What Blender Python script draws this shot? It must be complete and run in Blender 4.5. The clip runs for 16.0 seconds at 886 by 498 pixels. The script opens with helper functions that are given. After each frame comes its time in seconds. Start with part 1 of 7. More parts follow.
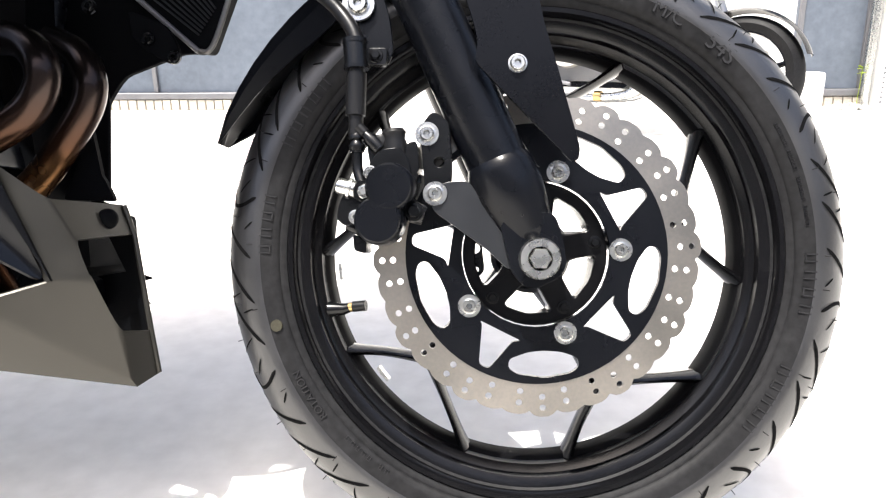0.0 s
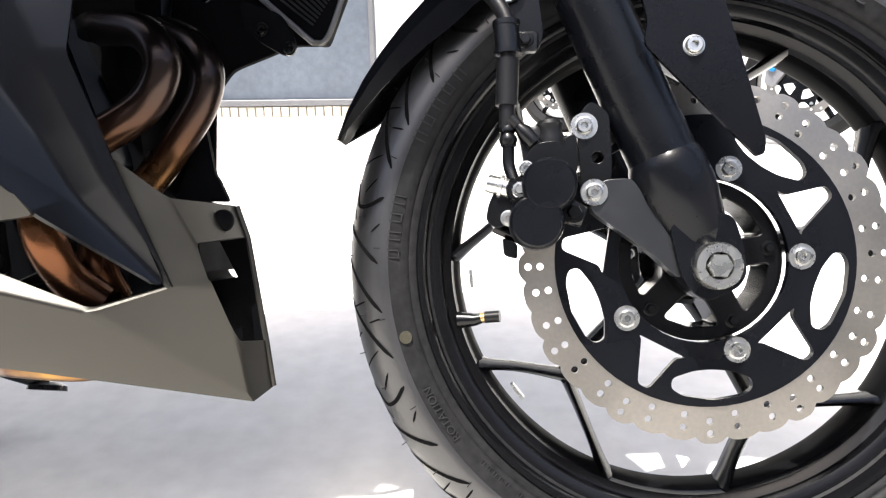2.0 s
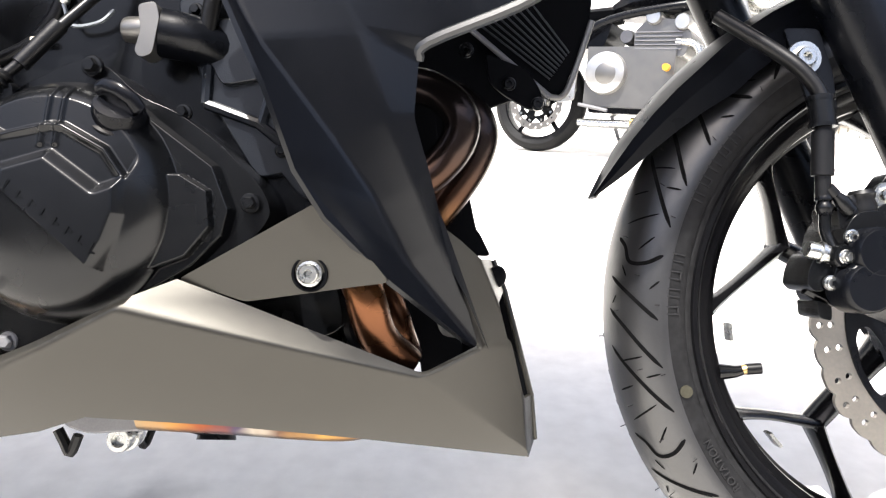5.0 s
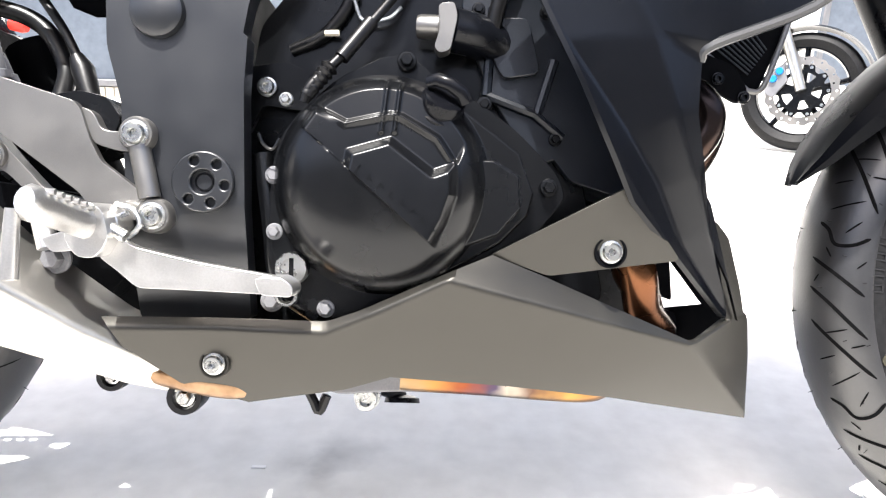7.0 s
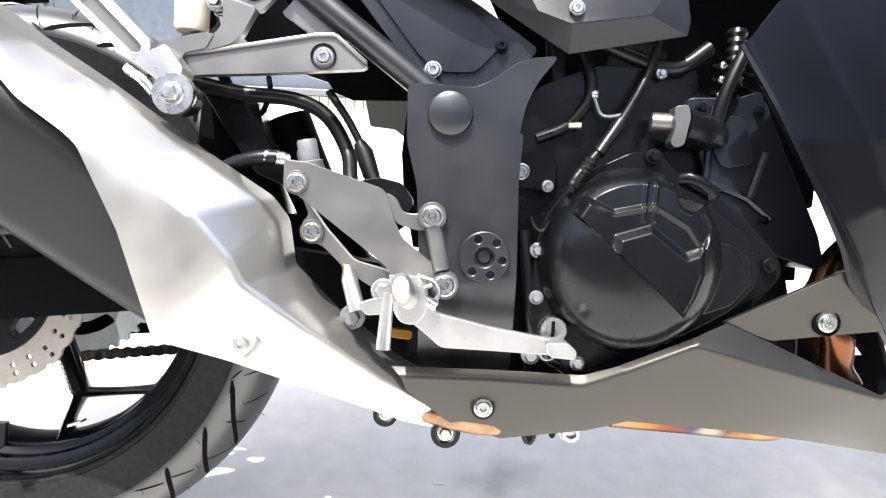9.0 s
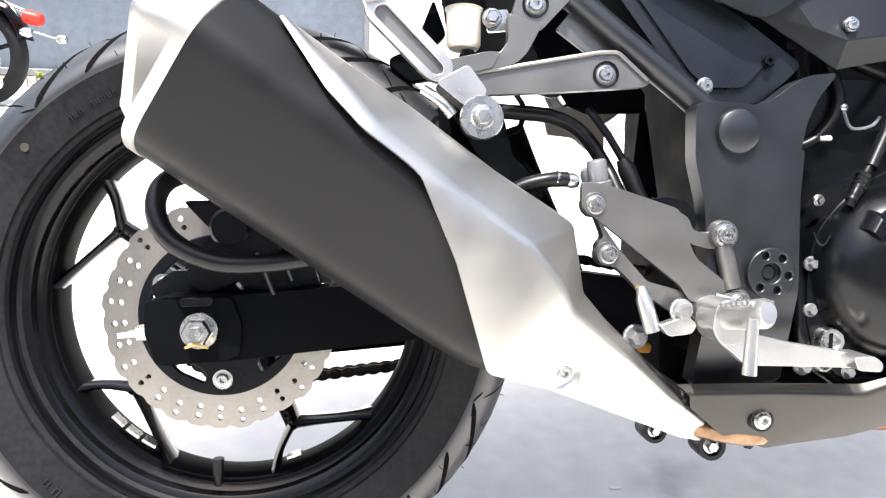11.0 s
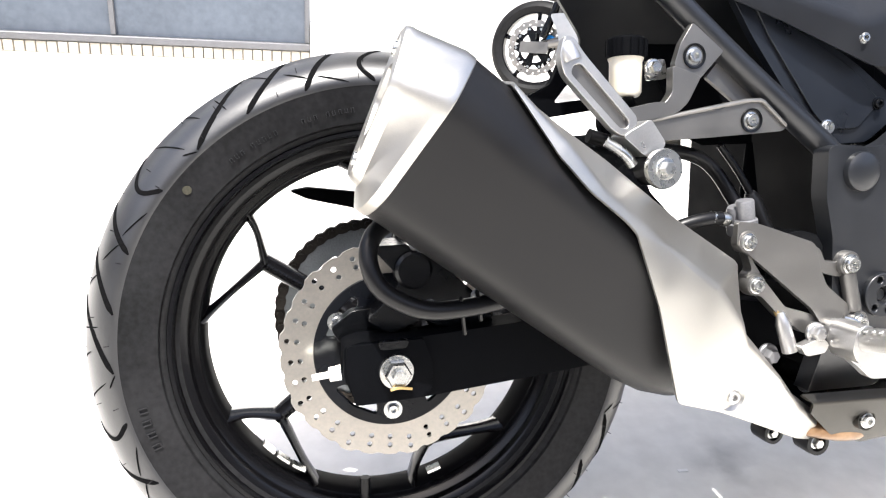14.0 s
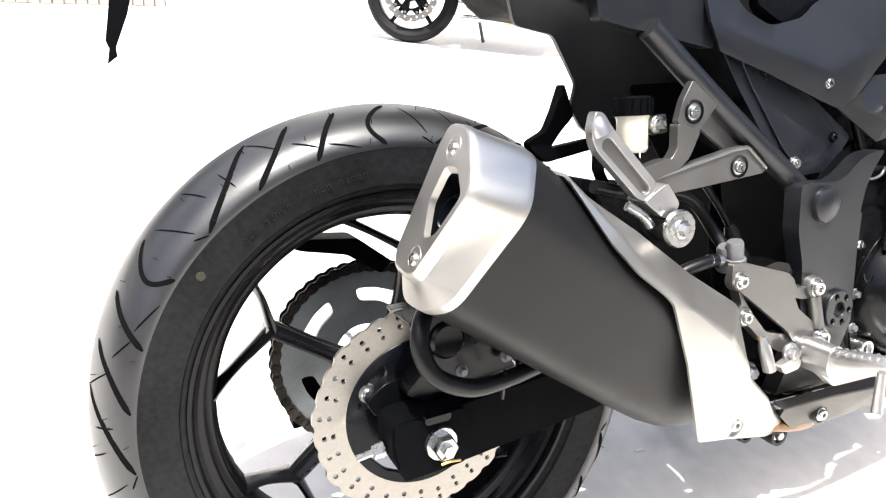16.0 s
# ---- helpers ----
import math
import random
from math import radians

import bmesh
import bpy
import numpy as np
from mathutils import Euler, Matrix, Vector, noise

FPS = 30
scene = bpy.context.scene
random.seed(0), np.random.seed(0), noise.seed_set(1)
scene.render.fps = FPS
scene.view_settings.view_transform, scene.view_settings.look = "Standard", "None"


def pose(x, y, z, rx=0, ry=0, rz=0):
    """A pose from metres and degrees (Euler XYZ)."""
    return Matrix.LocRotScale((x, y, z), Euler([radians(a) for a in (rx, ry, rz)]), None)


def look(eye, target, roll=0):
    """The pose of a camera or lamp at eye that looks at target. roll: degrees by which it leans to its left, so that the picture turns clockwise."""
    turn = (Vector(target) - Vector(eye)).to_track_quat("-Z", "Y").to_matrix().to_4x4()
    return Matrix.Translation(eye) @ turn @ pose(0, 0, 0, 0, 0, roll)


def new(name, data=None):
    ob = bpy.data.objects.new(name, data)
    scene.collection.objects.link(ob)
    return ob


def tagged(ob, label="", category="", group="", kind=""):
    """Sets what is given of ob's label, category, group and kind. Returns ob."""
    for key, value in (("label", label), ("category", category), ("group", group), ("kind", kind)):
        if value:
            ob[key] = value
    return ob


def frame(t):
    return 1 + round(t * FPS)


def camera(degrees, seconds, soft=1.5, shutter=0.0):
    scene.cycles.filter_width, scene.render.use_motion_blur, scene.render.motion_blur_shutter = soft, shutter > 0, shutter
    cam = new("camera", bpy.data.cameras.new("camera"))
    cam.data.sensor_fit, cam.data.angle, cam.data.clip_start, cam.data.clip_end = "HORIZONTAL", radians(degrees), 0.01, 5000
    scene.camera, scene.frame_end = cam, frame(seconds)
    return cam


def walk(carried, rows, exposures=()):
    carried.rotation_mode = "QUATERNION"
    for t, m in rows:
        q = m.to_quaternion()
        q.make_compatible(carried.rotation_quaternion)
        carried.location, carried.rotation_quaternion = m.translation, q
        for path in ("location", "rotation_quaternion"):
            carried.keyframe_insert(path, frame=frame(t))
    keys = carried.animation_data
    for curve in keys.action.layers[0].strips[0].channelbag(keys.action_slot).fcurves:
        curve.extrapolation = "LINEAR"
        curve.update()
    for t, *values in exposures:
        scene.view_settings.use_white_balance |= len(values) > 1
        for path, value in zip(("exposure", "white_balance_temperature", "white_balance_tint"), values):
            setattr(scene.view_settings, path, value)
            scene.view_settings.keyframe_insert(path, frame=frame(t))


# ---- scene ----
# camera and walk; the motorcycle leans on its stand, so its own axes are tilted by LEANING
LEANING = 14.9
BIKE = pose(0, 0, 0.006, -LEANING)
cam = camera(64.5, 16.0, 1.2)
PATH = [
    (0, (-0.0444, -0.7081, 0.3100), (-0.1711, 1.2874, 0.2636), 0.39),
    (0.5, (-0.0650, -0.7089, 0.3170), (-0.1913, 1.2866, 0.2719), -0.24),
    (1, (-0.0790, -0.7013, 0.3095), (-0.2352, 1.2925, 0.2917), -0.15),
    (1.5, (-0.1138, -0.6850, 0.3060), (-0.3130, 1.3050, 0.2891), -0.19),
    (2, (-0.1407, -0.6573, 0.3059), (-0.3703, 1.3293, 0.2799), 0.62),
    (2.5, (-0.2028, -0.6572, 0.3244), (-0.5750, 1.3063, 0.2478), 1.28),
    (3, (-0.2373, -0.6504, 0.3492), (-0.6411, 1.3045, 0.2243), 1.95),
    (3.2, (-0.2588, -0.6401, 0.3569), (-0.6064, 1.3233, 0.2002), 2.75),
    (5.3, (-0.4775, -0.6926, 0.3412), (-0.4768, 1.3073, 0.3557), 0.89),
    (5.5, (-0.4976, -0.6953, 0.3370), (-0.4825, 1.3046, 0.3384), 1.28),
    (6, (-0.5618, -0.7220, 0.3167), (-0.5337, 1.2773, 0.2709), 1.53),
    (6.5, (-0.6292, -0.7370, 0.3264), (-0.6063, 1.2618, 0.2591), 2.37),
    (7, (-0.6882, -0.7488, 0.3424), (-0.6665, 1.2501, 0.2783), 1.60),
    (7.5, (-0.7621, -0.7752, 0.3668), (-0.7503, 1.2236, 0.2975), 1.35),
    (8, (-0.8345, -0.8081, 0.3652), (-0.8116, 1.1904, 0.2913), 1.40),
    (8.5, (-0.8837, -0.8505, 0.3838), (-0.8223, 1.1443, 0.2520), 1.71),
    (9, (-0.9149, -0.8539, 0.4042), (-0.9147, 1.1446, 0.3271), 2.69),
    (9.5, (-0.9866, -0.8389, 0.4115), (-0.9164, 1.1566, 0.2969), 2.02),
    (10, (-1.0765, -0.8323, 0.4111), (-0.9900, 1.1619, 0.2856), 2.18),
    (10.2, (-1.1353, -0.8170, 0.4026), (-0.9767, 1.1744, 0.3066), 1.77),
    (12.3, (-1.3093, -0.8479, 0.4820), (-1.1040, 1.1353, 0.3258), 1.00),
    (12.5, (-1.3233, -0.8460, 0.4723), (-1.1284, 1.1403, 0.3439), 0.98),
    (13, (-1.3579, -0.8386, 0.4808), (-1.1396, 1.1406, 0.2934), 1.60),
    (13.5, (-1.4338, -0.8373, 0.4971), (-1.0922, 1.1218, 0.2837), 0.95),
    (14, (-1.5115, -0.8223, 0.5097), (-1.0813, 1.1164, 0.2721), 0.53),
    (14.5, (-1.5421, -0.8266, 0.5536), (-1.0724, 1.0898, 0.2267), 0.39),
    (15, (-1.5679, -0.8077, 0.5718), (-1.0309, 1.0832, 0.2029), 0.08),
    (15.5, (-1.6159, -0.7757, 0.6042), (-0.9506, 1.0591, 0.1673), -0.61),
    (16, (-1.6578, -0.7533, 0.6469), (-0.8767, 1.0356, 0.2115), -1.31),
]
walk(cam, [(t, BIKE @ look(eye, target, roll)) for t, eye, target, roll in PATH], [(0.0, 1.50, 6450, 9), (3.0, 1.46, 6450, 9), (5.5, 1.74, 6400, 9), (8.0, 1.92, 6250, 9), (9.5, 1.70, 6200, 9), (13.0, 1.62, 6250, 9), (16.0, 1.30, 6350, 9)])

# sky, sun, exposure
SUN = Vector((-0.14, -0.25, 0.95)).normalized()
world = bpy.data.worlds.new("sky")
scene.world = world
world.use_nodes = True
sky = world.node_tree.nodes.new("ShaderNodeTexSky")
sky.sky_type, sky.sun_disc = "NISHITA", False
sky.dust_density, sky.air_density, sky.ozone_density = 5.0, 0.9, 0.8
sky.sun_elevation, sky.sun_rotation = math.asin(SUN.z), math.atan2(SUN.x, SUN.y)
background = world.node_tree.nodes["Background"]
background.inputs["Strength"].default_value = 0.15
world.node_tree.links.new(sky.outputs[0], background.inputs["Color"])
lamp = bpy.data.lights.new("sun", "SUN")
lamp.energy, lamp.angle, lamp.color = 4.4, radians(0.6), (1.0, 0.965, 0.91)
sun_ob = new("sun", lamp)
sun_ob.matrix_world = look(SUN * 20, (0, 0, 0))


# ---- materials ----
def mat(name, color, rough=0.5, metal=0.0, var=0.12, scale=25.0, fine=500.0, bump=0.04, coat=0.0, tint=None, stretch=(1, 1, 1), spec=0.2):
    """Colour with broad and fine variation, uneven gloss and fine relief."""
    m = bpy.data.materials.new(name)
    m.use_nodes = True
    nt = m.node_tree
    b = nt.nodes["Principled BSDF"]
    co = nt.nodes.new("ShaderNodeTexCoord")
    mp = nt.nodes.new("ShaderNodeMapping")
    mp.inputs["Scale"].default_value = stretch
    nt.links.new(co.outputs["Object"], mp.inputs[0])
    tex = []
    for s, d in ((scale, 4), (fine, 3)):
        n = nt.nodes.new("ShaderNodeTexNoise")
        n.inputs["Scale"].default_value, n.inputs["Detail"].default_value = s, d
        nt.links.new(mp.outputs[0], n.inputs["Vector"])
        tex.append(n)
    add = nt.nodes.new("ShaderNodeMath")
    add.operation = "ADD"
    nt.links.new(tex[0].outputs[0], add.inputs[0])
    nt.links.new(tex[1].outputs[0], add.inputs[1])
    ramp = nt.nodes.new("ShaderNodeMapRange")
    ramp.inputs["From Min"].default_value, ramp.inputs["From Max"].default_value = 0.7, 1.3
    nt.links.new(add.outputs[0], ramp.inputs["Value"])
    mix = nt.nodes.new("ShaderNodeMix")
    mix.data_type = "RGBA"
    lo = [c * (1 - var) for c in color]
    hi = [min(1, c * (1 + var)) for c in (tint or color)]
    mix.inputs["A"].default_value, mix.inputs["B"].default_value = (*lo, 1), (*hi, 1)
    nt.links.new(ramp.outputs[0], mix.inputs["Factor"])
    nt.links.new(mix.outputs["Result"], b.inputs["Base Color"])
    rr = nt.nodes.new("ShaderNodeMapRange")
    rr.inputs["From Min"].default_value, rr.inputs["From Max"].default_value = 0.3, 0.7
    rr.inputs["To Min"].default_value, rr.inputs["To Max"].default_value = max(0.02, rough * 0.85), min(1, rough * 1.15)
    nt.links.new(tex[0].outputs[0], rr.inputs["Value"])
    nt.links.new(rr.outputs[0], b.inputs["Roughness"])
    b.inputs["Metallic"].default_value = metal
    b.inputs["Specular IOR Level"].default_value = spec
    b.inputs["Coat Weight"].default_value, b.inputs["Coat Roughness"].default_value = coat, 0.12
    if bump:
        bp = nt.nodes.new("ShaderNodeBump")
        bp.inputs["Strength"].default_value, bp.inputs["Distance"].default_value = bump * 4, 0.0006
        nt.links.new(tex[1].outputs[0], bp.inputs["Height"])
        nt.links.new(bp.outputs[0], b.inputs["Normal"])
    return m


RUBBER = mat("tyre_rubber", (0.0040, 0.0040, 0.0044), 0.55, var=0.30, scale=9, fine=160, bump=0.06, spec=0.14, tint=(0.0095, 0.0095, 0.0102))
TREAD = mat("tread_rubber", (0.0068, 0.0068, 0.0078), 0.40, var=0.25, scale=14, fine=320, bump=0.05, spec=0.85)
# Shade of the tread grooves, painted as a darker rubber colour.
GROOVE_SHADE = mat("groove_shade_rubber", (0.003, 0.003, 0.0033), 0.9, var=0.2, spec=0.04)
MARKING = mat("moulded_rubber_marking", (0.013, 0.013, 0.014), 0.5, var=0.2)
# The blacks carry a blue tint that paints in sky reflection.
SATIN = mat("satin_black_paint", (0.0026, 0.003, 0.0043), 0.28, var=0.15, spec=0.16)
RIMPAINT = mat("black_wheel_paint", (0.003, 0.003, 0.0035), 0.19, var=0.15, coat=0.0, bump=0.02, spec=0.22)
GLOSS = mat("gloss_black_paint", (0.0030, 0.0032, 0.0042), 0.20, var=0.1, bump=0.0, spec=0.12)
COWL = mat("satin_black_bodywork", (0.0020, 0.0023, 0.0033), 0.23, var=0.08, fine=1500, bump=0.015, spec=0.22)
MATTE = mat("matte_black_plastic", (0.0018, 0.0020, 0.0026), 0.65, var=0.18, bump=0.08, fine=900, spec=0.03)
CAST = mat("black_painted_casting", (0.0024, 0.0026, 0.0031), 0.25, var=0.15, fine=900, bump=0.012, spec=0.26)
FRAME = mat("dark_grey_frame_paint", (0.0072, 0.0080, 0.0098), 0.35, var=0.12, fine=1200, bump=0.02, spec=0.50)
GUARD = mat("black_mudguard_plastic", (0.0030, 0.0034, 0.0046), 0.30, var=0.1, bump=0.0, spec=0.05)
RUBBERY = mat("black_hose_rubber", (0.0040, 0.0040, 0.0045), 0.36, var=0.2, spec=0.24)
PAN = mat("graphite_satin_paint", (0.040, 0.038, 0.0335), 0.37, 0.75, var=0.07, fine=2200, bump=0.05, spec=0.40)
SILVER = mat("silver_painted_aluminium", (0.168, 0.163, 0.155), 0.38, 0.85, var=0.06, fine=1500, bump=0.04)
ALU = mat("bare_cast_aluminium", (0.48, 0.472, 0.46), 0.32, 0.9, var=0.08, fine=700, bump=0.05)
BRUSHED = mat("brushed_stainless_steel", (0.50, 0.482, 0.45), 0.40, 1.0, var=0.05, scale=8, fine=420, bump=0.01, stretch=(0.5, 3, 3))
CHROME = mat("zinc_plated_steel", (0.52, 0.52, 0.50), 0.28, 1.0, var=0.06, scale=120, fine=1500, bump=0.01)
ROTOR = mat("brake_rotor_steel", (0.33, 0.315, 0.29), 0.36, 1.0, var=0.12, scale=12, fine=300, bump=0.05, tint=(0.31, 0.285, 0.255))
HEADER = mat("heat_tinted_pipe", (0.022, 0.017, 0.015), 0.26, 0.9, var=0.35, scale=6, fine=30, bump=0.0, tint=(0.075, 0.037, 0.019))
# heat colours run along the pipe: violet-black near the head, brown, straw gold lower down
nt = HEADER.node_tree
co, sep, ramp = nt.nodes.new("ShaderNodeTexCoord"), nt.nodes.new("ShaderNodeSeparateXYZ"), nt.nodes.new("ShaderNodeValToRGB")
rng = nt.nodes.new("ShaderNodeMapRange")
rng.inputs["From Min"].default_value, rng.inputs["From Max"].default_value = 0.24, 0.48
nt.links.new(co.outputs["Object"], sep.inputs[0])
nt.links.new(sep.outputs["Z"], rng.inputs["Value"])
nt.links.new(rng.outputs[0], ramp.inputs["Fac"])
ramp.color_ramp.elements[0].color, ramp.color_ramp.elements[1].color = (0.03, 0.015, 0.009, 1), (0.020, 0.016, 0.016, 1)
for at, col in ((0.25, (0.12, 0.050, 0.023, 1)), (0.45, (0.14, 0.070, 0.028, 1)), (0.62, (0.050, 0.026, 0.016, 1)), (0.80, (0.034, 0.025, 0.022, 1))):
    ramp.color_ramp.elements.new(at).color = col
nt.links.new(ramp.outputs[0], nt.nodes["Principled BSDF"].inputs["Base Color"])
TANSTEEL = mat("heat_tinted_steel", (0.17, 0.10, 0.055), 0.36, 0.9, var=0.2, scale=10, fine=60, bump=0.03, tint=(0.27, 0.18, 0.11))
MUFFLER = mat("charcoal_heatproof_paint", (0.0062, 0.0061, 0.0065), 0.42, 0.0, var=0.08, fine=2200, bump=0.05, spec=0.19)
CHAIN = mat("oily_chain_steel", (0.042, 0.037, 0.032), 0.34, 0.7, var=0.4, scale=60)
SPROCKET = mat("sprocket_steel", (0.22, 0.235, 0.245), 0.4, 0.6, var=0.2)
SHIELD = mat("satin_silver_paint", (0.385, 0.373, 0.347), 0.35, 0.9, var=0.03, fine=1500, bump=0.0)
COLLECT = mat("blued_collector_steel", (0.10, 0.035, 0.02), 0.3, 0.9, var=0.5, scale=14, fine=60, tint=(0.26, 0.14, 0.08))
# heat bands across the collector: straw, orange, violet, pale steel, gold
nt = COLLECT.node_tree
co, sep, ramp = nt.nodes.new("ShaderNodeTexCoord"), nt.nodes.new("ShaderNodeSeparateXYZ"), nt.nodes.new("ShaderNodeValToRGB")
wob, mad, rng = nt.nodes.new("ShaderNodeTexNoise"), nt.nodes.new("ShaderNodeMath"), nt.nodes.new("ShaderNodeMapRange")
wob.inputs["Scale"].default_value = 38.0
mad.operation = "MULTIPLY_ADD"
mad.inputs[1].default_value = 0.05
rng.inputs["From Min"].default_value, rng.inputs["From Max"].default_value = -0.70, -0.49
nt.links.new(co.outputs["Object"], sep.inputs[0])
nt.links.new(co.outputs["Object"], wob.inputs["Vector"])
nt.links.new(wob.outputs[0], mad.inputs[0])
nt.links.new(sep.outputs["X"], mad.inputs[2])
nt.links.new(mad.outputs[0], rng.inputs["Value"])
nt.links.new(rng.outputs[0], ramp.inputs["Fac"])
ramp.color_ramp.elements[0].color, ramp.color_ramp.elements[1].color = (0.20, 0.15, 0.09, 1), (0.16, 0.075, 0.03, 1)
for at, col in ((0.15, (0.26, 0.13, 0.04, 1)), (0.32, (0.16, 0.045, 0.02, 1)), (0.44, (0.045, 0.035, 0.06, 1)), (0.54, (0.26, 0.23, 0.19, 1)), (0.64, (0.09, 0.05, 0.035, 1)), (0.78, (0.30, 0.17, 0.05, 1))):
    ramp.color_ramp.elements.new(at).color = col
nt.links.new(ramp.outputs[0], nt.nodes["Principled BSDF"].inputs["Base Color"])
GREYPANEL = mat("satin_grey_bodywork", (0.0092, 0.0100, 0.0120), 0.34, 0.0, var=0.08, fine=2000, spec=0.24)
# Black plastic, its base tinted blue in place of reflected sky.
INNER = mat("sky_tinted_black_plastic", (0.0056, 0.0070, 0.0102), 0.32, var=0.12, fine=900, bump=0.05, spec=0.38)
BRASS = mat("brass", (0.45, 0.32, 0.14), 0.35, 0.9)
# Wheel black with its sheen cut, to imitate shade in recesses.
BARREL = mat("sheenless_black", (0.0026, 0.0026, 0.003), 0.6, var=0.15, spec=0.03)
FLUID = mat("pale_translucent_plastic", (0.66, 0.63, 0.55), 0.35, var=0.1, scale=40, tint=(0.62, 0.55, 0.42))
YELLOW = mat("faded_yellow_mark", (0.03, 0.028, 0.019), 0.7, var=0.3)
BLUEPAINT = mat("bright_blue_anodising", (0.02, 0.2, 0.55), 0.3, 0.4)
STRIP = mat("dull_aluminium", (0.16, 0.16, 0.168), 0.5, 0.5)
AMBER = mat("amber_label", (0.30, 0.15, 0.02), 0.45, var=0.2)
RED = mat("red_plastic", (0.5, 0.03, 0.02), 0.35)
ORANGE = mat("amber_plastic", (0.55, 0.25, 0.03), 0.4)


# ---- mesh helpers ----
# places of the steered front wheel, the rear wheel and the sprocket in the machine's own axes
STEER = Matrix.Translation((-0.0038, -0.006, 0.290)) @ Matrix.Rotation(radians(-1.6), 4, "X") @ Matrix.Rotation(radians(0.8), 4, "Z")
REAR = Matrix.Translation((-1.407, 0.0, 0.317))
SP = Matrix.Translation((-1.407, 0.085, 0.317))

bike = tagged(new("motorcycle"), "black and graphite sports motorcycle parked on its side stand", "motorcycle")
bike.matrix_world = BIKE


def view_shift(x):
    """Sideways shift along x, fitted so the machine's parts line up from the camera."""
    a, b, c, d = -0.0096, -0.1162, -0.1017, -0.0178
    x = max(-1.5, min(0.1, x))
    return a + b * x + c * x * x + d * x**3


def part(name, bm, material, parent, label="", bev=0.0, smooth=38.0, m=None):
    """Links a bmesh as one mesh object under a thing or a part."""
    if m is not None:
        bm.transform(m)
    root = parent
    while root is not None and root.parent is not None:
        root = root.parent
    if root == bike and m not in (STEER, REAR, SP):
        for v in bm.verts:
            v.co.y += view_shift(v.co.x)
    bmesh.ops.recalc_face_normals(bm, faces=bm.faces)
    me = bpy.data.meshes.new(name)
    bm.to_mesh(me)
    bm.free()
    if smooth:
        me.shade_smooth()
        me.set_sharp_from_angle(angle=radians(smooth))
    me.materials.append(material)
    ob = new(name, me)
    ob.parent = parent
    if bev:
        mod = ob.modifiers.new("worn_edges", "BEVEL")
        mod.width, mod.segments, mod.limit_method, mod.angle_limit = bev, 2, "ANGLE", radians(40)
    return tagged(ob, label) if label else ob


def fillet(pts, r, k=4):
    """Rounds the corners of a closed outline."""
    out = []
    for i, p in enumerate(pts):
        p, a, b = Vector(p), Vector(pts[i - 1]), Vector(pts[(i + 1) % len(pts)])
        da, db = (a - p).length, (b - p).length
        c = min(r, da * 0.45, db * 0.45)
        p0, p1 = p + (a - p) * (c / da), p + (b - p) * (c / db)
        for j in range(k + 1):
            u = j / k
            out.append((p0 * (1 - u) ** 2 + p * 2 * u * (1 - u) + p1 * u * u)[:])
    return out


def curve(pts, k=6, closed=False):
    """A smooth line through the points."""
    pts = [Vector(p) for p in pts]
    n, out = len(pts), []
    for i in range(n if closed else n - 1):
        p0 = pts[i - 1] if closed or i else pts[0] * 2 - pts[1]
        p1, p2 = pts[i], pts[(i + 1) % n]
        p3 = pts[(i + 2) % n] if closed or i + 2 < n else p2 * 2 - p1
        for j in range(k):
            u = j / k
            out.append(0.5 * (2 * p1 + (p2 - p0) * u + (2 * p0 - 5 * p1 + 4 * p2 - p3) * u * u + (3 * p1 - p0 - 3 * p2 + p3) * u**3))
    if not closed:
        out.append(pts[-1])
    return [tuple(v) for v in out]


def circle(x, z, r, n=16, a0=0.0):
    return [(x + r * math.cos(a0 + 2 * math.pi * i / n), z + r * math.sin(a0 + 2 * math.pi * i / n)) for i in range(n)]


def plate(loops, y0, y1, bm=None):
    """A flat plate in x and z with holes, from depth y0 to y1."""
    out = bm or bmesh.new()
    bm = bmesh.new()
    for loop in loops:
        vs = [bm.verts.new((x, y0, z)) for x, z in loop]
        for i, v in enumerate(vs):
            bm.edges.new((vs[i - 1], v))
    bmesh.ops.triangle_fill(bm, use_beauty=True, use_dissolve=False, edges=bm.edges[:], normal=(0, -1, 0))
    ext = bmesh.ops.extrude_face_region(bm, geom=bm.faces[:])
    bmesh.ops.translate(bm, vec=(0, y1 - y0, 0), verts=[g for g in ext["geom"] if isinstance(g, bmesh.types.BMVert)])
    bmesh.ops.recalc_face_normals(bm, faces=bm.faces)
    return merged(out, bm)


def merged(out, bm):
    """Adds one bmesh to another."""
    me = bpy.data.meshes.new("tmp")
    bm.to_mesh(me)
    bm.free()
    out.from_mesh(me)
    bpy.data.meshes.remove(me)
    return out


def lathe(profile, at=(0, 0, 0), n=32, bm=None, axis=None, a0=0.0, a1=2 * math.pi):
    """Turns (radius, along) about the y axis, or about another direction."""
    out = bm or bmesh.new()
    full = a1 - a0 > 6.28
    turn = Vector(axis).to_track_quat("Y", "Z").to_matrix() if axis is not None else Matrix.Identity(3)
    rings = []
    for r, y in profile:
        if r < 1e-6:
            rings.append([out.verts.new(Vector(at) + turn @ Vector((0, y, 0)))])
        else:
            rings.append([out.verts.new(Vector(at) + turn @ Vector((r * math.cos(a0 + (a1 - a0) * i / n), y, r * math.sin(a0 + (a1 - a0) * i / n)))) for i in range(n if full else n + 1)])
    for a, b in zip(rings, rings[1:]):
        for i in range(n):
            j = (i + 1) % n if full else i + 1
            if len(a) == 1 and len(b) > 1:
                out.faces.new((a[0], b[i], b[j]))
            elif len(b) == 1 and len(a) > 1:
                out.faces.new((a[i], b[0], a[j]))
            elif len(a) > 1:
                out.faces.new((a[i], b[i], b[j], a[j]))
    return out


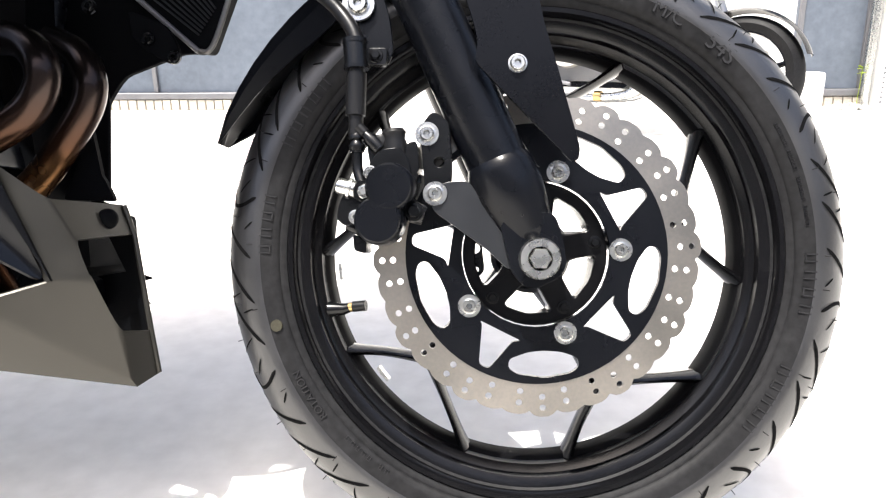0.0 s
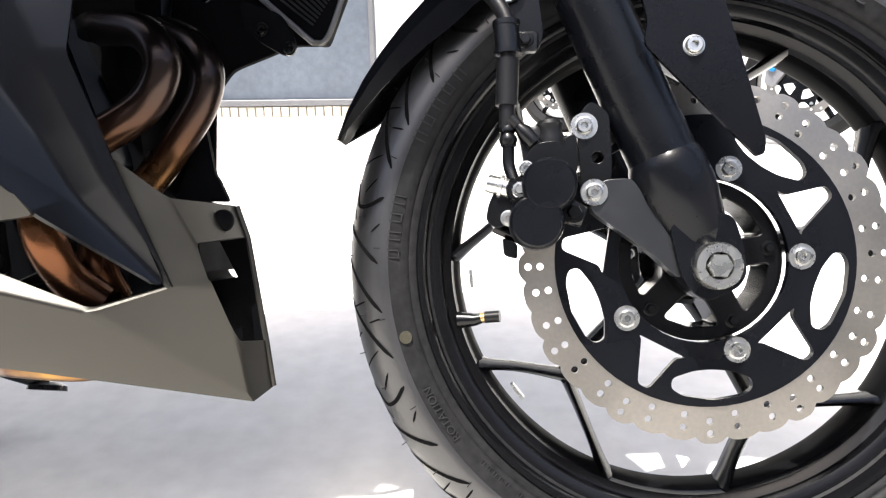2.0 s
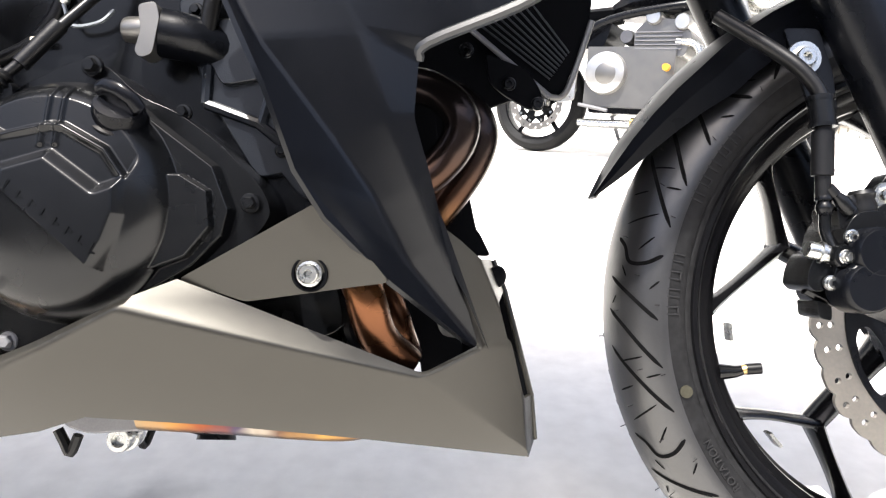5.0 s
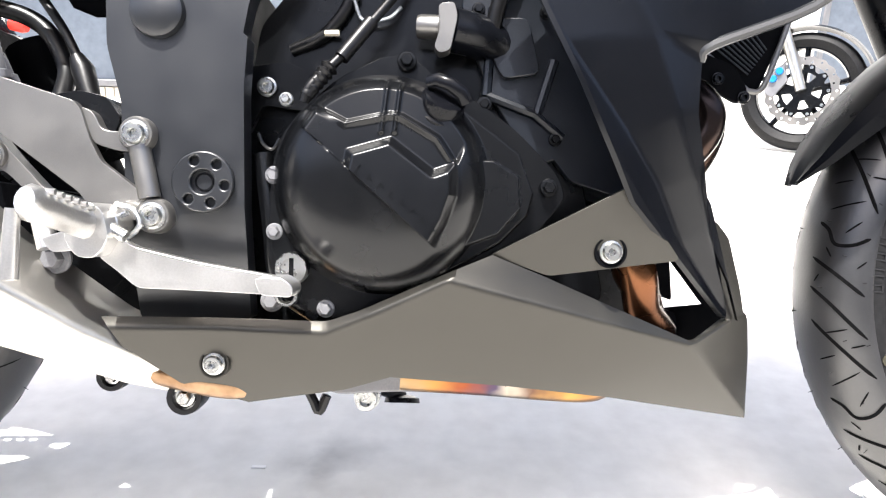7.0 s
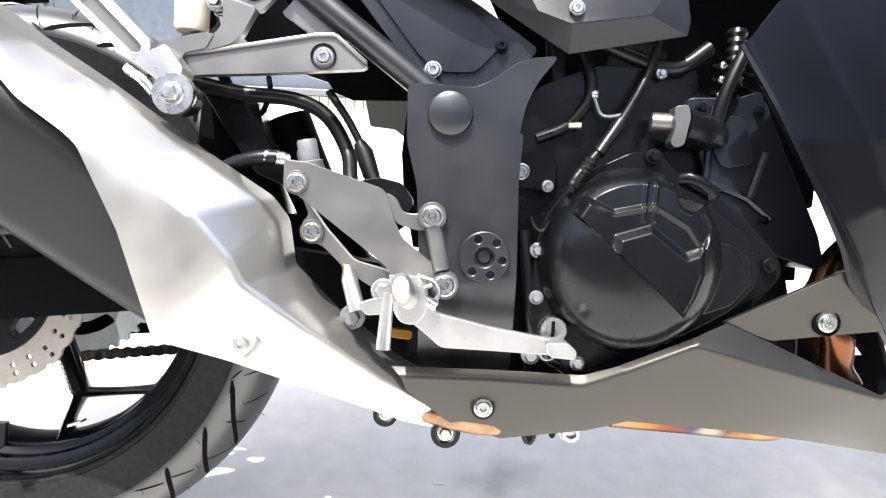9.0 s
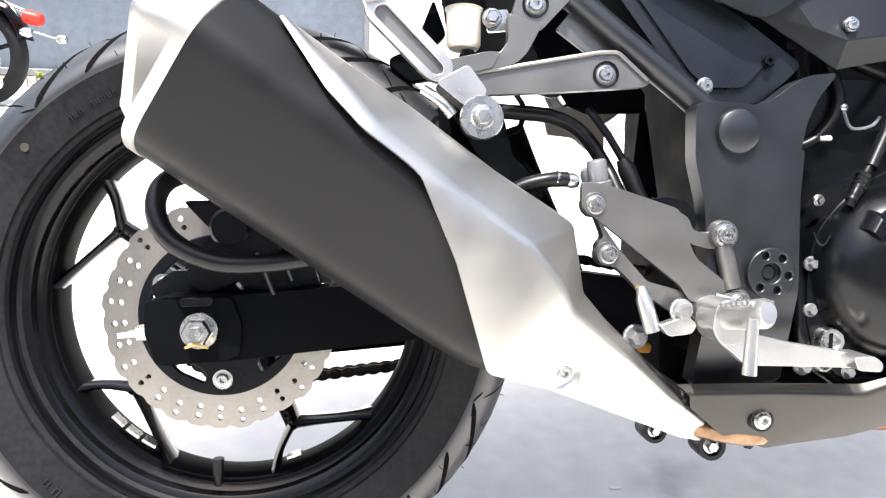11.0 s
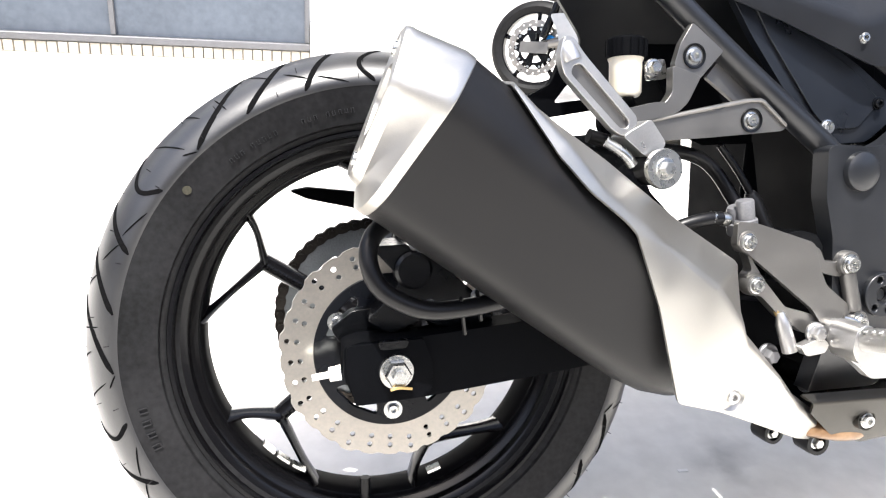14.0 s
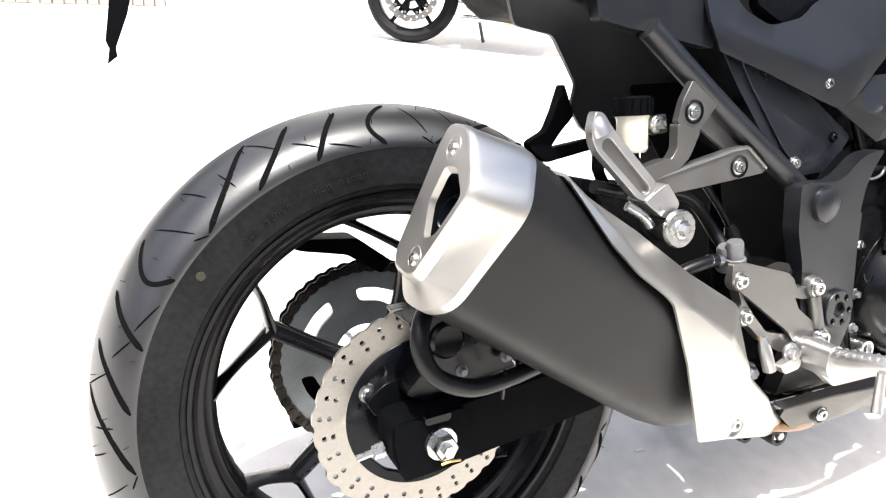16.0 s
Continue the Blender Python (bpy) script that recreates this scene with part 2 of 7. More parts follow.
def tube(pts, r, n=12, bm=None, rs=None, flat=1.0, caps=True):
    """A round bar along a line of points; rs gives a radius for each point."""
    out = bm or bmesh.new()
    pts = [Vector(p) for p in pts]
    side, rings = None, []
    for i, p in enumerate(pts):
        t = (pts[min(i + 1, len(pts) - 1)] - pts[max(i - 1, 0)]).normalized()
        if side is None:
            side = t.cross(Vector((0, 1, 0)) if abs(t.y) < 0.9 else Vector((1, 0, 0))).normalized()
        side = (side - t * side.dot(t)).normalized()
        up = t.cross(side)
        rr = rs[i] if rs else r
        rings.append([out.verts.new(p + side * rr * math.cos(2 * math.pi * k / n) + up * rr * flat * math.sin(2 * math.pi * k / n)) for k in range(n)])
    for a, b in zip(rings, rings[1:]):
        for k in range(n):
            out.faces.new((a[k], a[(k + 1) % n], b[(k + 1) % n], b[k]))
    if caps:
        out.faces.new(rings[0][::-1])
        out.faces.new(rings[-1])
    return out


def mesh(verts, faces, thick=0.0, bm=None):
    """A sheet from corners and faces, thickened along its normals."""
    out = bm or bmesh.new()
    bm = bmesh.new()
    vs = [bm.verts.new(v) for v in verts]
    for f in faces:
        bm.faces.new([vs[i] for i in f])
    bmesh.ops.delete(bm, geom=[v for v in bm.verts if not v.link_faces], context="VERTS")
    bmesh.ops.recalc_face_normals(bm, faces=bm.faces)
    if thick:
        bmesh.ops.solidify(bm, geom=bm.faces[:], thickness=thick)
    return merged(out, bm)


def shell(points, faces, thick=0.004, radius=0.006, angle=9.0, seg=3):
    """A moulded sheet from named corners, its inner creases rounded, then thickened."""
    bm = bmesh.new()
    vs = {k: bm.verts.new(v) for k, v in points.items() if any(k in f for f in faces)}
    for f in faces:
        bm.faces.new([vs[k] for k in f])
    bmesh.ops.recalc_face_normals(bm, faces=bm.faces)
    sharp = [e for e in bm.edges if len(e.link_faces) == 2 and e.calc_face_angle(0) > radians(angle)]
    if radius and sharp:
        bmesh.ops.bevel(bm, geom=sharp, offset=radius, offset_type="OFFSET", segments=seg, profile=0.5, affect="EDGES", clamp_overlap=True)
    bmesh.ops.recalc_face_normals(bm, faces=bm.faces)
    if thick:
        bmesh.ops.solidify(bm, geom=bm.faces[:], thickness=thick)
    return bm


def loft(loops, caps=True, bm=None):
    """Skins closed outlines of equal length, one after the other."""
    out = bm or bmesh.new()
    rings = [[out.verts.new(p) for p in loop] for loop in loops]
    for a, b in zip(rings, rings[1:]):
        for i in range(len(a)):
            j = (i + 1) % len(a)
            out.faces.new((a[i], a[j], b[j], b[i]))
    if caps:
        out.faces.new(rings[0][::-1])
        out.faces.new(rings[-1])
    return out


def block(x0, x1, y0, y1, z0, z1, bm=None):
    out = bm or bmesh.new()
    m = Matrix.Translation(((x0 + x1) / 2, (y0 + y1) / 2, (z0 + z1) / 2)) @ Matrix.Diagonal((x1 - x0, y1 - y0, z1 - z0, 1))
    bmesh.ops.create_cube(out, size=1, matrix=m)
    return out


def bolt(parent, x, y, z, r, kind="socket", material=None, m=None, axis=None, name="bolt"):
    """A bolt whose head stands off the surface at y towards the viewer. socket: button head with a hexagon recess; hex: flanged hexagon; cap: domed; washer: socket on a washer."""
    h = r * 0.6
    bm = bmesh.new()
    if kind == "hex":
        lathe([(0, -h * 1.5), (r * 0.55, -h * 1.5), (r * 0.68, -h * 1.2), (r * 0.68, -h * 0.3)], n=6, bm=bm)
        lathe([(r * 0.6, -h * 0.35), (r * 0.9, -h * 0.3), (r, -h * 0.1), (r, 0.002)], n=20, bm=bm)
    elif kind == "cap":
        lathe([(0, -h), (r * 0.6, -h * 0.85), (r * 0.9, -h * 0.4), (r, 0), (r, 0.002)], n=20, bm=bm)
    else:
        lathe([(0, -h * 0.2), (r * 0.34, -h * 0.2)], n=6, bm=bm)
        lathe([(r * 0.34, -h * 0.2), (r * 0.36, -h), (r * 0.68, -h), (r * 0.8, -h * 0.75), (r * 0.82, -h * 0.25), (r, -h * 0.2), (r * 1.0, 0.002)], n=18, bm=bm)
        if kind == "washer":
            lathe([(r * 0.9, -h * 0.15), (r * 1.35, -h * 0.15), (r * 1.4, 0.002)], n=20, bm=bm)
    if axis is not None:
        bm.transform(Vector(axis).to_track_quat("-Y", "Z").to_matrix().to_4x4())
    bm.transform(Matrix.Translation((x, y, z)))
    return part(name, bm, material or CHROME, parent, m=m)


# ---- setting: forecourt, shop front ----
CONCRETE = mat("pale_worn_concrete", (0.655, 0.635, 0.595), 0.8, var=0.07, scale=1.3, fine=26, bump=0.02, tint=(0.69, 0.672, 0.635))
WALLWHITE = mat("white_render", (0.80, 0.79, 0.77), 0.8, var=0.05, scale=3, fine=120)
SHUTTER = mat("blue_grey_sheet_metal", (0.10, 0.115, 0.14), 0.45, var=0.15, scale=1.5, fine=20)
BRICKMAT = mat("pale_brown_facing_brick", (0.42, 0.38, 0.32), 0.85, var=0.25, scale=5, fine=90, bump=0.15)
MORTAR = mat("grey_mortar", (0.20, 0.19, 0.17), 0.9, var=0.2)
GREYWALL = mat("grey_render", (0.16, 0.16, 0.165), 0.8, var=0.15, scale=2, fine=60)
PEBBLE = mat("pale_pebbles", (0.5, 0.49, 0.47), 0.8, var=0.4, scale=20)
LEAF = mat("yellow_green_leaf", (0.25, 0.32, 0.04), 0.5)


def smudge(material, spots):
    """Darkens the base colour in a few uneven oil smudges: (x, y, radius, strength)."""
    nt = material.node_tree
    b = nt.nodes["Principled BSDF"]
    old = b.inputs["Base Color"].links[0].from_socket
    co = nt.nodes.new("ShaderNodeTexCoord")
    wob = nt.nodes.new("ShaderNodeTexNoise")
    wob.inputs["Scale"].default_value, wob.inputs["Detail"].default_value = 14.0, 6.0
    nt.links.new(co.outputs["Object"], wob.inputs["Vector"])
    for x, y, r, k in spots:
        d = nt.nodes.new("ShaderNodeVectorMath")
        d.operation = "DISTANCE"
        d.inputs[1].default_value = (x, y, 0)
        nt.links.new(co.outputs["Object"], d.inputs[0])
        sub = nt.nodes.new("ShaderNodeMath")
        sub.operation = "MULTIPLY_ADD"
        sub.inputs[1].default_value = r * 2.2
        nt.links.new(wob.outputs[0], sub.inputs[0])
        nt.links.new(d.outputs["Value"], sub.inputs[2])
        ramp = nt.nodes.new("ShaderNodeMapRange")
        ramp.inputs["From Min"].default_value, ramp.inputs["From Max"].default_value = r * 1.0, r * 2.0
        ramp.inputs["To Min"].default_value, ramp.inputs["To Max"].default_value = k, 0.0
        nt.links.new(sub.outputs[0], ramp.inputs["Value"])
        mix = nt.nodes.new("ShaderNodeMix")
        mix.data_type = "RGBA"
        mix.inputs["B"].default_value = (0.16, 0.16, 0.16, 1)
        nt.links.new(ramp.outputs[0], mix.inputs["Factor"])
        nt.links.new(old, mix.inputs["A"])
        old = mix.outputs["Result"]
    nt.links.new(old, b.inputs["Base Color"])


bm = bmesh.new()
bmesh.ops.create_grid(bm, x_segments=1, y_segments=1, size=400)
tagged(part("ground", bm, CONCRETE, None, smooth=0), "pale worn concrete forecourt in sun and shade", "ground", kind="structure")
WALL_Y = 5.02
(s0, s1, s2) = [(-.8633, .1573), (-.7988, .1794), (-.824, .1439)]
smudge(CONCRETE, [(s0[0], s0[1], 0.05, 0.26), (s1[0], s1[1], 0.06, 0.30), (s2[0], s2[1], 0.05, 0.22)] + [(x, y, 0.07, 0.13) for x, y in [(-.8207, .0647), (-.5563, .0205)]])
for x, y in [(-.905, .140)]:
    tagged(part("paint_fleck", block(x - 0.009, x + 0.009, y - 0.003, y + 0.003, 0.0, 0.0012), WALLWHITE, None, smooth=0, bev=0.0004), "small white paint fleck on the concrete", "paint mark")
tagged(part("wall_shopfront", block(-14, 14, WALL_Y + 0.10, WALL_Y + 0.4, 0, 5), WALLWHITE, None, smooth=0), "white rendered shop front wall", "wall", kind="structure")
# Unseen walls, added to darken what the motorcycle's paint reflects.
tagged(part("unseen_wall_behind", block(-14, 14, -6.3, -6.0, 0, 3.9), GREYWALL, None, smooth=0), "unseen grey wall added to darken reflections", "wall", kind="structure")
tagged(part("unseen_wall_east", block(9.0, 9.3, -6.0, 5.1, 0, 4.6), GREYWALL, None, smooth=0), "unseen grey wall added on the right to darken reflections", "wall", kind="structure")
tagged(part("unseen_wall_west", block(-12.3, -12.0, -6.0, 5.1, 0, 4.6), GREYWALL, None, smooth=0), "unseen grey wall added on the left to darken reflections", "wall", kind="structure")
for i, (x0, x1) in enumerate(((-9.0, -1.322), (2.26, 2.79))):
    sh = tagged(part("shutter_%d" % (i + 1), block(x0, x1, WALL_Y + 0.06, WALL_Y + 0.10, 0.14, 3.0), SHUTTER, None, smooth=0), "blue-grey sheet metal shutter panels", "shutter", kind="structure")
    xs = [x0 + 0.02, x1 - 0.02] + ([x1 - 1.41 * k for k in range(1, 5)] if i == 0 else [])
    for x in xs:
        part("mullion", block(x - 0.018, x + 0.018, WALL_Y + 0.03, WALL_Y + 0.065, 0.142, 3.0), STRIP, sh, bev=0.004)
    part("sill", block(x0, x1, WALL_Y + 0.0, WALL_Y + 0.065, 0.088, 0.138), STRIP, sh, bev=0.006)
    mortar = part("mortar_bed", block(x0, x1, WALL_Y + 0.02, WALL_Y + 0.095, 0, 0.086), MORTAR, sh)
    brick = None
    for k in range(int((min(x1, 9) - max(x0, -6.5)) / 0.0715)):
        if brick is None:
            brick = bpy.data.meshes.new("brick")
            bb = block(-0.0315, 0.0315, -0.012, 0.03, 0.003, 0.080)
            bmesh.ops.bevel(bb, geom=bb.edges[:], offset=0.003, segments=1, affect="EDGES")
            bb.to_mesh(brick)
            bb.free()
            brick.materials.append(BRICKMAT)
        ob = new("brick", brick)
        ob.parent = mortar
        ob.matrix_local = Matrix.Translation((x1 - 0.036 - 0.0715 * k, WALL_Y + 0.018 + 0.004 * math.sin(k * 7.3), 0.001))
tagged(part("pier", block(-1.32, -1.06, WALL_Y - 0.19, WALL_Y + 0.095, 0, 0.30), WALLWHITE, None, bev=0.01), "white painted concrete pier foot", "pier", kind="structure")
tagged(part("pier_2", block(2.16, 2.41, WALL_Y - 0.2, WALL_Y - 0.02, 0, 0.27), WALLWHITE, None, bev=0.02), "white painted concrete block by the wall", "pier", kind="structure")
tagged(part("downpipe", tube([(2.77, WALL_Y - 0.05, 0), (2.77, WALL_Y - 0.05, 3.4)], 0.034, n=16), CHROME, None), "grey metal downpipe on the wall", "pipe", kind="structure")
post = tagged(part("wall_post", block(2.83, 3.02, WALL_Y - 0.12, WALL_Y + 0.095, 0, 3.2), WALLWHITE, None, bev=0.01), "pale metal wall post with grey discs for holes", "post", kind="structure")
# Holes are grey discs, their shade put into the colour.
for k in range(22):
    part("post_dot", lathe([(0, -0.002), (0.009, -0.002), (0.010, 0.002)], at=(2.855, WALL_Y - 0.12, 0.05 + 0.035 * k), n=10), STRIP, post)
rng = random.Random(4)
heap = bmesh.new()
for k in range(240):
    s = rng.uniform(0.008, 0.02)
    x, y = 2.62 + rng.gauss(0, 0.14), 4.84 + rng.gauss(0, 0.045)
    q = Matrix.Translation((x, min(y, WALL_Y - 0.03), s * 0.4 + rng.uniform(0, 0.035) * max(0, 1 - abs(x - 2.62) / 0.25))) @ Matrix.Rotation(rng.uniform(0, 6), 4, Vector((rng.random(), rng.random(), 0.3))) @ Matrix.Diagonal((s, s * 0.8, s * 0.6, 1))
    bmesh.ops.create_icosphere(heap, subdivisions=1, radius=1, matrix=q)
tagged(part("pebble_heap", heap, PEBBLE, None), "heap of pale pebbles at the foot of the wall", "pebbles", kind="stuff")


def sprig(x, y, z, size, label, n):
    rg = random.Random(n)
    base = tagged(part("weed", tube([(x, y, 0), (x + 0.005, y - 0.01, z)], 0.003, n=6), LEAF, None), label, "plant")
    for k in range(n):
        a = rg.uniform(0, 6.28)
        d = Vector((math.cos(a), -abs(math.sin(a)), rg.uniform(-0.2, 0.7))).normalized() * size
        s = d.cross(Vector((0, 0, 1))).normalized() * size * 0.4
        p = Vector((x, y - 0.012, z - rg.uniform(0, size)))
        part("leaf", mesh([p, p + d * 0.5 + s, p + d, p + d * 0.5 - s], [(0, 1, 2, 3)], 0.001), LEAF, base)


sprig(2.70, 4.93, 0.30, 0.05, "small green weed beside the downpipe", 7)
sprig(-3.74, 4.93, 0.13, 0.055, "yellow-green weed growing at the wall foot", 6)


# ---- the motorcycle ----


def polar(r, deg):
    return (r * math.cos(radians(deg)), r * math.sin(radians(deg)))


def drop(R):
    """How far the tread falls from its crown to its shoulder."""
    return 0.041 if R < 0.31 else 0.042


def tyre_profile(R, w):
    """(radius, y) from the near bead over the tread to the far bead."""
    e = R - drop(R)
    side = [(0.2185, w * 0.68), (0.229, w * 0.80), (0.234, w * 0.88), (0.2365, w * 0.885), (0.238, w * 0.93), (e - (e - 0.238) * 0.6, w * 0.965), (e - 0.004, w * 0.975), (e - 0.002, w * 0.985)]
    crown = [(R - drop(R) * (1 - math.cos(radians(a))), w * math.sin(radians(a))) for a in (88, 80, 72, 64, 56, 48, 40, 32, 24, 16, 8)]
    near = [(r, -y) for r, y in side] + [(r, -y) for r, y in crown]
    return near + [(R, 0.0)] + [(r, -y) for r, y in near[::-1]]


def on_tyre(R, w, a, s, lift=0.0005):
    """A place on the tread: a degrees round, s from -1 (near shoulder) to 1."""
    q = radians(90 * s)
    r = R - drop(R) * (1 - math.cos(q)) + lift * abs(math.cos(q))
    y = w * math.sin(q) + math.copysign(lift, s) * abs(math.sin(q))
    return Vector((r * math.cos(radians(a)), y, r * math.sin(radians(a))))


def groove(bm, R, w, line, wide):
    """A flat strip on the tread along (degrees, s) points, dark like a groove's shade."""
    pts = curve([(a, s, 0) for a, s in line], 5)
    left, right = [], []
    for i, p in enumerate(pts):
        q = pts[min(i + 1, len(pts) - 1)]
        o = pts[max(i - 1, 0)]
        here, t = on_tyre(R, w, p[0], p[1]), on_tyre(R, w, q[0], q[1]) - on_tyre(R, w, o[0], o[1])
        nrm = Vector((math.cos(radians(p[0])), 0, math.sin(radians(p[0])))) * math.cos(radians(90 * p[1])) + Vector((0, math.sin(radians(90 * p[1])), 0))
        side = t.cross(nrm).normalized() * wide * 0.5 * (0.35 if i in (0, len(pts) - 1) else 1)
        left.append(bm.verts.new(here + side))
        right.append(bm.verts.new(here - side))
    for i in range(len(left) - 1):
        bm.faces.new((left[i], left[i + 1], right[i + 1], right[i]))


def wheel(name, label, m, R, w, lip, stems, spread, jr, hub_r, tread, phase):
    """Cast wheel with five forked spokes and its tyre; m places the hub."""
    rim = lathe([(lip + 0.001, -w * 0.70), (lip + 0.003, -w * 0.80), (lip, -w * 0.86), (lip - 0.004, -w * 0.855), (lip - 0.006, -w * 0.80), (lip - 0.0075, -w * 0.70), (lip - 0.016, -w * 0.665), (lip - 0.0185, -w * 0.64),
                 (lip - 0.020, -w * 0.50), (0.2035, -w * 0.44), (0.202, -w * 0.42), (0.2005, -w * 0.30), (0.198, -w * 0.24), (0.1965, -w * 0.15), (0.1965, w * 0.2), (0.199, w * 0.36), (0.208, w * 0.6), (lip, w * 0.82), (lip + 0.003, w * 0.8),
                 (0.212, w * 0.66), (0.206, w * 0.4), (0.206, -w * 0.3), (lip + 0.001, -w * 0.70)], n=128)
    lathe([(0.0, -0.03), (hub_r, -0.03), (hub_r + 0.004, -0.024), (hub_r - 0.004, 0), (hub_r + 0.004, 0.03), (0.0, 0.03)], n=32, bm=rim)
    ob = part(name, rim, RIMPAINT, bike, label, m=m)
    # The rim's inside gets the sheenless copy so it stays dark.
    ob.data.materials.append(BARREL)
    for f in ob.data.polygons:
        c = m.inverted() @ f.center
        if 0.15 < math.hypot(c.x, c.z) and c.y > -w * 0.33:
            f.material_index = 1
    for k in range(5):
        c = stems + 72 * k
        b = bmesh.new()
        j = polar(jr, c)
        for s, reach in zip((-1, 1), spread):
            e = polar(0.1995, c + reach)
            kx, kz = polar(0.006, c + 90 * s)
            # fork arm: tapered bar, deeper than wide
            pts = [(j[0] * 0.96, 0, j[1] * 0.96), ((j[0] + e[0]) / 2 + kx, 0, (j[1] + e[1]) / 2 + kz), (e[0] * 1.01, 0, e[1] * 1.01)]
            tube(curve(pts, 4), 0.006, n=8, bm=b, rs=[0.0064, 0.0056, 0.005, 0.0047, 0.0046, 0.0047, 0.005, 0.0056, 0.0068], flat=3.6)
        h0 = polar(hub_r - 0.004, c)
        tube(curve([(h0[0], 0, h0[1]), ((h0[0] + j[0]) / 2, 0, (h0[1] + j[1]) / 2), (j[0], 0, j[1])], 3), 0.01, n=8, bm=b, rs=[0.016, 0.013, 0.011, 0.0105, 0.0105, 0.0105, 0.010], flat=1.7)
        part("spoke", b, RIMPAINT, ob, m=m, smooth=50)
    tyre = part("tyre", lathe(tyre_profile(R, w), n=160), RUBBER, ob, "black road tyre with tread drawn in dark strips", m=m, smooth=50)
    tyre.data.materials.append(TREAD)
    for f in tyre.data.polygons:
        c = m.inverted() @ f.center
        if math.hypot(c.x, c.z) > R - drop(R) - 0.001:
            f.material_index = 1
    g, fine = bmesh.new(), bmesh.new()
    period, grooves, sipes = tread
    for i in range(round(360 / period)):
        for s in (-1, 1):
            a = phase + period * i + (period * 0.5 if s > 0 else 0)
            for wide, line in grooves:
                groove(g, R, w, [(a + d, s * v) for d, v in line], wide)
            for line in sipes:
                groove(fine, R, w, [(a + d, s * v) for d, v in line], 0.0017)
    tagged(part("groove_strip", g, GROOVE_SHADE, tyre, "wide flat strips, dark like the shade in grooves", m=m, smooth=0), kind="stuff")
    tagged(part("sipe_strip", fine, GROOVE_SHADE, tyre, "thin flat strips, dark like the shade in sipes", m=m, smooth=0), kind="stuff")
    hairs = bmesh.new()
    for i in range(90):
        p = on_tyre(R, w, i * 4 + 1.3 * (i % 3), (-0.9, -0.35, 0.15, -0.62)[i % 4])
        n = Vector((p.x, p.y * 2.2, p.z)).normalized()
        tube([p - n * 0.001, p + n * 0.0045], 0.0004, n=4, bm=hairs)
    tagged(part("moulding_hair", hairs, RUBBER, tyre, "fine rubber moulding hairs", m=m, smooth=0), kind="stuff")
    return ob


# tread patterns: degrees per repeat, wide grooves (width, points), thin sipes; points are (degrees, s)
FRONT_TREAD = (36.0, [(0.0036, [(0, 0.21), (1.5, 0.35), (4.2, 0.46), (4.1, 0.68), (2.2, 0.89)])] + [(0.0036, line) for line in ([(7.1, 0.19), (10.4, 0.53), (14.7, 0.89)], [(13, 0.19), (16.8, 0.49), (23.9, 0.89)], [(19.7, 0.19), (25.1, 0.52), (32.6, 0.89)])],
               [[(22.3, 0.35), (21.5, 0.65)], [(25.4, 0.66), (25.0, 0.85)], [(27.8, 0.23), (26.8, 0.45)], [(33.3, 0.3), (30.6, 0.7)], [(37.8, 0.56), (35, 0.73)], [(41, 0.36), (42.9, 0.44)], [(44.9, 0.77), (43.2, 0.89)], [(10.5, 0.3), (12.0, 0.24)]])
REAR_TREAD = (51.43, [(0.0050, [(0.6, 0.24), (3.2, 0.38), (5.6, 0.58), (5.6, 0.76), (3.0, 0.97)])] + [(0.0056, line) for line in ([(10.5, 0.27), (14.3, 0.6), (18, 0.97)], [(19.6, 0.25), (24.6, 0.62), (31, 0.95)], [(28, 0.2), (35, 0.62), (43.5, 0.95)])],
              [[(21, 0.59), (16.7, 0.79)], [(14.9, 0.78), (8.6, 0.96)], [(28.2, 0.21), (23.6, 0.60)], [(35, 0.4), (34, 0.72)], [(42, 0.2), (39.2, 0.57)], [(49.5, 0.31), (45.3, 0.81)], [(46.5, 0.86), (43.8, 0.97)]])
front_wheel = wheel("front_wheel", "satin black cast front wheel", STEER, 0.2965, 0.056, 0.229, 11, (-18, 25), 0.150, 0.034, FRONT_TREAD, 166.8)
rear_wheel = wheel("rear_wheel", "satin black cast rear wheel", REAR, 0.320, 0.072, 0.230, 4.5, (-11, 26.5), 0.160, 0.045, REAR_TREAD, 141.0)


for k in range(5):
    stem = bmesh.new()
    for i in range(8):
        x, z = polar(0.108 + 0.006 * i, 4.5 + 72 * k)
        q = Matrix.Translation((x, -0.0186, z)) @ Matrix.Rotation(-radians(4.5 + 72 * k), 4, "Y")
        for dx, sx, sz in ((-0.0014, 0.0010, 0.006), (0.0008, 0.0028, 0.0011)):
            bmesh.ops.create_cube(stem, size=1, matrix=q @ Matrix.Translation((dx, 0, 0.002 * (i % 2) * (dx > 0))) @ Matrix.Diagonal((sx, 0.0022, sz, 1)))
    part("spoke_marking", stem, RIMPAINT, rear_wheel, "raised cast marks on the spoke", m=REAR, smooth=0)


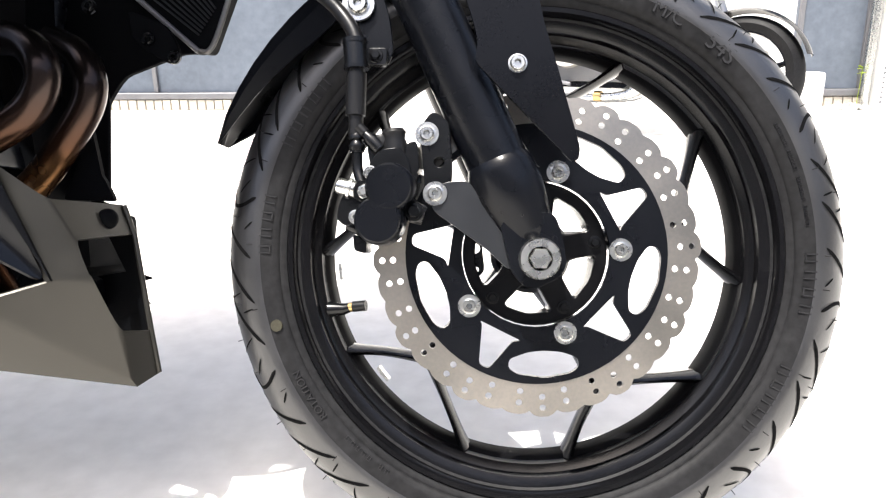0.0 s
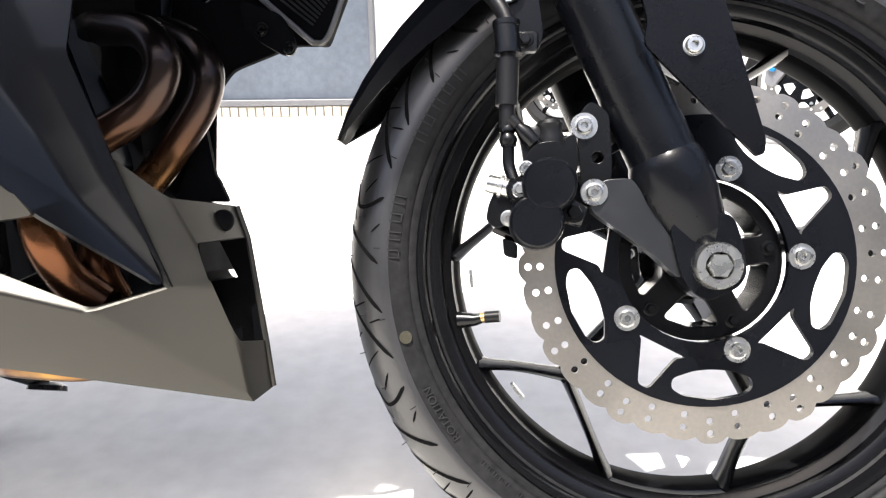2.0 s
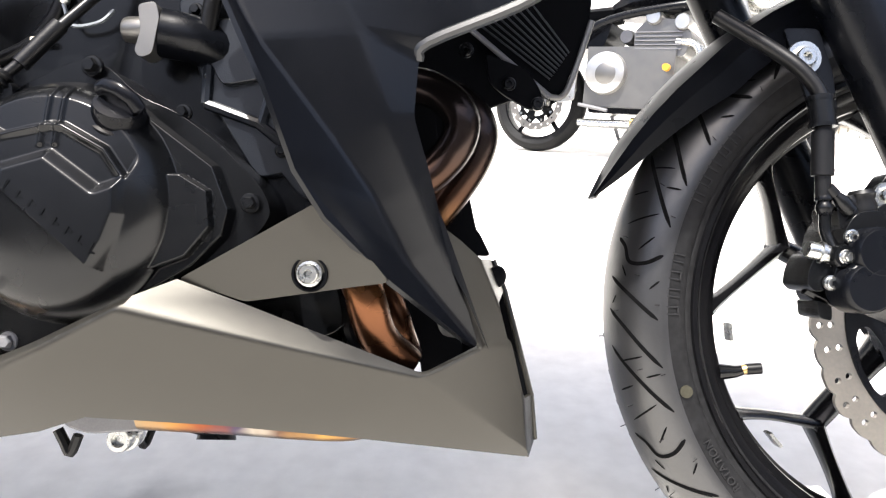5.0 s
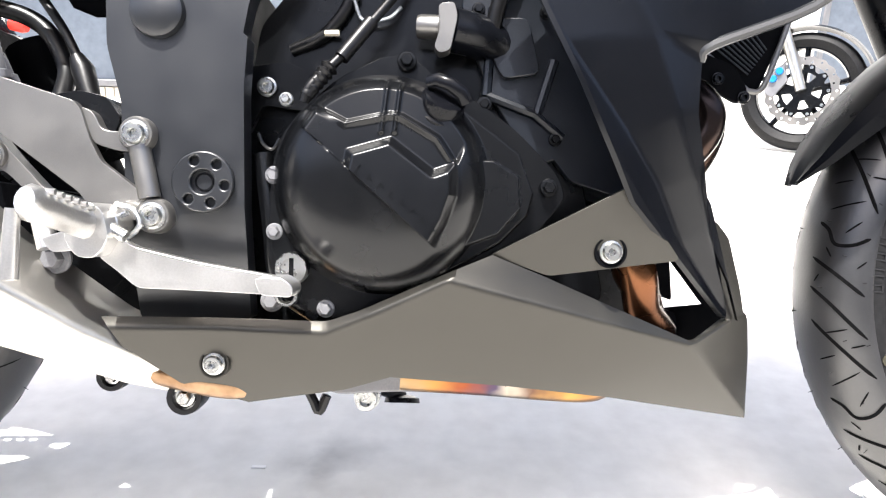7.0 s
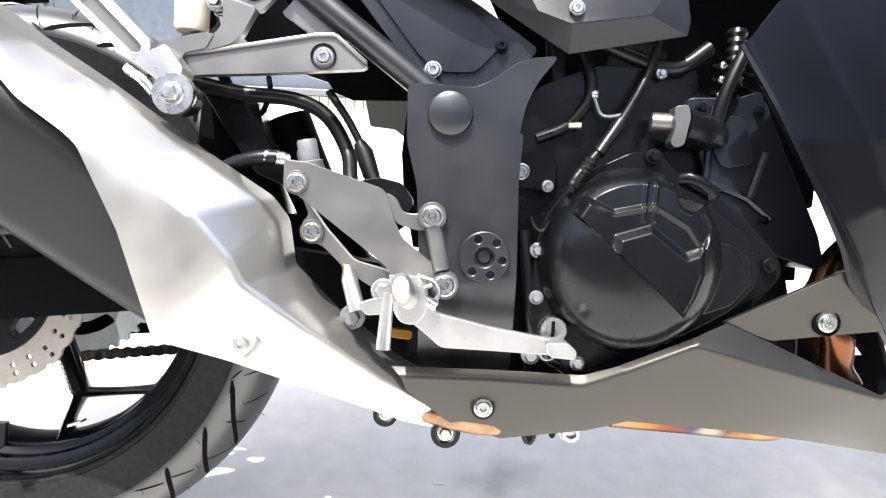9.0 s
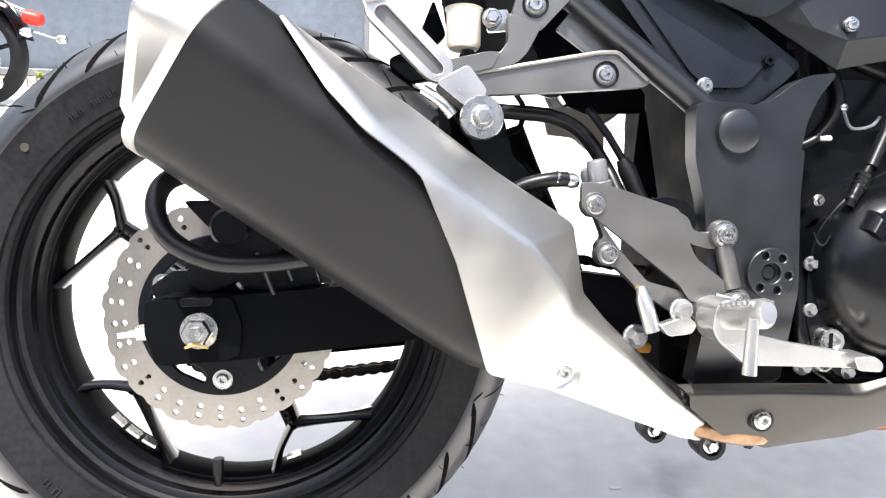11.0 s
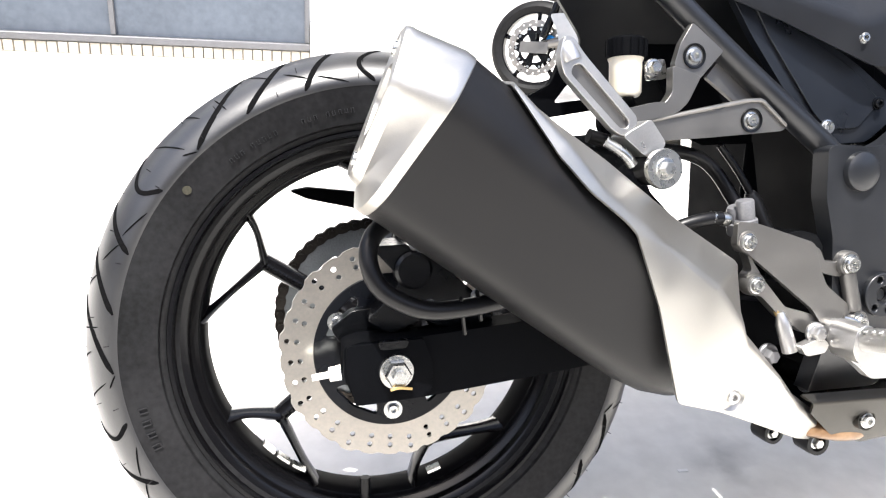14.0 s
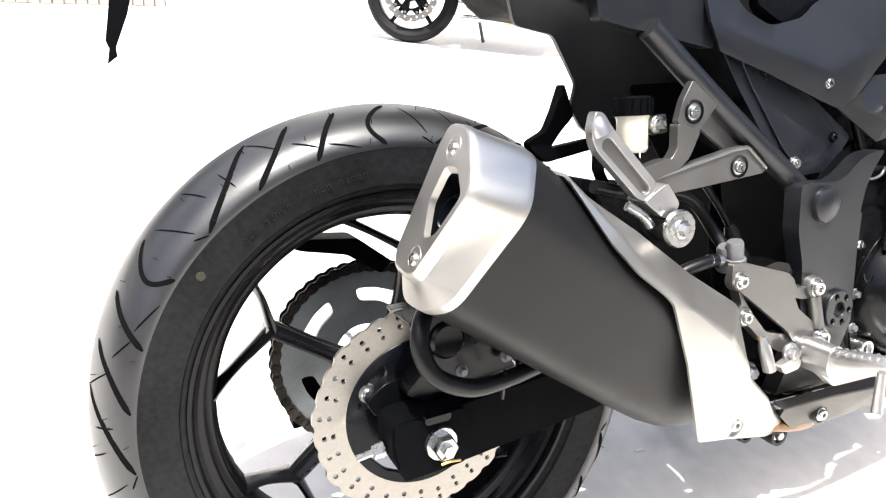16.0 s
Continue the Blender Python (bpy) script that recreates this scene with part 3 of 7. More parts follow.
def ring_text(bm, m_r, y, deg, chars, high, wide, gap, lean=0.0):
    """Raised plain bars along the sidewall in place of moulded words."""
    for i in range(chars):
        a = deg + (i - chars / 2) * gap
        q = Matrix.Rotation(-radians(a), 4, "Y") @ Matrix.Translation((m_r, y, 0)) @ Matrix.Rotation(radians(lean), 4, "Y")
        if i % 7 == 5:
            continue
        for dx, dz, sx, sz in ((0, -wide * 0.4, high, wide * 0.16), (0, wide * 0.4, high, wide * 0.16), ((-1) ** i * high * 0.42, 0, high * 0.1, wide)):
            bmesh.ops.create_cube(bm, size=1, matrix=q @ Matrix.Translation((dx, 0, dz)) @ Matrix.Diagonal((sx, 0.0013, sz, 1)))


for parent, m, r, y, deg, chars, high, wide, gap in ((front_wheel, STEER, 0.2500, -0.0548, 176, 4, 0.013, 0.008, 3.6), (front_wheel, STEER, 0.2500, -0.0548, 152, 6, 0.013, 0.008, 3.6), (front_wheel, STEER, 0.2500, -0.0548, -4, 4, 0.013, 0.008, 3.6), (front_wheel, STEER, 0.2500, -0.0548, -28, 6, 0.013, 0.008, 3.4),
                                                    (front_wheel, STEER, 0.243, -0.0536, 232, 8, 0.005, 0.0035, 1.6), (front_wheel, STEER, 0.2475, -0.0548, 24, 12, 0.0035, 0.003, 0.9), (front_wheel, STEER, 0.2475, -0.0548, 12, 12, 0.0035, 0.003, 0.9), (rear_wheel, REAR, 0.252, -0.0706, 124, 9, 0.005, 0.0035, 1.5), (rear_wheel, REAR, 0.252, -0.0706, 105, 9, 0.005, 0.0035, 1.5), (rear_wheel, REAR, 0.262, -0.0712, 200, 4, 0.009, 0.006, 3.0), (rear_wheel, REAR, 0.262, -0.0712, 232, 5, 0.009, 0.006, 3.0)):
    b = bmesh.new()
    ring_text(b, r, y, deg, chars, high, wide, gap)
    part("sidewall_marking", b, MARKING, parent, "raised moulded marks on the tyre wall", m=m, smooth=0)


def moulded(text, size, r, y, deg, parent, m):
    """A short word moulded into the tyre wall, running round it."""
    cu = bpy.data.curves.new("letters", "FONT")
    cu.body, cu.size, cu.align_x, cu.extrude = text, size, "CENTER", 0.0007
    tmp = bpy.data.objects.new("letters", cu)
    me = bpy.data.meshes.new_from_object(tmp)
    bm = bmesh.new()
    bm.from_mesh(me)
    bpy.data.objects.remove(tmp)
    bpy.data.meshes.remove(me)
    for v in bm.verts:
        a = radians(deg) - v.co.x / r
        rr = r + v.co.y - size * 0.35
        v.co = Vector((rr * math.cos(a), y - v.co.z, rr * math.sin(a)))
    return part("moulded_letters", bm, MARKING, parent, "raised moulded letters", m=m, smooth=0)


moulded("54S", 0.021, 0.252, -0.0550, 48, front_wheel, STEER)
moulded("M/C", 0.018, 0.252, -0.0550, 61, front_wheel, STEER)
moulded("ROTATION", 0.010, 0.246, -0.0548, 213, front_wheel, STEER)


def disc(name, m, R, inner, y, repeats, phase, pairs, bolts, bolt_r, carrier_loops, hub_r):
    """Drilled rotor with a waved edge; pairs: (degrees, inner and outer hole radius) in each repeat."""
    n, per = repeats * 18, 360 / repeats
    outer = []
    for i in range(n):
        a = 360 * i / n
        u = (a - phase + per / 2) % per - per / 2
        dip = sum(math.exp(-(((u - q + per / 2) % per - per / 2) / 1.7) ** 2) * k for q, k in ((-per * 0.16, 1.0), (per * 0.16, 1.0), (per * 0.5, 0.8)))
        outer.append(polar(R - 0.0034 * dip - 0.0016 * (abs(u) > per * 0.16), a))
    loops = [outer, circle(0, 0, inner, 72)]
    for i in range(repeats):
        for da, r0, r1 in pairs:
            for r in (r0, r1):
                loops.append(circle(*polar(r, phase + per * i + da), 0.0029, 10))
    carrier = part(name, plate([circle(0, 0, inner + 0.002, 72), circle(0, 0, hub_r, 40)] + carrier_loops, y - 0.0035, y + 0.0035), SATIN, bike, "black disc carrier with drilled steel rotor", 0.001, m=m)
    part("rotor", plate(loops, y - 0.0022, y + 0.0022), ROTOR, carrier, "drilled wave-edged steel brake rotor", m=m, smooth=30)
    for a in bolts:
        x, z = polar(bolt_r, a)
        bolt(carrier, x, y - 0.0035, z, 0.0074, "washer", m=m)
    return carrier


wins = []
for k in range(5):
    c = 2 + 72 * k
    wins.append(fillet([polar(r, c + a) for r, a in ((0.0975, 2.5), (0.1055, 1.5), (0.1085, -3), (0.1090, -15), (0.1068, -28), (0.1030, -33), (0.0950, -33.5), (0.0865, -24), (0.0850, -15), (0.0885, -5))], 0.004, 3))
    wins.append(fillet([polar(r, c + a) for r, a in ((0.0775, 43.5), (0.0790, 38), (0.1090, 30.5), (0.1090, 25.5), (0.0775, 15.5), (0.0760, 13))], 0.004, 3))
disc("front_brake_disc", STEER, 0.1428, 0.1120, -0.082, 12, 3.2, ((0.0, 0.1255, 0.1350), (9.1, 0.1213, 0.1313), (-9.0, 0.1213, 0.1313)), [3 + 72 * k for k in range(5)], 0.0738, wins, 0.0645)
wins = []
for k in range(4):
    wins.append(fillet([polar(r, 55 + 90 * k + a) for r, a in ((0.071, -22), (0.071, 0), (0.071, 22), (0.060, 20), (0.056, 0), (0.060, -20))], 0.004, 2))
disc("rear_brake_disc", REAR, 0.1165, 0.0795, -0.106, 10, 173.0, ((0.0, 0.0985, 0.1085), (12.0, 0.0950, 0.1045), (-12.0, 0.0950, 0.1045)), [151, 151 + 120, 151 + 240], 0.065, wins, 0.046)


# ---- front end, in the steered wheel's axes ----
def fbolt(parent, xz, y, r, kind="socket", material=None, name="bolt"):
    return bolt(parent, xz[0][0], y, xz[0][1], r, kind, material, m=STEER, name=name)


# fork leg: slider tube, step and axle casting
a0, a1, a2 = [(-.0976, .2175), (-.055, .1201), (-.0157, .037)]
dx, dz = a2[0] - a0[0], a2[1] - a0[1]
top = (a0[0] - dx * 1.1, a0[1] - dz * 1.1)
FORK = math.hypot(dx, dz) * 1.95
fork = part("fork_leg", lathe([(0, 0), (0.026, 0), (0.0262, FORK * 0.6), (0.0265, FORK), (0, FORK)], at=(top[0], -0.1, top[1]), axis=(dx, 0, dz), n=36), SATIN, bike, "satin black lower fork leg", m=STEER)
foot = [(a1[0] + (a2[0] - a1[0]) * u, -0.1 + 0.004 * max(0, u - 0.8), a1[1] + (a2[1] - a1[1]) * u) for u in (0.48, 0.52, 0.56, 0.60, 0.70, 0.80, 0.90, 1.00, 1.10, 1.20, 1.30, 1.36)]
part("fork_foot", tube(foot, 0.027, n=28, rs=[0.0255, 0.0275, 0.0288, 0.0294, 0.0296, 0.0296, 0.0285, 0.0268, 0.0250, 0.0232, 0.0212, 0.0150]), SATIN, fork, m=STEER)
lug = [(-.0326, .0264), (.0121, .0361), (.0197, .0137), (.0231, -.0096), (.0171, -.0199), (-.0037, -.0299), (-.013, -.0263), (-.0224, -.0147), (-.0282, .0087)]
part("axle_clamp", plate([fillet(lug, 0.012, 4)], -0.119, -0.080), SATIN, fork, bev=0.004, m=STEER)
arm = [(-.0791, .0597), (-.0582, .0607), (-.0223, .0041), (-.0189, -.0101), (-.0245, -.0139), (-.0435, .0039), (-.0894, .0359), (-.0895, .0511)]
part("caliper_arm", plate([fillet(arm, 0.006, 3)], -0.112, -0.092), FRAME, fork, "dark grey caliper lug", bev=0.003, m=STEER)
arm2 = [(-.0899, .121), (-.0754, .1114), (-.0727, .0707), (-.0762, .0324), (-.0868, .0361), (-.0955, .0514), (-.0993, .0946), (-.1027, .1032)]
part("caliper_arm", plate([fillet(arm2, 0.006, 3), circle(*(-.0837, .0769), 0.0045, 12)], -0.108, -0.088), CAST, fork, bev=0.003, m=STEER)
c = [(.0004, -.0041)]
b = lathe([(0, -0.134), (0.0085, -0.134), (0.0095, -0.131), (0.0095, -0.128)], at=(c[0][0], 0, c[0][1]), n=6)
lathe([(0.0090, -0.128), (0.0100, -0.1312), (0.0160, -0.1312), (0.0172, -0.129), (0.0175, -0.115)], at=(c[0][0], 0, c[0][1]), n=24, bm=b)
part("axle_nut", b, CHROME, fork, "bright zinc axle nut", m=STEER)
for k in range(6):
    px, pz = polar(0.0126, 60 * k + 15)
    part("nut_notch", block(c[0][0] + px - 0.0018, c[0][0] + px + 0.0018, -0.1318, -0.126, c[0][1] + pz - 0.0018, c[0][1] + pz + 0.0018), CHROME, fork, m=STEER)
fbolt(fork, [(-.0942, .1006)], -0.109, 0.0075, "washer")
fbolt(fork, [(-.0866, .0497)], -0.113, 0.0075, "washer")
# far fork leg
part("fork_leg", lathe([(0, 0), (0.026, 0), (0.027, FORK * 1.05), (0, FORK * 1.05)], at=(top[0], 0.1, top[1]), axis=(dx, 0, dz), n=24), SATIN, bike, m=STEER)
part("axle", lathe([(0, -0.11), (0.010, -0.11), (0.010, 0.12), (0, 0.12)], n=20), CHROME, fork, m=STEER)

# fork side cover
cov = [(-.0676, .2249), (-.0554, .1879), (-.0515, .1717), (-.0542, .1565), (-.0403, .1417), (.025, .0743), (.0304, .0761), (.0317, .0857), (.0145, .1461), (.0023, .1865), (-.0066, .2243)]
cover = part("fork_cover", plate([fillet(cov, 0.005, 3)], -0.131, -0.126), GLOSS, bike, "gloss black plastic fork side cover", bev=0.0018, m=STEER)
fbolt(cover, [(-.0193, .1541)], -0.131, 0.0078)

# mudguard
secs = []
for i in range(18):
    a = 161 - 5 * i
    u = min(1, i / 5)
    hw, rt, rs = 0.014 + 0.054 * u ** 0.6, 0.330 - 0.006 * u, 0.327 - 0.049 * u ** 0.7
    row = []
    for r, y in ((rs, -1.0), (rs + (rt - rs) * 0.45, -1.02), (rs + (rt - rs) * 0.78, -0.86), (rt - 0.003, -0.5), (rt, 0.0), (rt - 0.003, 0.5), (rs + (rt - rs) * 0.78, 0.86), (rs + (rt - rs) * 0.45, 1.02), (rs, 1.0)):
        x, z = polar(r, a)
        row.append((x, y * hw, z))
    secs.append(row)
vs, fs = [p for row in secs for p in row], []
for i in range(17):
    for j in range(8):
        fs.append((i * 9 + j, i * 9 + j + 1, i * 9 + j + 10, i * 9 + j + 9))
guard = part("mudguard", mesh(vs, fs, 0.003), GUARD, bike, "gloss black front mudguard", m=STEER)
stay = [(-.1703, .2417), (-.1403, .2414), (-.129, .2065), (-.1248, .1757), (-.1296, .1629), (-.1461, .1629), (-.1487, .1769)]
part("mudguard_stay", plate([fillet(stay, 0.005, 3)], -0.094, -0.090), SATIN, guard, bev=0.0012, m=STEER)
fbolt(guard, [(-.1555, .2146)], -0.099, 0.0105, "washer")
part("hose_clip", plate([fillet([(-.1471, .1764), (-.129, .1763), (-.1298, .1607), (-.147, .1608)], 0.003, 2)], -0.102, -0.094), CAST, guard, m=STEER, bev=0.001)
fbolt(guard, [(-.1394, .169)], -0.102, 0.0065, "hex", CAST)

# brake hose
hose = curve([(-.2248, -.09, .2523), (-.1859, -.105, .2204), (-.1671, -.115, .2008), (-.1549, -.12, .1815), (-.1521, -.122, .163), (-.1527, -.122, .1253), (-.1524, -.122, .0942)], 6)
hose_ob = part("brake_hose", tube(hose, 0.0062, n=12), RUBBERY, bike, "black rubber brake hose with banjo fittings", m=STEER)
part("hose_sleeve", tube(curve([(-.1545, -.122, .1762), (-.1523, -.123, .1523)], 3), 0.0098, n=16), CAST, hose_ob, m=STEER)
part("hose_collar", tube([(-.1541, -.122, .1771), (-.154, -.122, .1733)], 0.0105, n=16), CAST, hose_ob, m=STEER)
part("hose_collar", tube([(-.1525, -.122, .155), (-.1524, -.122, .1521)], 0.0108, n=16), CAST, hose_ob, m=STEER)
part("hose_sleeve", tube([(-.1524, -.122, .1488), (-.153, -.122, .1135)], 0.0085, n=14), RUBBERY, hose_ob, m=STEER)
part("hose_ferrule", tube(curve([(-.1524, -.122, .098), (-.1519, -.122, .0942), (-.1519, -.122, .0914), (-.1514, -.122, .0867), (-.1513, -.122, .0829)], 2), 0.006, n=14, rs=[0.006, 0.0068, 0.0068, 0.005, 0.0055, 0.0068, 0.0068, 0.006, 0.006]), CAST, hose_ob, m=STEER)
part("hose_pipe", tube(curve([(-.1513, -.122, .0829), (-.1507, -.122, .0688), (-.1468, -.125, .0568)], 4), 0.0045, n=10), CAST, hose_ob, m=STEER)

# caliper
core = [(-.132, .0839), (-.1131, .0863), (-.1057, .0695), (-.1045, .0475), (-.1133, .0343), (-.1243, .0124), (-.141, .0098), (-.148, .0169), (-.1498, .0346), (-.1435, .0522), (-.1409, .0699)]
cal = part("brake_caliper", plate([fillet(core, 0.006, 3)], -0.132, -0.070), CAST, bike, "black two-piston brake caliper", bev=0.004, m=STEER)
for c, k in (((-.1215, .0523), 0.0), ((-.13, .0255), 0.0004)):
    part("piston_cover", lathe([(0, -0.1492 + k), (0.0172, -0.1492 + k), (0.0192, -0.147 + k), (0.0200, -0.140), (0.0205, -0.120)], at=(c[0], 0, c[1]), n=36), SATIN, cal, m=STEER)
part("caliper_ear", plate([fillet([(-.1602, .0511), (-.1467, .0578), (-.1399, .0487), (-.1413, .0285), (-.1602, .0209), (-.1675, .0272), (-.1656, .039)], 0.004, 3)], -0.126, -0.085), CAST, cal, bev=0.003, m=STEER)
part("caliper_ear", plate([fillet([(-.143, .0884), (-.1322, .0954), (-.1242, .0899), (-.1278, .0711), (-.1395, .0685)], 0.004, 3)], -0.124, -0.085), CAST, cal, bev=0.003, m=STEER)
part("caliper_rib", plate([fillet([(-.113, .0879), (-.1019, .0932), (-.0993, .0707), (-.1038, .0475), (-.11, .0529)], 0.004, 3)], -0.124, -0.080), CAST, cal, bev=0.003, m=STEER)
part("caliper_rib", plate([fillet([(-.1551, .0152), (-.1434, .0102), (-.1434, -.0016), (-.1538, .0011)], 0.003, 3)], -0.118, -0.085), CAST, cal, bev=0.002, m=STEER)
part("slide_pin", tube([(-.1117, -.115, .039), (-.1029, -.12, .0332), (-.095, -.12, .0304)], 0.008, n=14, rs=[0.010, 0.0095, 0.0078]), CAST, cal, m=STEER)
fbolt(cal, [(-.1026, .0333)], -0.128, 0.0085, "hex", CAST)
fbolt(cal, [(-.138, .0647)], -0.136, 0.0056)
fbolt(cal, [(-.1505, .0287)], -0.130, 0.0060)
part("slide_boot", lathe([(0, 0), (0.0085, 0.001), (0.0105, 0.004), (0.0090, 0.009), (0.0105, 0.014), (0.0095, 0.024)], at=(*(-.1215, -.12, .1034),), axis=(0.1, 0.0, -1), n=20), RUBBERY, cal, m=STEER)
part("slide_boot", lathe([(0, 0), (0.0075, 0.001), (0.009, 0.004), (0.008, 0.010), (0.009, 0.016)], at=(*(-.1332, -.118, .0985),), axis=(0.3, 0.0, -1), n=18), RUBBERY, cal, m=STEER)
part("bleed_screw", tube([(-.1473, -.125, .1011), (-.1428, -.125, .0965), (-.1393, -.125, .0929), (-.1321, -.125, .0847)], 0.005, n=12, rs=[0.0032, 0.0044, 0.0062, 0.0058]), CAST, cal, m=STEER)
part("bleed_cap", tube([(-.15, -.125, .1038), (-.1446, -.125, .0983)], 0.0046, n=10), RUBBERY, cal, m=STEER)
part("banjo_bolt", lathe([(0, 0), (0.0060, 0.0), (0.0068, 0.002), (0.0068, 0.009), (0.0088, 0.0095), (0.0088, 0.012), (0.0072, 0.0125), (0.0072, 0.020), (0.0088, 0.0205), (0.0088, 0.0225), (0.006, 0.023), (0.006, 0.034)], at=(*(-.167, -.125, .0552),), axis=(1, 0, -0.25), n=18), CHROME, cal, "bright banjo bolt", m=STEER)
part("banjo_eye", lathe([(0, -0.0065), (0.0085, -0.0065), (0.0100, -0.004), (0.0100, 0.004), (0, 0.0065)], at=(*(-.1427, -.13, .0496),), n=20), CAST, cal, m=STEER)
fbolt(cal, [(-.1424, .049)], -0.137, 0.006, "hex", CHROME)
part("pad_pin", tube([(-.161, -.11, .0232), (-.149, -.11, .0176), (-.1381, -.11, .013)], 0.0045, n=10), CAST, cal, m=STEER)
part("pad_spring", tube(curve([(-.1082, -.1, .0939), (-.1051, -.105, .0774), (-.1015, -.105, .0589)], 4), 0.003, n=8), CAST, cal, m=STEER)

# speed sensor bracket behind the disc, hub face
sens = [(-.0624, .0116), (-.0543, .0218), (-.0471, .0117), (-.0439, -.0162), (-.0499, -.0223), (-.057, -.0214), (-.0622, -.0113)]
part("sensor_bracket", plate([fillet(sens, 0.004, 3), circle(*(-.0527, .0041), 0.0045, 10), circle(*(-.052, -.0152), 0.003, 8)], -0.068, -0.058), CAST, fork, bev=0.001, m=STEER)
part("hub_face", plate([circle(0, 0, 0.064, 48)] + [fillet([polar(0.054, 47 + 72 * k + a) for a in (-24, 0, 24)] + [polar(0.030, 47 + 72 * k + 14), polar(0.030, 47 + 72 * k - 14)], 0.005, 3) for k in range(5)], -0.074, -0.030), RIMPAINT, front_wheel, "black cast hub face", bev=0.002, m=STEER)
for k in range(5):
    x, z = polar(0.054, 11 + 72 * k)
    bolt(front_wheel, x, -0.074, z, 0.006, "hex", CAST, m=STEER)

# valve, balance weights, paint dot
v0 = [(-.195, -.02, -.0566), (-.1796, -.022, -.0557), (-.1709, -.024, -.0532), (-.1579, -.026, -.0518)]
part("valve_stem", tube(v0, 0.005, n=12, rs=[0.0078, 0.0056, 0.0040, 0.0036]), CAST, front_wheel, "dull metal valve stem with black cap", m=STEER)
part("valve_collar", tube([(-.1745, -.0232, -.0541), (-.1700, -.0240, -.0531)], 0.0046, n=12), BRASS, front_wheel, m=STEER)
part("valve_cap", tube([v0[2], v0[3]], 0.0052, n=12), RUBBERY, front_wheel, m=STEER)


def weight(parent, m, deg, span, y0, r=0.1865):
    bb = lathe([(r - 0.003, y0), (r, y0), (r, y0 + 0.014), (r - 0.003, y0 + 0.014), (r - 0.003, y0)], n=6, a0=radians(deg - span / 2), a1=radians(deg + span / 2))
    part("balance_weight", bb, CHROME, parent, "stick-on silver balance weight", m=m, smooth=20)


weight(front_wheel, STEER, 186, 5, -0.022)
weight(front_wheel, STEER, 220, 5, -0.022)
for d in (225.5, 232, 238.5, 290):
    weight(rear_wheel, REAR, d, 5.2, -0.028)
x, z = polar(0.247, 196.3)
part("paint_dot", lathe([(0, -0.0562), (0.0055, -0.0562), (0.0055, -0.0540)], at=(x, 0, z), n=20), YELLOW, front_wheel, "pale yellow paint dot", m=STEER)
x, z = polar(0.262, 141)
part("paint_dot", lathe([(0, -0.0712), (0.0045, -0.0712), (0.0045, -0.0690)], at=(x, 0, z), n=20), YELLOW, rear_wheel, "pale yellow paint dot", m=REAR)


# ---- engine ----
case = [(-.8497, .517), (-.8228, .5507), (-.768, .5743), (-.6569, .5774), (-.6483, .4894), (-.5616, .4081), (-.5342, .2794), (-.6452, .2312), (-.871, .2265), (-.8776, .2715), (-.8641, .4172)]
engine = part("engine", plate([fillet(case, 0.01, 2)], -0.140, 0.16), CAST, bike, "black twin-cylinder engine", bev=0.004)
cyl = [(-.6444, .5368), (-.5957, .5543), (-.527, .4084), (-.5172, .37), (-.5701, .3853), (-.6105, .4339), (-.6476, .4686)]
part("cylinder_block", plate([fillet(cyl, 0.006, 2)], -0.152, 0.12), INNER, engine, bev=0.003)
for line in ([(-.647, .4587), (-.6043, .4434)], [(-.5881, .491), (-.6016, .4434)], [(-.6043, .4434), (-.579, .4233)], [(-.6431, .5356), (-.647, .4587)]):
    (x0, z0), (x1, z1) = line
    part("cylinder_rib", tube([(x0, -0.153, z0), (x1, -0.153, z1)], 0.0045, n=8), INNER, engine)
for i in range(4):
    p = [(-.6431, .5807), (-.5975, .5679)]
    part("cooling_fin", tube([(p[0][0], -0.14, p[0][1] - 0.014 * i), (p[1][0] + 0.02, -0.135, p[1][1] - 0.018 * i)], 0.003, n=6), CAST, engine)
for q in ([(-.632, .5808)], [(-.6326, .5659)], [(-.6337, .5494)]):
    bolt(engine, q[0][0], -0.143, q[0][1], 0.004, "cap", CHROME)

# clutch cover: flange, dome, stepped plaque
flange = [(-.8252, .3858), (-.8174, .414), (-.797, .4403), (-.7718, .462), (-.7303, .4828), (-.7068, .4789), (-.6827, .4555), (-.6542, .4446), (-.623, .4221), (-.5889, .3879), (-.5812, .3684), (-.6085, .3355), (-.6503, .3107), (-.6916, .2669), (-.7861, .2644), (-.8149, .2921), (-.826, .3295)]
cover = part("clutch_cover", plate([fillet(flange, 0.012, 3)], -0.195, -0.13), CAST, engine, "black cast clutch cover with a stepped face", bev=0.004)


def depth_in(poly, x, z):
    """Signed distance from an outline, positive inside."""
    d = np.full(x.shape, 1e9)
    inside = np.zeros(x.shape, bool)
    for (x0, z0), (x1, z1) in zip(poly, poly[1:] + poly[:1]):
        ex, ez = x1 - x0, z1 - z0
        u = np.clip(((x - x0) * ex + (z - z0) * ez) / (ex * ex + ez * ez), 0, 1)
        d = np.minimum(d, np.hypot(x - x0 - u * ex, z - z0 - u * ez))
        inside ^= ((z0 > z) != (z1 > z)) & (x < ex * (z - z0) / (ez if abs(ez) > 1e-9 else 1e-9) + x0)
    return np.where(inside, d, -d)


def step(d, w):
    """A rounded step that rises over the distance w inside an edge."""
    u = np.clip(d / w, 0, 1)
    return np.interp(u, [0, 0.1, 0.2, 0.8, 0.9, 1], [0, 0.03, 0.125, 0.875, 0.97, 1])


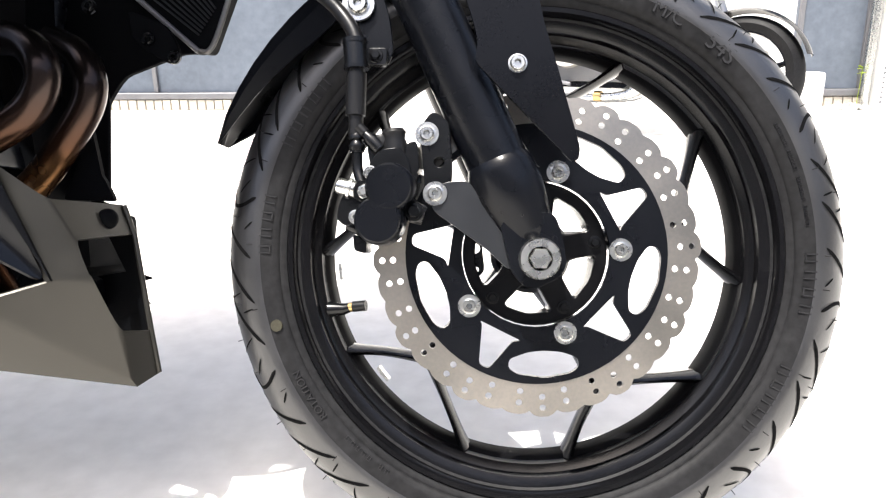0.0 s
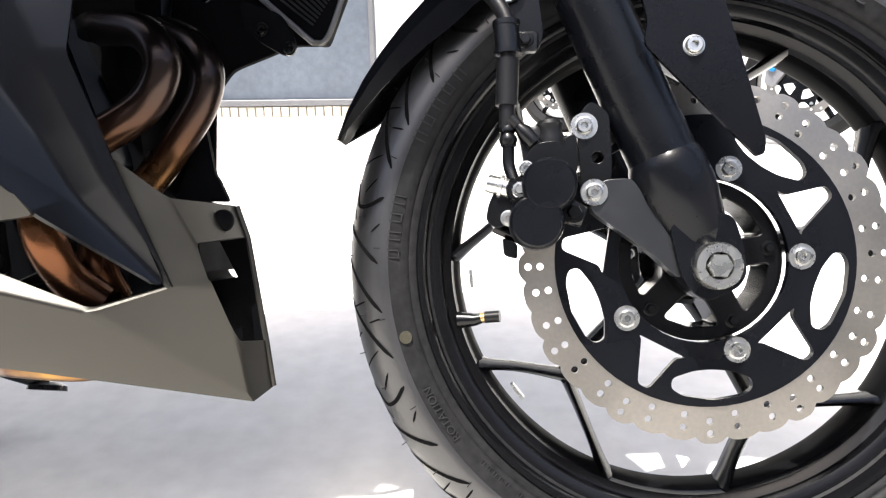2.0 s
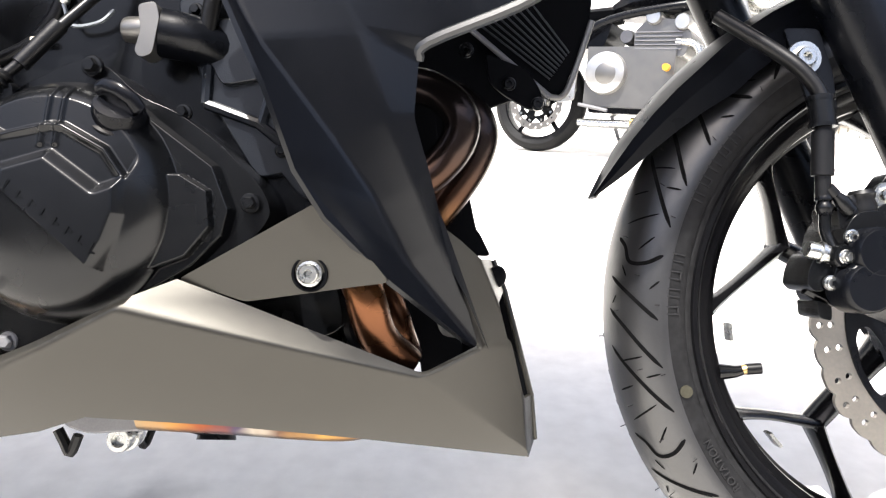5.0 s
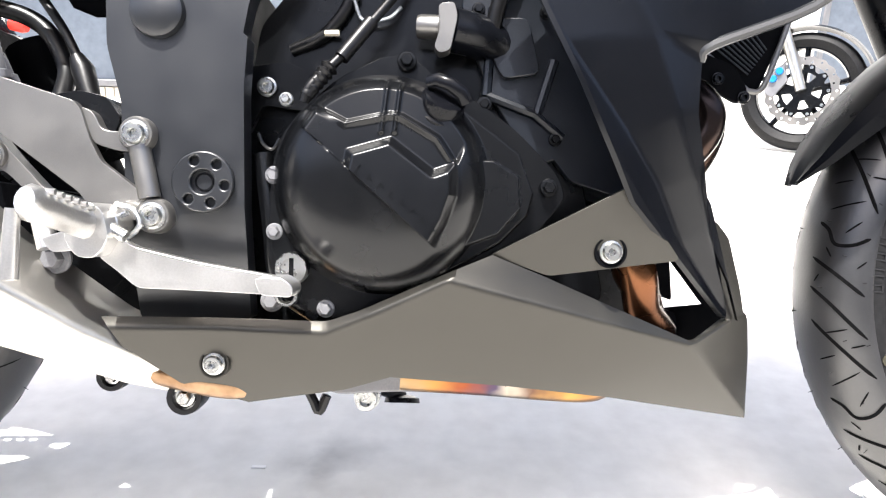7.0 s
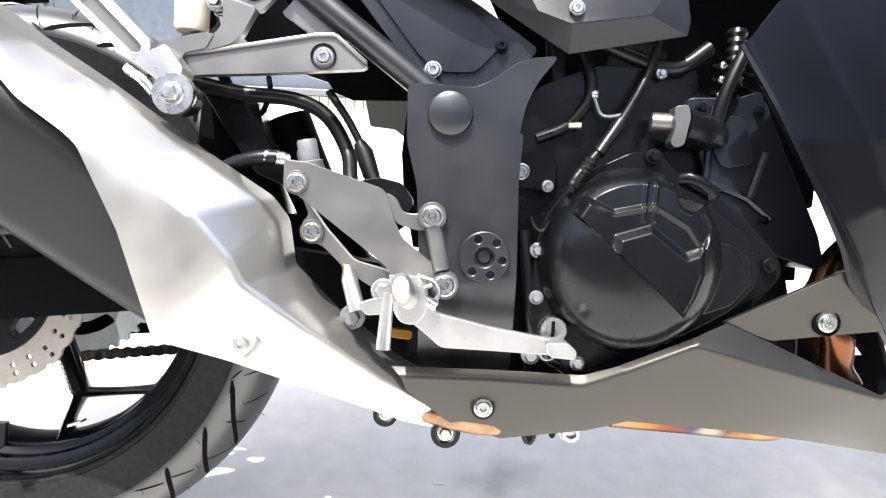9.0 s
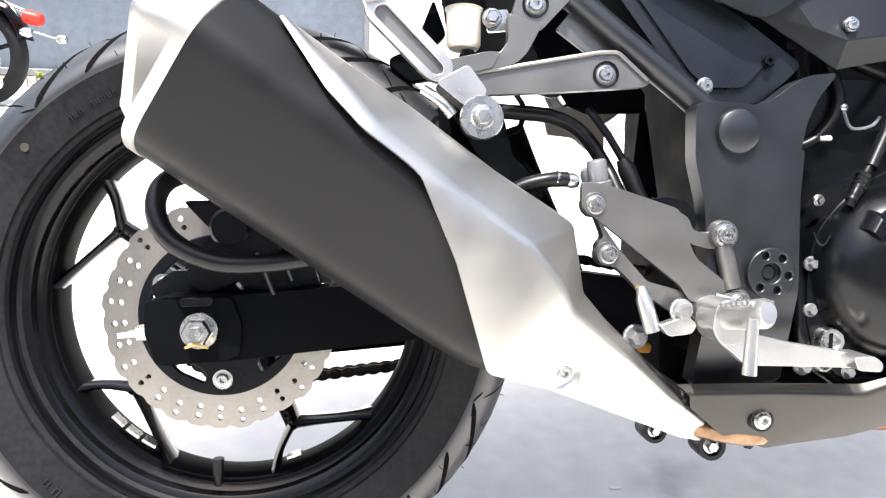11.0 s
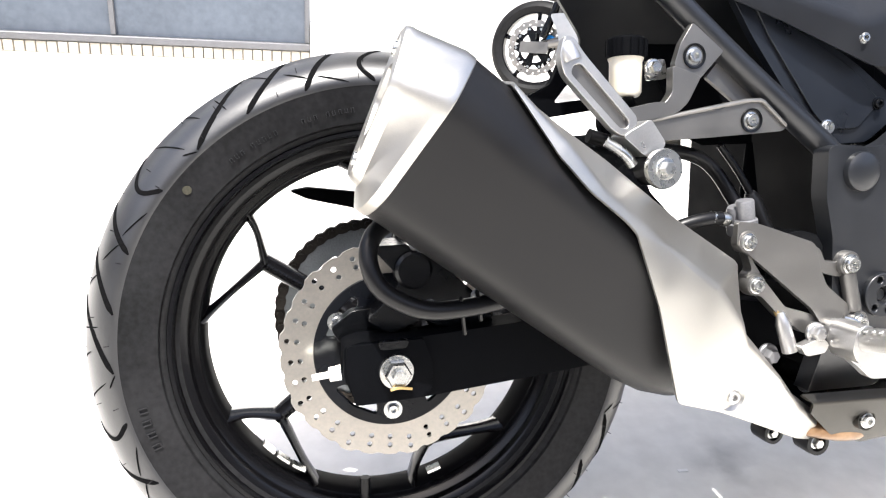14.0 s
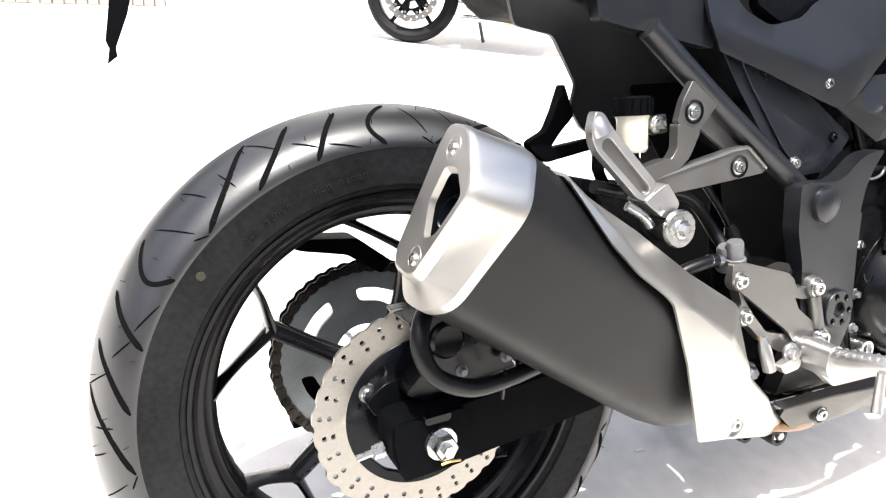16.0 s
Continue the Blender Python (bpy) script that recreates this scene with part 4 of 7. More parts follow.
# round dome with a roof cut back at the top, a terrace and a raised plaque, and the stepped wing beside it
gx, gz = np.meshgrid(np.arange(-0.832, -0.588, 0.0007), np.arange(0.268, 0.482, 0.0007))
rr = np.hypot(gx + 0.7320, gz - 0.3755) / 0.0900
dome = -0.2455 + 0.018 * rr**2 + 0.030 * rr**8
roof = np.interp(rr, [0.4, 0.80, 0.92, 0.98, 1.03], [-0.2335, -0.2290, -0.2225, -0.2050, -0.1800])
T1 = [(-.803, .4080), (-.7945, .4172), (-.7838, .4335), (-.7593, .4209), (-.7262, .4286), (-.717, .4277), (-.6879, .4115), (-.6781, .3973), (-.6737, .3912), (-.6744, .366), (-.6812, .3447), (-.6890, .3260), (-.6990, .3170)]
PLAQUE = [(-.7602, .3827), (-.7574, .3986), (-.7246, .4091), (-.6914, .3848), (-.6741, .3914), (-.674, .3657), (-.6807, .3446), (-.6904, .3262)]
ROOF = T1[1:9] + [(-.655, .430), (-.690, .485), (-.790, .485), (-.815, .435)]
ROOF = [ROOF[0]] + ROOF[:0:-1]
fold = ((gx + 0.7945) * 0.0905 + (gz - 0.4172) * 0.1047) / math.hypot(0.0905, 0.1047)
dome = np.maximum(dome, -0.2475 + 0.085 * np.maximum(-fold, 0))
sheet = dome + (np.maximum(dome, roof) - dome) * step(depth_in(ROOF, gx, gz) + 0.002, 0.004)
w = np.where(fold > 0, step(depth_in(T1, gx, gz) + 0.002, 0.0085), 0)
sheet = sheet * (1 - w) + (-0.2395 + 0.10 * fold) * w
w = np.where(fold > 0, step(depth_in(PLAQUE + [(-.700, .318), (-.770, .375)], gx, gz) + 0.002, 0.0085), 0)
sheet = sheet * (1 - w) + np.minimum(sheet, -0.2478 + 0.10 * fold) * w
for xr in (-0.7296, -0.7196):
    sheet -= 0.0022 * np.exp(-(((gx - xr) - 0.10 * (gz - 0.44)) / 0.0016) ** 2) * step(gz - 0.411, 0.003) * step(0.4600 - gz, 0.003)
for edge, y, wide in (([(-.6681, .4404), (-.6196, .4046), (-.607, .3716), (-.612, .3512), (-.6344, .3278), (-.70, .29), (-.72, .44)], -0.2080, 0.004), ([(-.6600, .4210), (-.6262, .3985), (-.6118, .3700), (-.6165, .3535), (-.6380, .3320), (-.70, .30), (-.72, .42)], -0.2055, 0.002), ([(-.6425, .3992), (-.6204, .3861), (-.6179, .3572), (-.6368, .3343), (-.70, .31), (-.72, .40)], -0.2165, 0.004)):
    w = step(depth_in(edge, gx, gz), wide)
    sheet = np.where(sheet > -0.2200, np.minimum(sheet, -0.190 + (y + 0.190) * w), sheet)
low = sheet < -0.1915
verts = np.stack([gx, sheet, gz], -1).reshape(-1, 3)
rows, cols = gx.shape
quads = [(i * cols + j, i * cols + j + 1, (i + 1) * cols + j + 1, (i + 1) * cols + j) for i in range(rows - 1) for j in range(cols - 1) if low[i, j] or low[i + 1, j + 1] or low[i + 1, j] or low[i, j + 1]]
part("cover_dome", mesh([tuple(v) for v in verts.tolist()], quads), CAST, cover, smooth=60)

# maker's mark as plain slanted bars
for i in range(8):
    p, q = [(-.7483, .3837), (-.6906, .3422)]
    x, z = p[0] + (q[0] - p[0]) * i / 7, p[1] + (q[1] - p[1]) * i / 7
    hgt = 0.0085 if i in (0, 7) else 0.0055
    bb = block(-0.0007, 0.0007, -0.2484, -0.2460, -hgt / 2, hgt / 2)
    block(0.0007, 0.0040, -0.2483, -0.2460, -hgt / 2 + 0.0015 * (i % 3), -hgt / 2 + 0.0015 * (i % 3) + 0.0011, bm=bb)
    part("raised_mark", bb, CAST, cover, m=Matrix.Translation((x, 0.0006, z)) @ Matrix.Rotation(radians(30), 4, "Y"))

# filler cap
fc = (-.6879, .4344)
ax = Vector((0.28, -0.62, 0.62)).normalized()
base = Vector((fc[0], -0.215, fc[1]))
cap_ob = part("filler_cap", lathe([(0, 0.015), (0.010, 0.015), (0.0165, 0.014), (0.0180, 0.011), (0.0182, 0.003), (0.0205, 0.002), (0.0215, -0.002), (0.0215, -0.02)], at=base[:], axis=ax[:], n=32), GLOSS, engine, "black plastic oil filler cap")
side = ax.cross(Vector((0.5, 0.3, 0.9))).normalized()
part("cap_grip", tube([base + ax * 0.018 - side * 0.017, base + ax * 0.024 - side * 0.011, base + ax * 0.026, base + ax * 0.024 + side * 0.011, base + ax * 0.018 + side * 0.017], 0.0055, n=12, flat=0.6), GLOSS, cap_ob)

# sensor, coolant stub, cable with bellows, dark hoses
s0 = [(-.7089, -.16, .5156), (-.6936, -.165, .5138), (-.6807, -.17, .511)]
sens_ob = part("temperature_sensor", lathe([(0, 0), (0.0095, 0.0), (0.0105, 0.003), (0.0105, 0.019), (0.0125, 0.020), (0.0125, 0.034), (0, 0.034)], at=s0[0], axis=(1, -0.1, -0.05), n=24), SILVER, engine, "bare aluminium coolant stub")
part("stub_flange", plate([fillet([(-.6915, .5297), (-.6777, .5322), (-.6746, .5196), (-.6801, .4914), (-.6896, .4885), (-.6941, .4937), (-.6892, .5097)], 0.004, 3)], -0.180, -0.160), SILVER, sens_ob, bev=0.002)
part("coolant_hose", tube(curve([(-.6796, -.165, .5121), (-.6531, -.155, .5084), (-.6144, -.12, .4965)], 5), 0.019, n=18), SATIN, engine)
cable = curve([(-.6991, -.15, .6164), (-.7157, -.16, .5619), (-.7505, -.19, .5038), (-.7715, -.2, .4759), (-.7909, -.21, .4527), (-.7966, -.21, .4386)], 5)
cab = part("clutch_cable", tube(cable, 0.0042, n=10), RUBBERY, engine, "black clutch cable with rubber bellows")
bel = [(-.7767, -.203, .4702), (-.7952, -.21, .4436)]
nb = 12
pts = [Vector(bel[0]).lerp(Vector(bel[1]), i / nb) for i in range(nb + 1)]
part("bellows", tube(pts, 0.008, n=14, rs=[0.0082 - 0.0002 * i if i % 2 else 0.0054 for i in range(nb + 1)]), RUBBERY, cab)
part("cable_sleeve", tube([(-.7463, -.188, .5105), (-.769, -.2, .477)], 0.0064, n=12), RUBBERY, cab)
part("lever_spring", tube(curve([(-.8321, -.21, .4127), (-.8278, -.21, .4038), (-.8207, -.21, .4005), (-.8149, -.21, .4092)], 5), 0.0015, n=8), CAST, engine)
for q, r, k, mm in (((-.8383, -.16, .4594), 0.0085, "socket", CHROME), ((-.8151, -.19, .444), 0.006, "hex", CHROME), ((-.8225, -.195, .3808), 0.0075, "hex", STRIP), ((-.8213, -.195, .3344), 0.0070, "hex", STRIP), ((-.7154, -.2, .4764), 0.008, "hex", CAST), ((-.8234, -.19, .2767), 0.0095, "hex", STRIP), ((-.7777, -.195, .2716), 0.0075, "hex", STRIP), ((-.5967, -.2, .3765), 0.0075, "hex", CAST), ((-.7654, -.15, .5433), 0.005, "cap", CHROME), ((-.6976, -.15, .5679), 0.006, "hex", CHROME), ((-.6511, -.19, .4447), 0.0065, "hex", CAST)):
    bolt(engine, *q, r, k, mm)
# drain / inspection plug with a slot
d0 = (-.8048, -.201, .3049)
plug = part("inspection_plug", lathe([(0, -0.004), (0.0085, -0.004), (0.0088, -0.007), (0.0125, -0.007), (0.0135, -0.004), (0.0135, 0.02)], at=d0, n=28), CHROME, engine, "bright slotted inspection plug")
# Dark bar in place of a cut slot, shade put into its colour.
part("plug_slot_bar", block(d0[0] - 0.0018, d0[0] + 0.0018, d0[1] - 0.0048, d0[1] - 0.003, d0[2] - 0.0085, d0[2] + 0.0085), CAST, plug)
d1 = (-.8089, -.2, .2828)
part("drain_ring", lathe([(0.006, 0.0), (0.007, -0.004), (0.009, -0.004), (0.010, 0.0), (0.010, 0.012)], at=d1, n=24), CHROME, engine)
# pipes and brackets behind the engine
part("crankcase_rib", tube(curve([(-.8358, -.18, .3992), (-.8265, -.185, .3417), (-.8174, -.185, .2893), (-.7851, -.185, .2636)], 5), 0.008, n=10), CAST, engine)
part("engine_bracket", plate([fillet([(-.8595, .4765), (-.8214, .483), (-.8019, .4727), (-.8038, .4399), (-.8424, .4443), (-.8554, .4167), (-.8625, .4165)], 0.005, 3)], -0.156, -0.146), CAST, engine, bev=0.002)
for pth, rr in (([(-.8071, -.13, .6038), (-.8002, -.13, .5541), (-.7645, -.12, .5239), (-.7074, -.12, .5311)], 0.010), ([(-.6492, -.15, .5962), (-.6813, -.15, .5738), (-.7126, -.14, .5814), (-.7678, -.13, .605)], 0.008), ([(-.7855, -.14, .6065), (-.7678, -.145, .551), (-.7889, -.145, .5122), (-.8214, -.14, .4958)], 0.006), ([(-.6144, -.16, .5991), (-.6357, -.165, .5493), (-.6461, -.16, .5022)], 0.007)):
    part("engine_hose", tube(curve(pth, 5), rr, n=10), RUBBERY, engine)
part("throttle_body", plate([fillet([(-.841, .6156), (-.6694, .6209), (-.6788, .5659), (-.7116, .5485), (-.7507, .5529), (-.7777, .5246), (-.8275, .5176)], 0.01, 3)], -0.085, 0.1), MATTE, engine, bev=0.004)
part("wire_tie", tube([(-.7908, -.15, .51), (-.7782, -.15, .5104)], 0.0028, n=6), FLUID, engine)
part("lambda_wire", tube(curve([(-.7653, -.15, .539), (-.7568, -.152, .5214), (-.735, -.152, .5242), (-.724, -.15, .5347)], 5), 0.0018, n=6), SPROCKET, engine)

# Dark panel added to close off bright background behind the side cowl.
part("bay_filler", plate([fillet([(-.6526, .6851), (-.5298, .6901), (-.5196, .6293), (-.5176, .5987), (-.5174, .456), (-.499, .3186), (-.5221, .2921), (-.6236, .4135), (-.6393, .5687)], 0.008, 2)], -0.04, 0.08), MATTE, engine)

boot = curve([(-.6146, -.13, .6219), (-.6158, -.13, .5751), (-.62, -.13, .5397), (-.6181, -.13, .5043)], 10)
part("ribbed_boot", tube(boot, 0.010, n=14, rs=[0.0108 if i % 2 else 0.0088 for i in range(len(boot))]), RUBBERY, engine, "black ribbed rubber boot")
cyl = part("cylinder_block", plate([fillet([(-.6739, .5447), (-.5881, .5466), (-.5701, .4746), (-.573, .4068), (-.6042, .3982), (-.6482, .4676)], 0.012, 3)], -0.152, -0.10), INNER, engine, "black cast cylinder block", bev=0.006)
part("cylinder_cover", plate([fillet([(-.6586, .5258), (-.6121, .5269), (-.6002, .4783), (-.6337, .4724)], 0.008, 3)], -0.158, -0.14), INNER, cyl, bev=0.004)
for q in [(-.656, -.154, .5338), (-.5965, -.154, .5326), (-.5851, -.154, .4219)]:
    bolt(cyl, *q, 0.006, "hex", CAST)

# ---- frame ----
pl = [(-.9554, .5318), (-.9415, .5352)] + [(-0.8923, 0.5329), (-0.8757, 0.5405), (-0.8546, 0.557), (-0.8406, 0.5633), (-0.8125, 0.5667), (-0.831, 0.5425), (-0.8417, 0.5201), (-0.8468, 0.4921)] + [(-.8432, .4903), (-.8454, .4471), (-.8431, .3602), (-.8424, .2580), (-.9353, .2550), (-.9361, .3451), (-.9425, .437), (-.9541, .4795)]
bm = plate([fillet(pl, 0.007, 4)], -0.207, -0.184)
for v in bm.verts:
    v.co.y += max(0, 0.295 - v.co.z) * 0.8
frame_ob = part("frame", bm, FRAME, bike, "dark grey steel frame and pivot plate", bev=0.006)
c0 = (-.9139, -.21, .507)
part("frame_plug", lathe([(0, -0.006), (0.016, -0.0055), (0.0205, -0.003), (0.0215, 0.0), (0.0215, 0.01)], at=c0, n=40), FRAME, frame_ob, "round dark grey plug")
c0 = (-.8752, -.2065, .3727)
loops = [circle(0, 0, 0.0245, 48), circle(0, 0, 0.0098, 24)] + [circle(*polar(0.0178, 90 + 60 * k + 22), 0.0040, 12) for k in range(6) if k != 1]
piv = part("pivot_flange", plate(loops, -0.007, 0.004), FRAME, frame_ob, "dark grey drilled pivot flange", bev=0.0012, m=Matrix.Translation(c0))
part("pivot_recess", lathe([(0, 0.003), (0.0055, 0.003), (0.0060, -0.001), (0.0075, -0.001), (0.0098, 0.002)], at=c0, n=24), CAST, piv)
part("subframe_tube", tube(curve([(-1.1623, -.17, .7065), (-1.0503, -.175, .6178), (-.9399, -.18, .5349), (-.8944, -.18, .4966)], 4), 0.0135, n=16), FRAME, frame_ob, smooth=60)
part("lower_tube", tube(curve([(-.5661, .02, .2799), (-.5345, .02, .4266), (-.5264, .02, .5402), (-.5202, .02, .6214)], 4), 0.014, n=14), SATIN, frame_ob)

# ---- radiator and exhaust headers ----
rad = [(-.4674, .6066), (-.3547, .5028), (-.3396, .5001), (-.3146, .5658), (-.3096, .601)]
radiator = part("radiator", plate([fillet(rad, 0.006, 3)], 0.005, 0.025), MATTE, bike, "black finned radiator with a pale side tank", bev=0.002)
for i in range(9):
    u = i / 8
    p = [(-.4331, .5928), (-.3213, .5889), (-.3513, .5117)]
    x0, z0 = p[0][0] + (p[1][0] - p[0][0]) * (0.08 + u * 0.8), p[0][1]
    x1, z1 = p[2][0] + (p[1][0] - p[2][0]) * (u * 0.62) , p[2][1] + (p[1][1] - p[2][1]) * (u * 0.35)
    part("radiator_fin", tube([(x0 - 0.05, 0.003, z0 + 0.02), (x1, 0.003, z1 + 0.006)], 0.0011, n=6), FRAME, radiator)
part("side_tank", tube(curve([(-.3509, .002, .4996), (-.3392, .001, .5002), (-.3292, .001, .5189), (-.3106, .001, .576)], 4), 0.0032, n=10, flat=0.7), SILVER, radiator, "pale grey radiator edge")
part("tank_edge", tube([(-.4466, .002, .5809), (-.3509, .002, .4996)], 0.003, n=8), STRIP, radiator)
part("radiator_bracket", plate([fillet([(-.4183, .5379), (-.3764, .5217), (-.363, .5005), (-.3606, .4866), (-.3716, .481), (-.3974, .4955), (-.4134, .5086)], 0.006, 2)], -0.022, -0.015), MATTE, radiator, bev=0.002)
for q, r in (((-.3663, -.024, .4875), 0.0085), ((-.3943, -.024, .5066), 0.0085), ((-.4372, -.06, .5296), 0.0090)):
    bolt(radiator, *q, r * 0.8, "socket", CAST)
h1 = curve([(-0.5138, -0.1, 0.4898), (-0.4685, -0.115, 0.4808), (-0.4441, -0.125, 0.4595), (-0.4437, -0.125, 0.4361), (-0.4629, -0.125, 0.4106), (-0.5016, -0.14, 0.3794), (-0.5232, -0.16, 0.3433), (-0.5142, -0.175, 0.3083), (-0.5045, -0.16, 0.274), (-0.4841, -0.145, 0.2514)], 6)
h2 = curve([(-.4821, -.05, .4994), (-.4424, -.07, .48), (-.4245, -.08, .4545), (-.4284, -.08, .4271), (-.4506, -.08, .392), (-.4789, -.08, .3561), (-.5056, -.105, .3168), (-.4960, -.13, .2831), (-.4864, -.12, .2519)], 6)
for pts in (h1, h2):
    part("header_pipe", tube(pts, 0.0158, n=20), HEADER, bike, "heat-tinted brown steel exhaust header", smooth=80)
part("header_clamp", tube([(-.5358, -.065, .5078), (-.5327, -.065, .4961)], 0.024, n=18), CAST, bike)
# Made-up plates that darken gaps where bright ground showed through.
part("gap_filler", plate([[(-.5319, .5124), (-.4700, .5000), (-.4620, .4500), (-.4620, .3500), (-.5069, .3472)]], 0.02, 0.026), MATTE, bike, "black filler plate added to darken gaps at the engine", bev=0.002)
part("gap_filler", plate([[(-.5285, .4901), (-.485, .487), (-.4876, .4408), (-.5088, .4372)]], -0.06, -0.055), MATTE, bike, bev=0.002)
part("gap_filler", plate([[(-.60, .20), (-.60, .33), (-.49, .33), (-.485, .25), (-.455, .22)]], 0.10, 0.106), MATTE, bike, bev=0.002)
# Made-up dark plate, fills the black area around the radiator.
part("radiator_filler", plate([fillet([(-0.6757, 0.61), (-0.417, 0.5874), (-0.3372, 0.5138), (-0.3468, 0.5038), (-0.3788, 0.505), (-0.447, 0.4806), (-0.4622, 0.4594), (-0.4768, 0.4286), (-0.57, 0.3926), (-0.6775, 0.4193)], 0.008, 2)], 0.026, 0.034), MATTE, radiator, "black filler plate added for the dark behind the radiator", bev=0.002)
part("oil_filter", lathe([(0, -0.07), (0.030, -0.07), (0.034, -0.066), (0.034, 0.02)], at=(-.5453, 0, .2759), n=28, axis=(-0.5, 1, 0)), SATIN, engine)
part("front_guard", plate([fillet([(-.4522, .371), (-.4359, .4105), (-.4256, .3638), (-.4221, .3597), (-.4117, .3388), (-.466, .3401)], 0.004, 2)], -0.058, -0.052), MATTE, bike, "black inner cowl panel", bev=0.002)

# ---- lower cowl ----
K = {"u0": (-.9600, -.198, .2615), "u1": (-.8700, -.203, .2632), "u2": (-.7745, -.210, .2630), "u3": (-.7460, -.219, .2740), "u4": (-.6760, -.229, .3070), "u5": (-.6428, -.2190, .3208), "u6": (-.5985, -.2100, .3038), "u7": (-.4690, -.1810, .2505), "u8": (-.4260, -.138, .2668),
     "l0": (-.9500, -.207, .2535), "l1": (-.8650, -.212, .2550), "l2": (-.7750, -.219, .2535), "l3": (-.7385, -.228, .2700), "l4": (-.6790, -.2405, .3010), "l5": (-.4697, -.187, .2490), "l6": (-.4215, -.150, .2670),
     "w0": (-.944, -.196, .2371), "w1": (-.9011, -.18, .2035), "w2": (-.8468, -.168, .1851), "w3": (-.8167, -.172, .1907), "w4": (-.7623, -.18, .2007), "w5": (-.7236, -.188, .2141), "w6": (-.6218, -.175, .2061), "w7": (-.5295, -.158, .1948),
     "x0": (-.3790, -.088, .1686), "x1": (-.3690, -.052, .1690), "x2": (-.3840, -.1, .2165), "x3": (-.3960, -.122, .2632), "x4": (-.4090, -.132, .3009), "x5": (-.4245, -.147, .3370), "x6": (-.4407, -.158, .3513), "x7": (-.4660, -.164, .3700), "x8": (-.4900, -.160, .3800),
     "z0": (-.4110, -.045, .3360), "z1": (-.3985, -.046, .3070), "z2": (-.3735, -.062, .2125)}
pan_faces = ["l0 l1 w1 w0", "l1 l2 w2 w1", "l2 w3 w2", "l2 w4 w3", "l2 l3 w5 w4", "l3 l4 w5", "l4 l5 w6 w5", "l5 x0 w7 w6", "u0 u1 l1 l0", "u1 u2 l2 l1", "u2 u3 l3 l2", "u3 u4 l4 l3", "u4 u5 u6 l4", "u6 u7 l5 l4", "u7 u8 l6 l5", "l5 l6 x3 x2 x0", "l6 x7 x6 x5 x4 x3", "l6 x8 x7", "x5 z0 z1 x4", "x2 z2 x1 x0"]
pan_faces = [f.split() for f in pan_faces]
pan = part("lower_cowl", shell(K, pan_faces, 0.004, 0.0055, 9), PAN, bike, "graphite painted lower cowl with a pale top edge", smooth=30)
tri_side = [(-.644, .3205), (-.5378, .378), (-.4917, .3203), (-.5167, .3168), (-.5965, .3046)]
bm = plate([fillet(tri_side, 0.005, 3)], -0.216, -0.208)
for v in bm.verts:
    v.co.y -= (v.co.z - 0.325) * 0.28
upper = part("cowl_bracket", bm, PAN, pan, "graphite triangular cowl bracket", bev=0.002)
cb = (-.5485, -.2165, .3258)
part("bolt_seat", lathe([(0, 0.0), (0.0105, 0.0), (0.0112, -0.0025), (0.0128, -0.0025), (0.0132, 0.002)], at=cb, n=32), MATTE, upper)
bolt(upper, cb[0], cb[1] - 0.002, cb[2], 0.0092, "socket")
cb = (-.8682, -.1950, .2238)
part("bolt_seat", lathe([(0, 0.001), (0.0100, -0.001), (0.0108, -0.0025), (0.0122, -0.0025), (0.0128, 0.006)], at=cb, n=32), PAN, pan)
bolt(pan, cb[0], cb[1] - 0.002, cb[2], 0.0092, "socket")
# nose bracket and inner liner
N = {"r0": (-.4150, -.046, .3330), "r1": (-.3985, -.0465, .3070), "r2": (-.3735, -.060, .2120), "r3": (-.3700, -.053, .1720), "h": (-.4093, -.0427, .2688), "t": (-.4620, -.020, .3450), "q": (-.4810, -.020, .2560), "p": (-.4700, -.020, .1800)}
part("nose_liner", shell(N, ["r0 r1 h t".split(), "r1 r2 h".split(), "r2 r3 p q h".split()], 0.003, 0.0), MATTE, pan)
part("nose_edge", tube([(-.4090, -.046, .3350), (-.3975, -.047, .3060), (-.3735, -.060, .2120), (-.3690, -.053, .1700)], 0.0028, n=8), PAN, pan)
bolt(pan, *(-.4067, -.08, .3211), 0.010, "cap", MATTE, axis=(0.7, -0.7, 0))
part("cowl_floor", plate([fillet([(-.9085, .2171), (-.7294, .2147), (-.5484, .2071), (-.5488, .2208), (-.7245, .238), (-.9034, .2336)], 0.006, 2)], -0.13, 0.13), MATTE, pan)

far_side = {k: (x, -y - 0.05, z) for k, (x, y, z) in K.items()}
part("far_cowl", shell(far_side, pan_faces[:7], 0.004, 0.0), MATTE, pan, "inner face of the far lower cowl", smooth=22)
# Dark plate added so the inside of the opening looks black.
part("opening_filler", plate([fillet([(-.6781, .3091), (-.5999, .3253), (-.4473, .3276), (-.4422, .2705), (-.4657, .2867), (-.4566, .2633), (-.438, .2611), (-.4342, .2285), (-.5984, .2662)], 0.006, 2)], -0.05, 0.05), MATTE, pan)

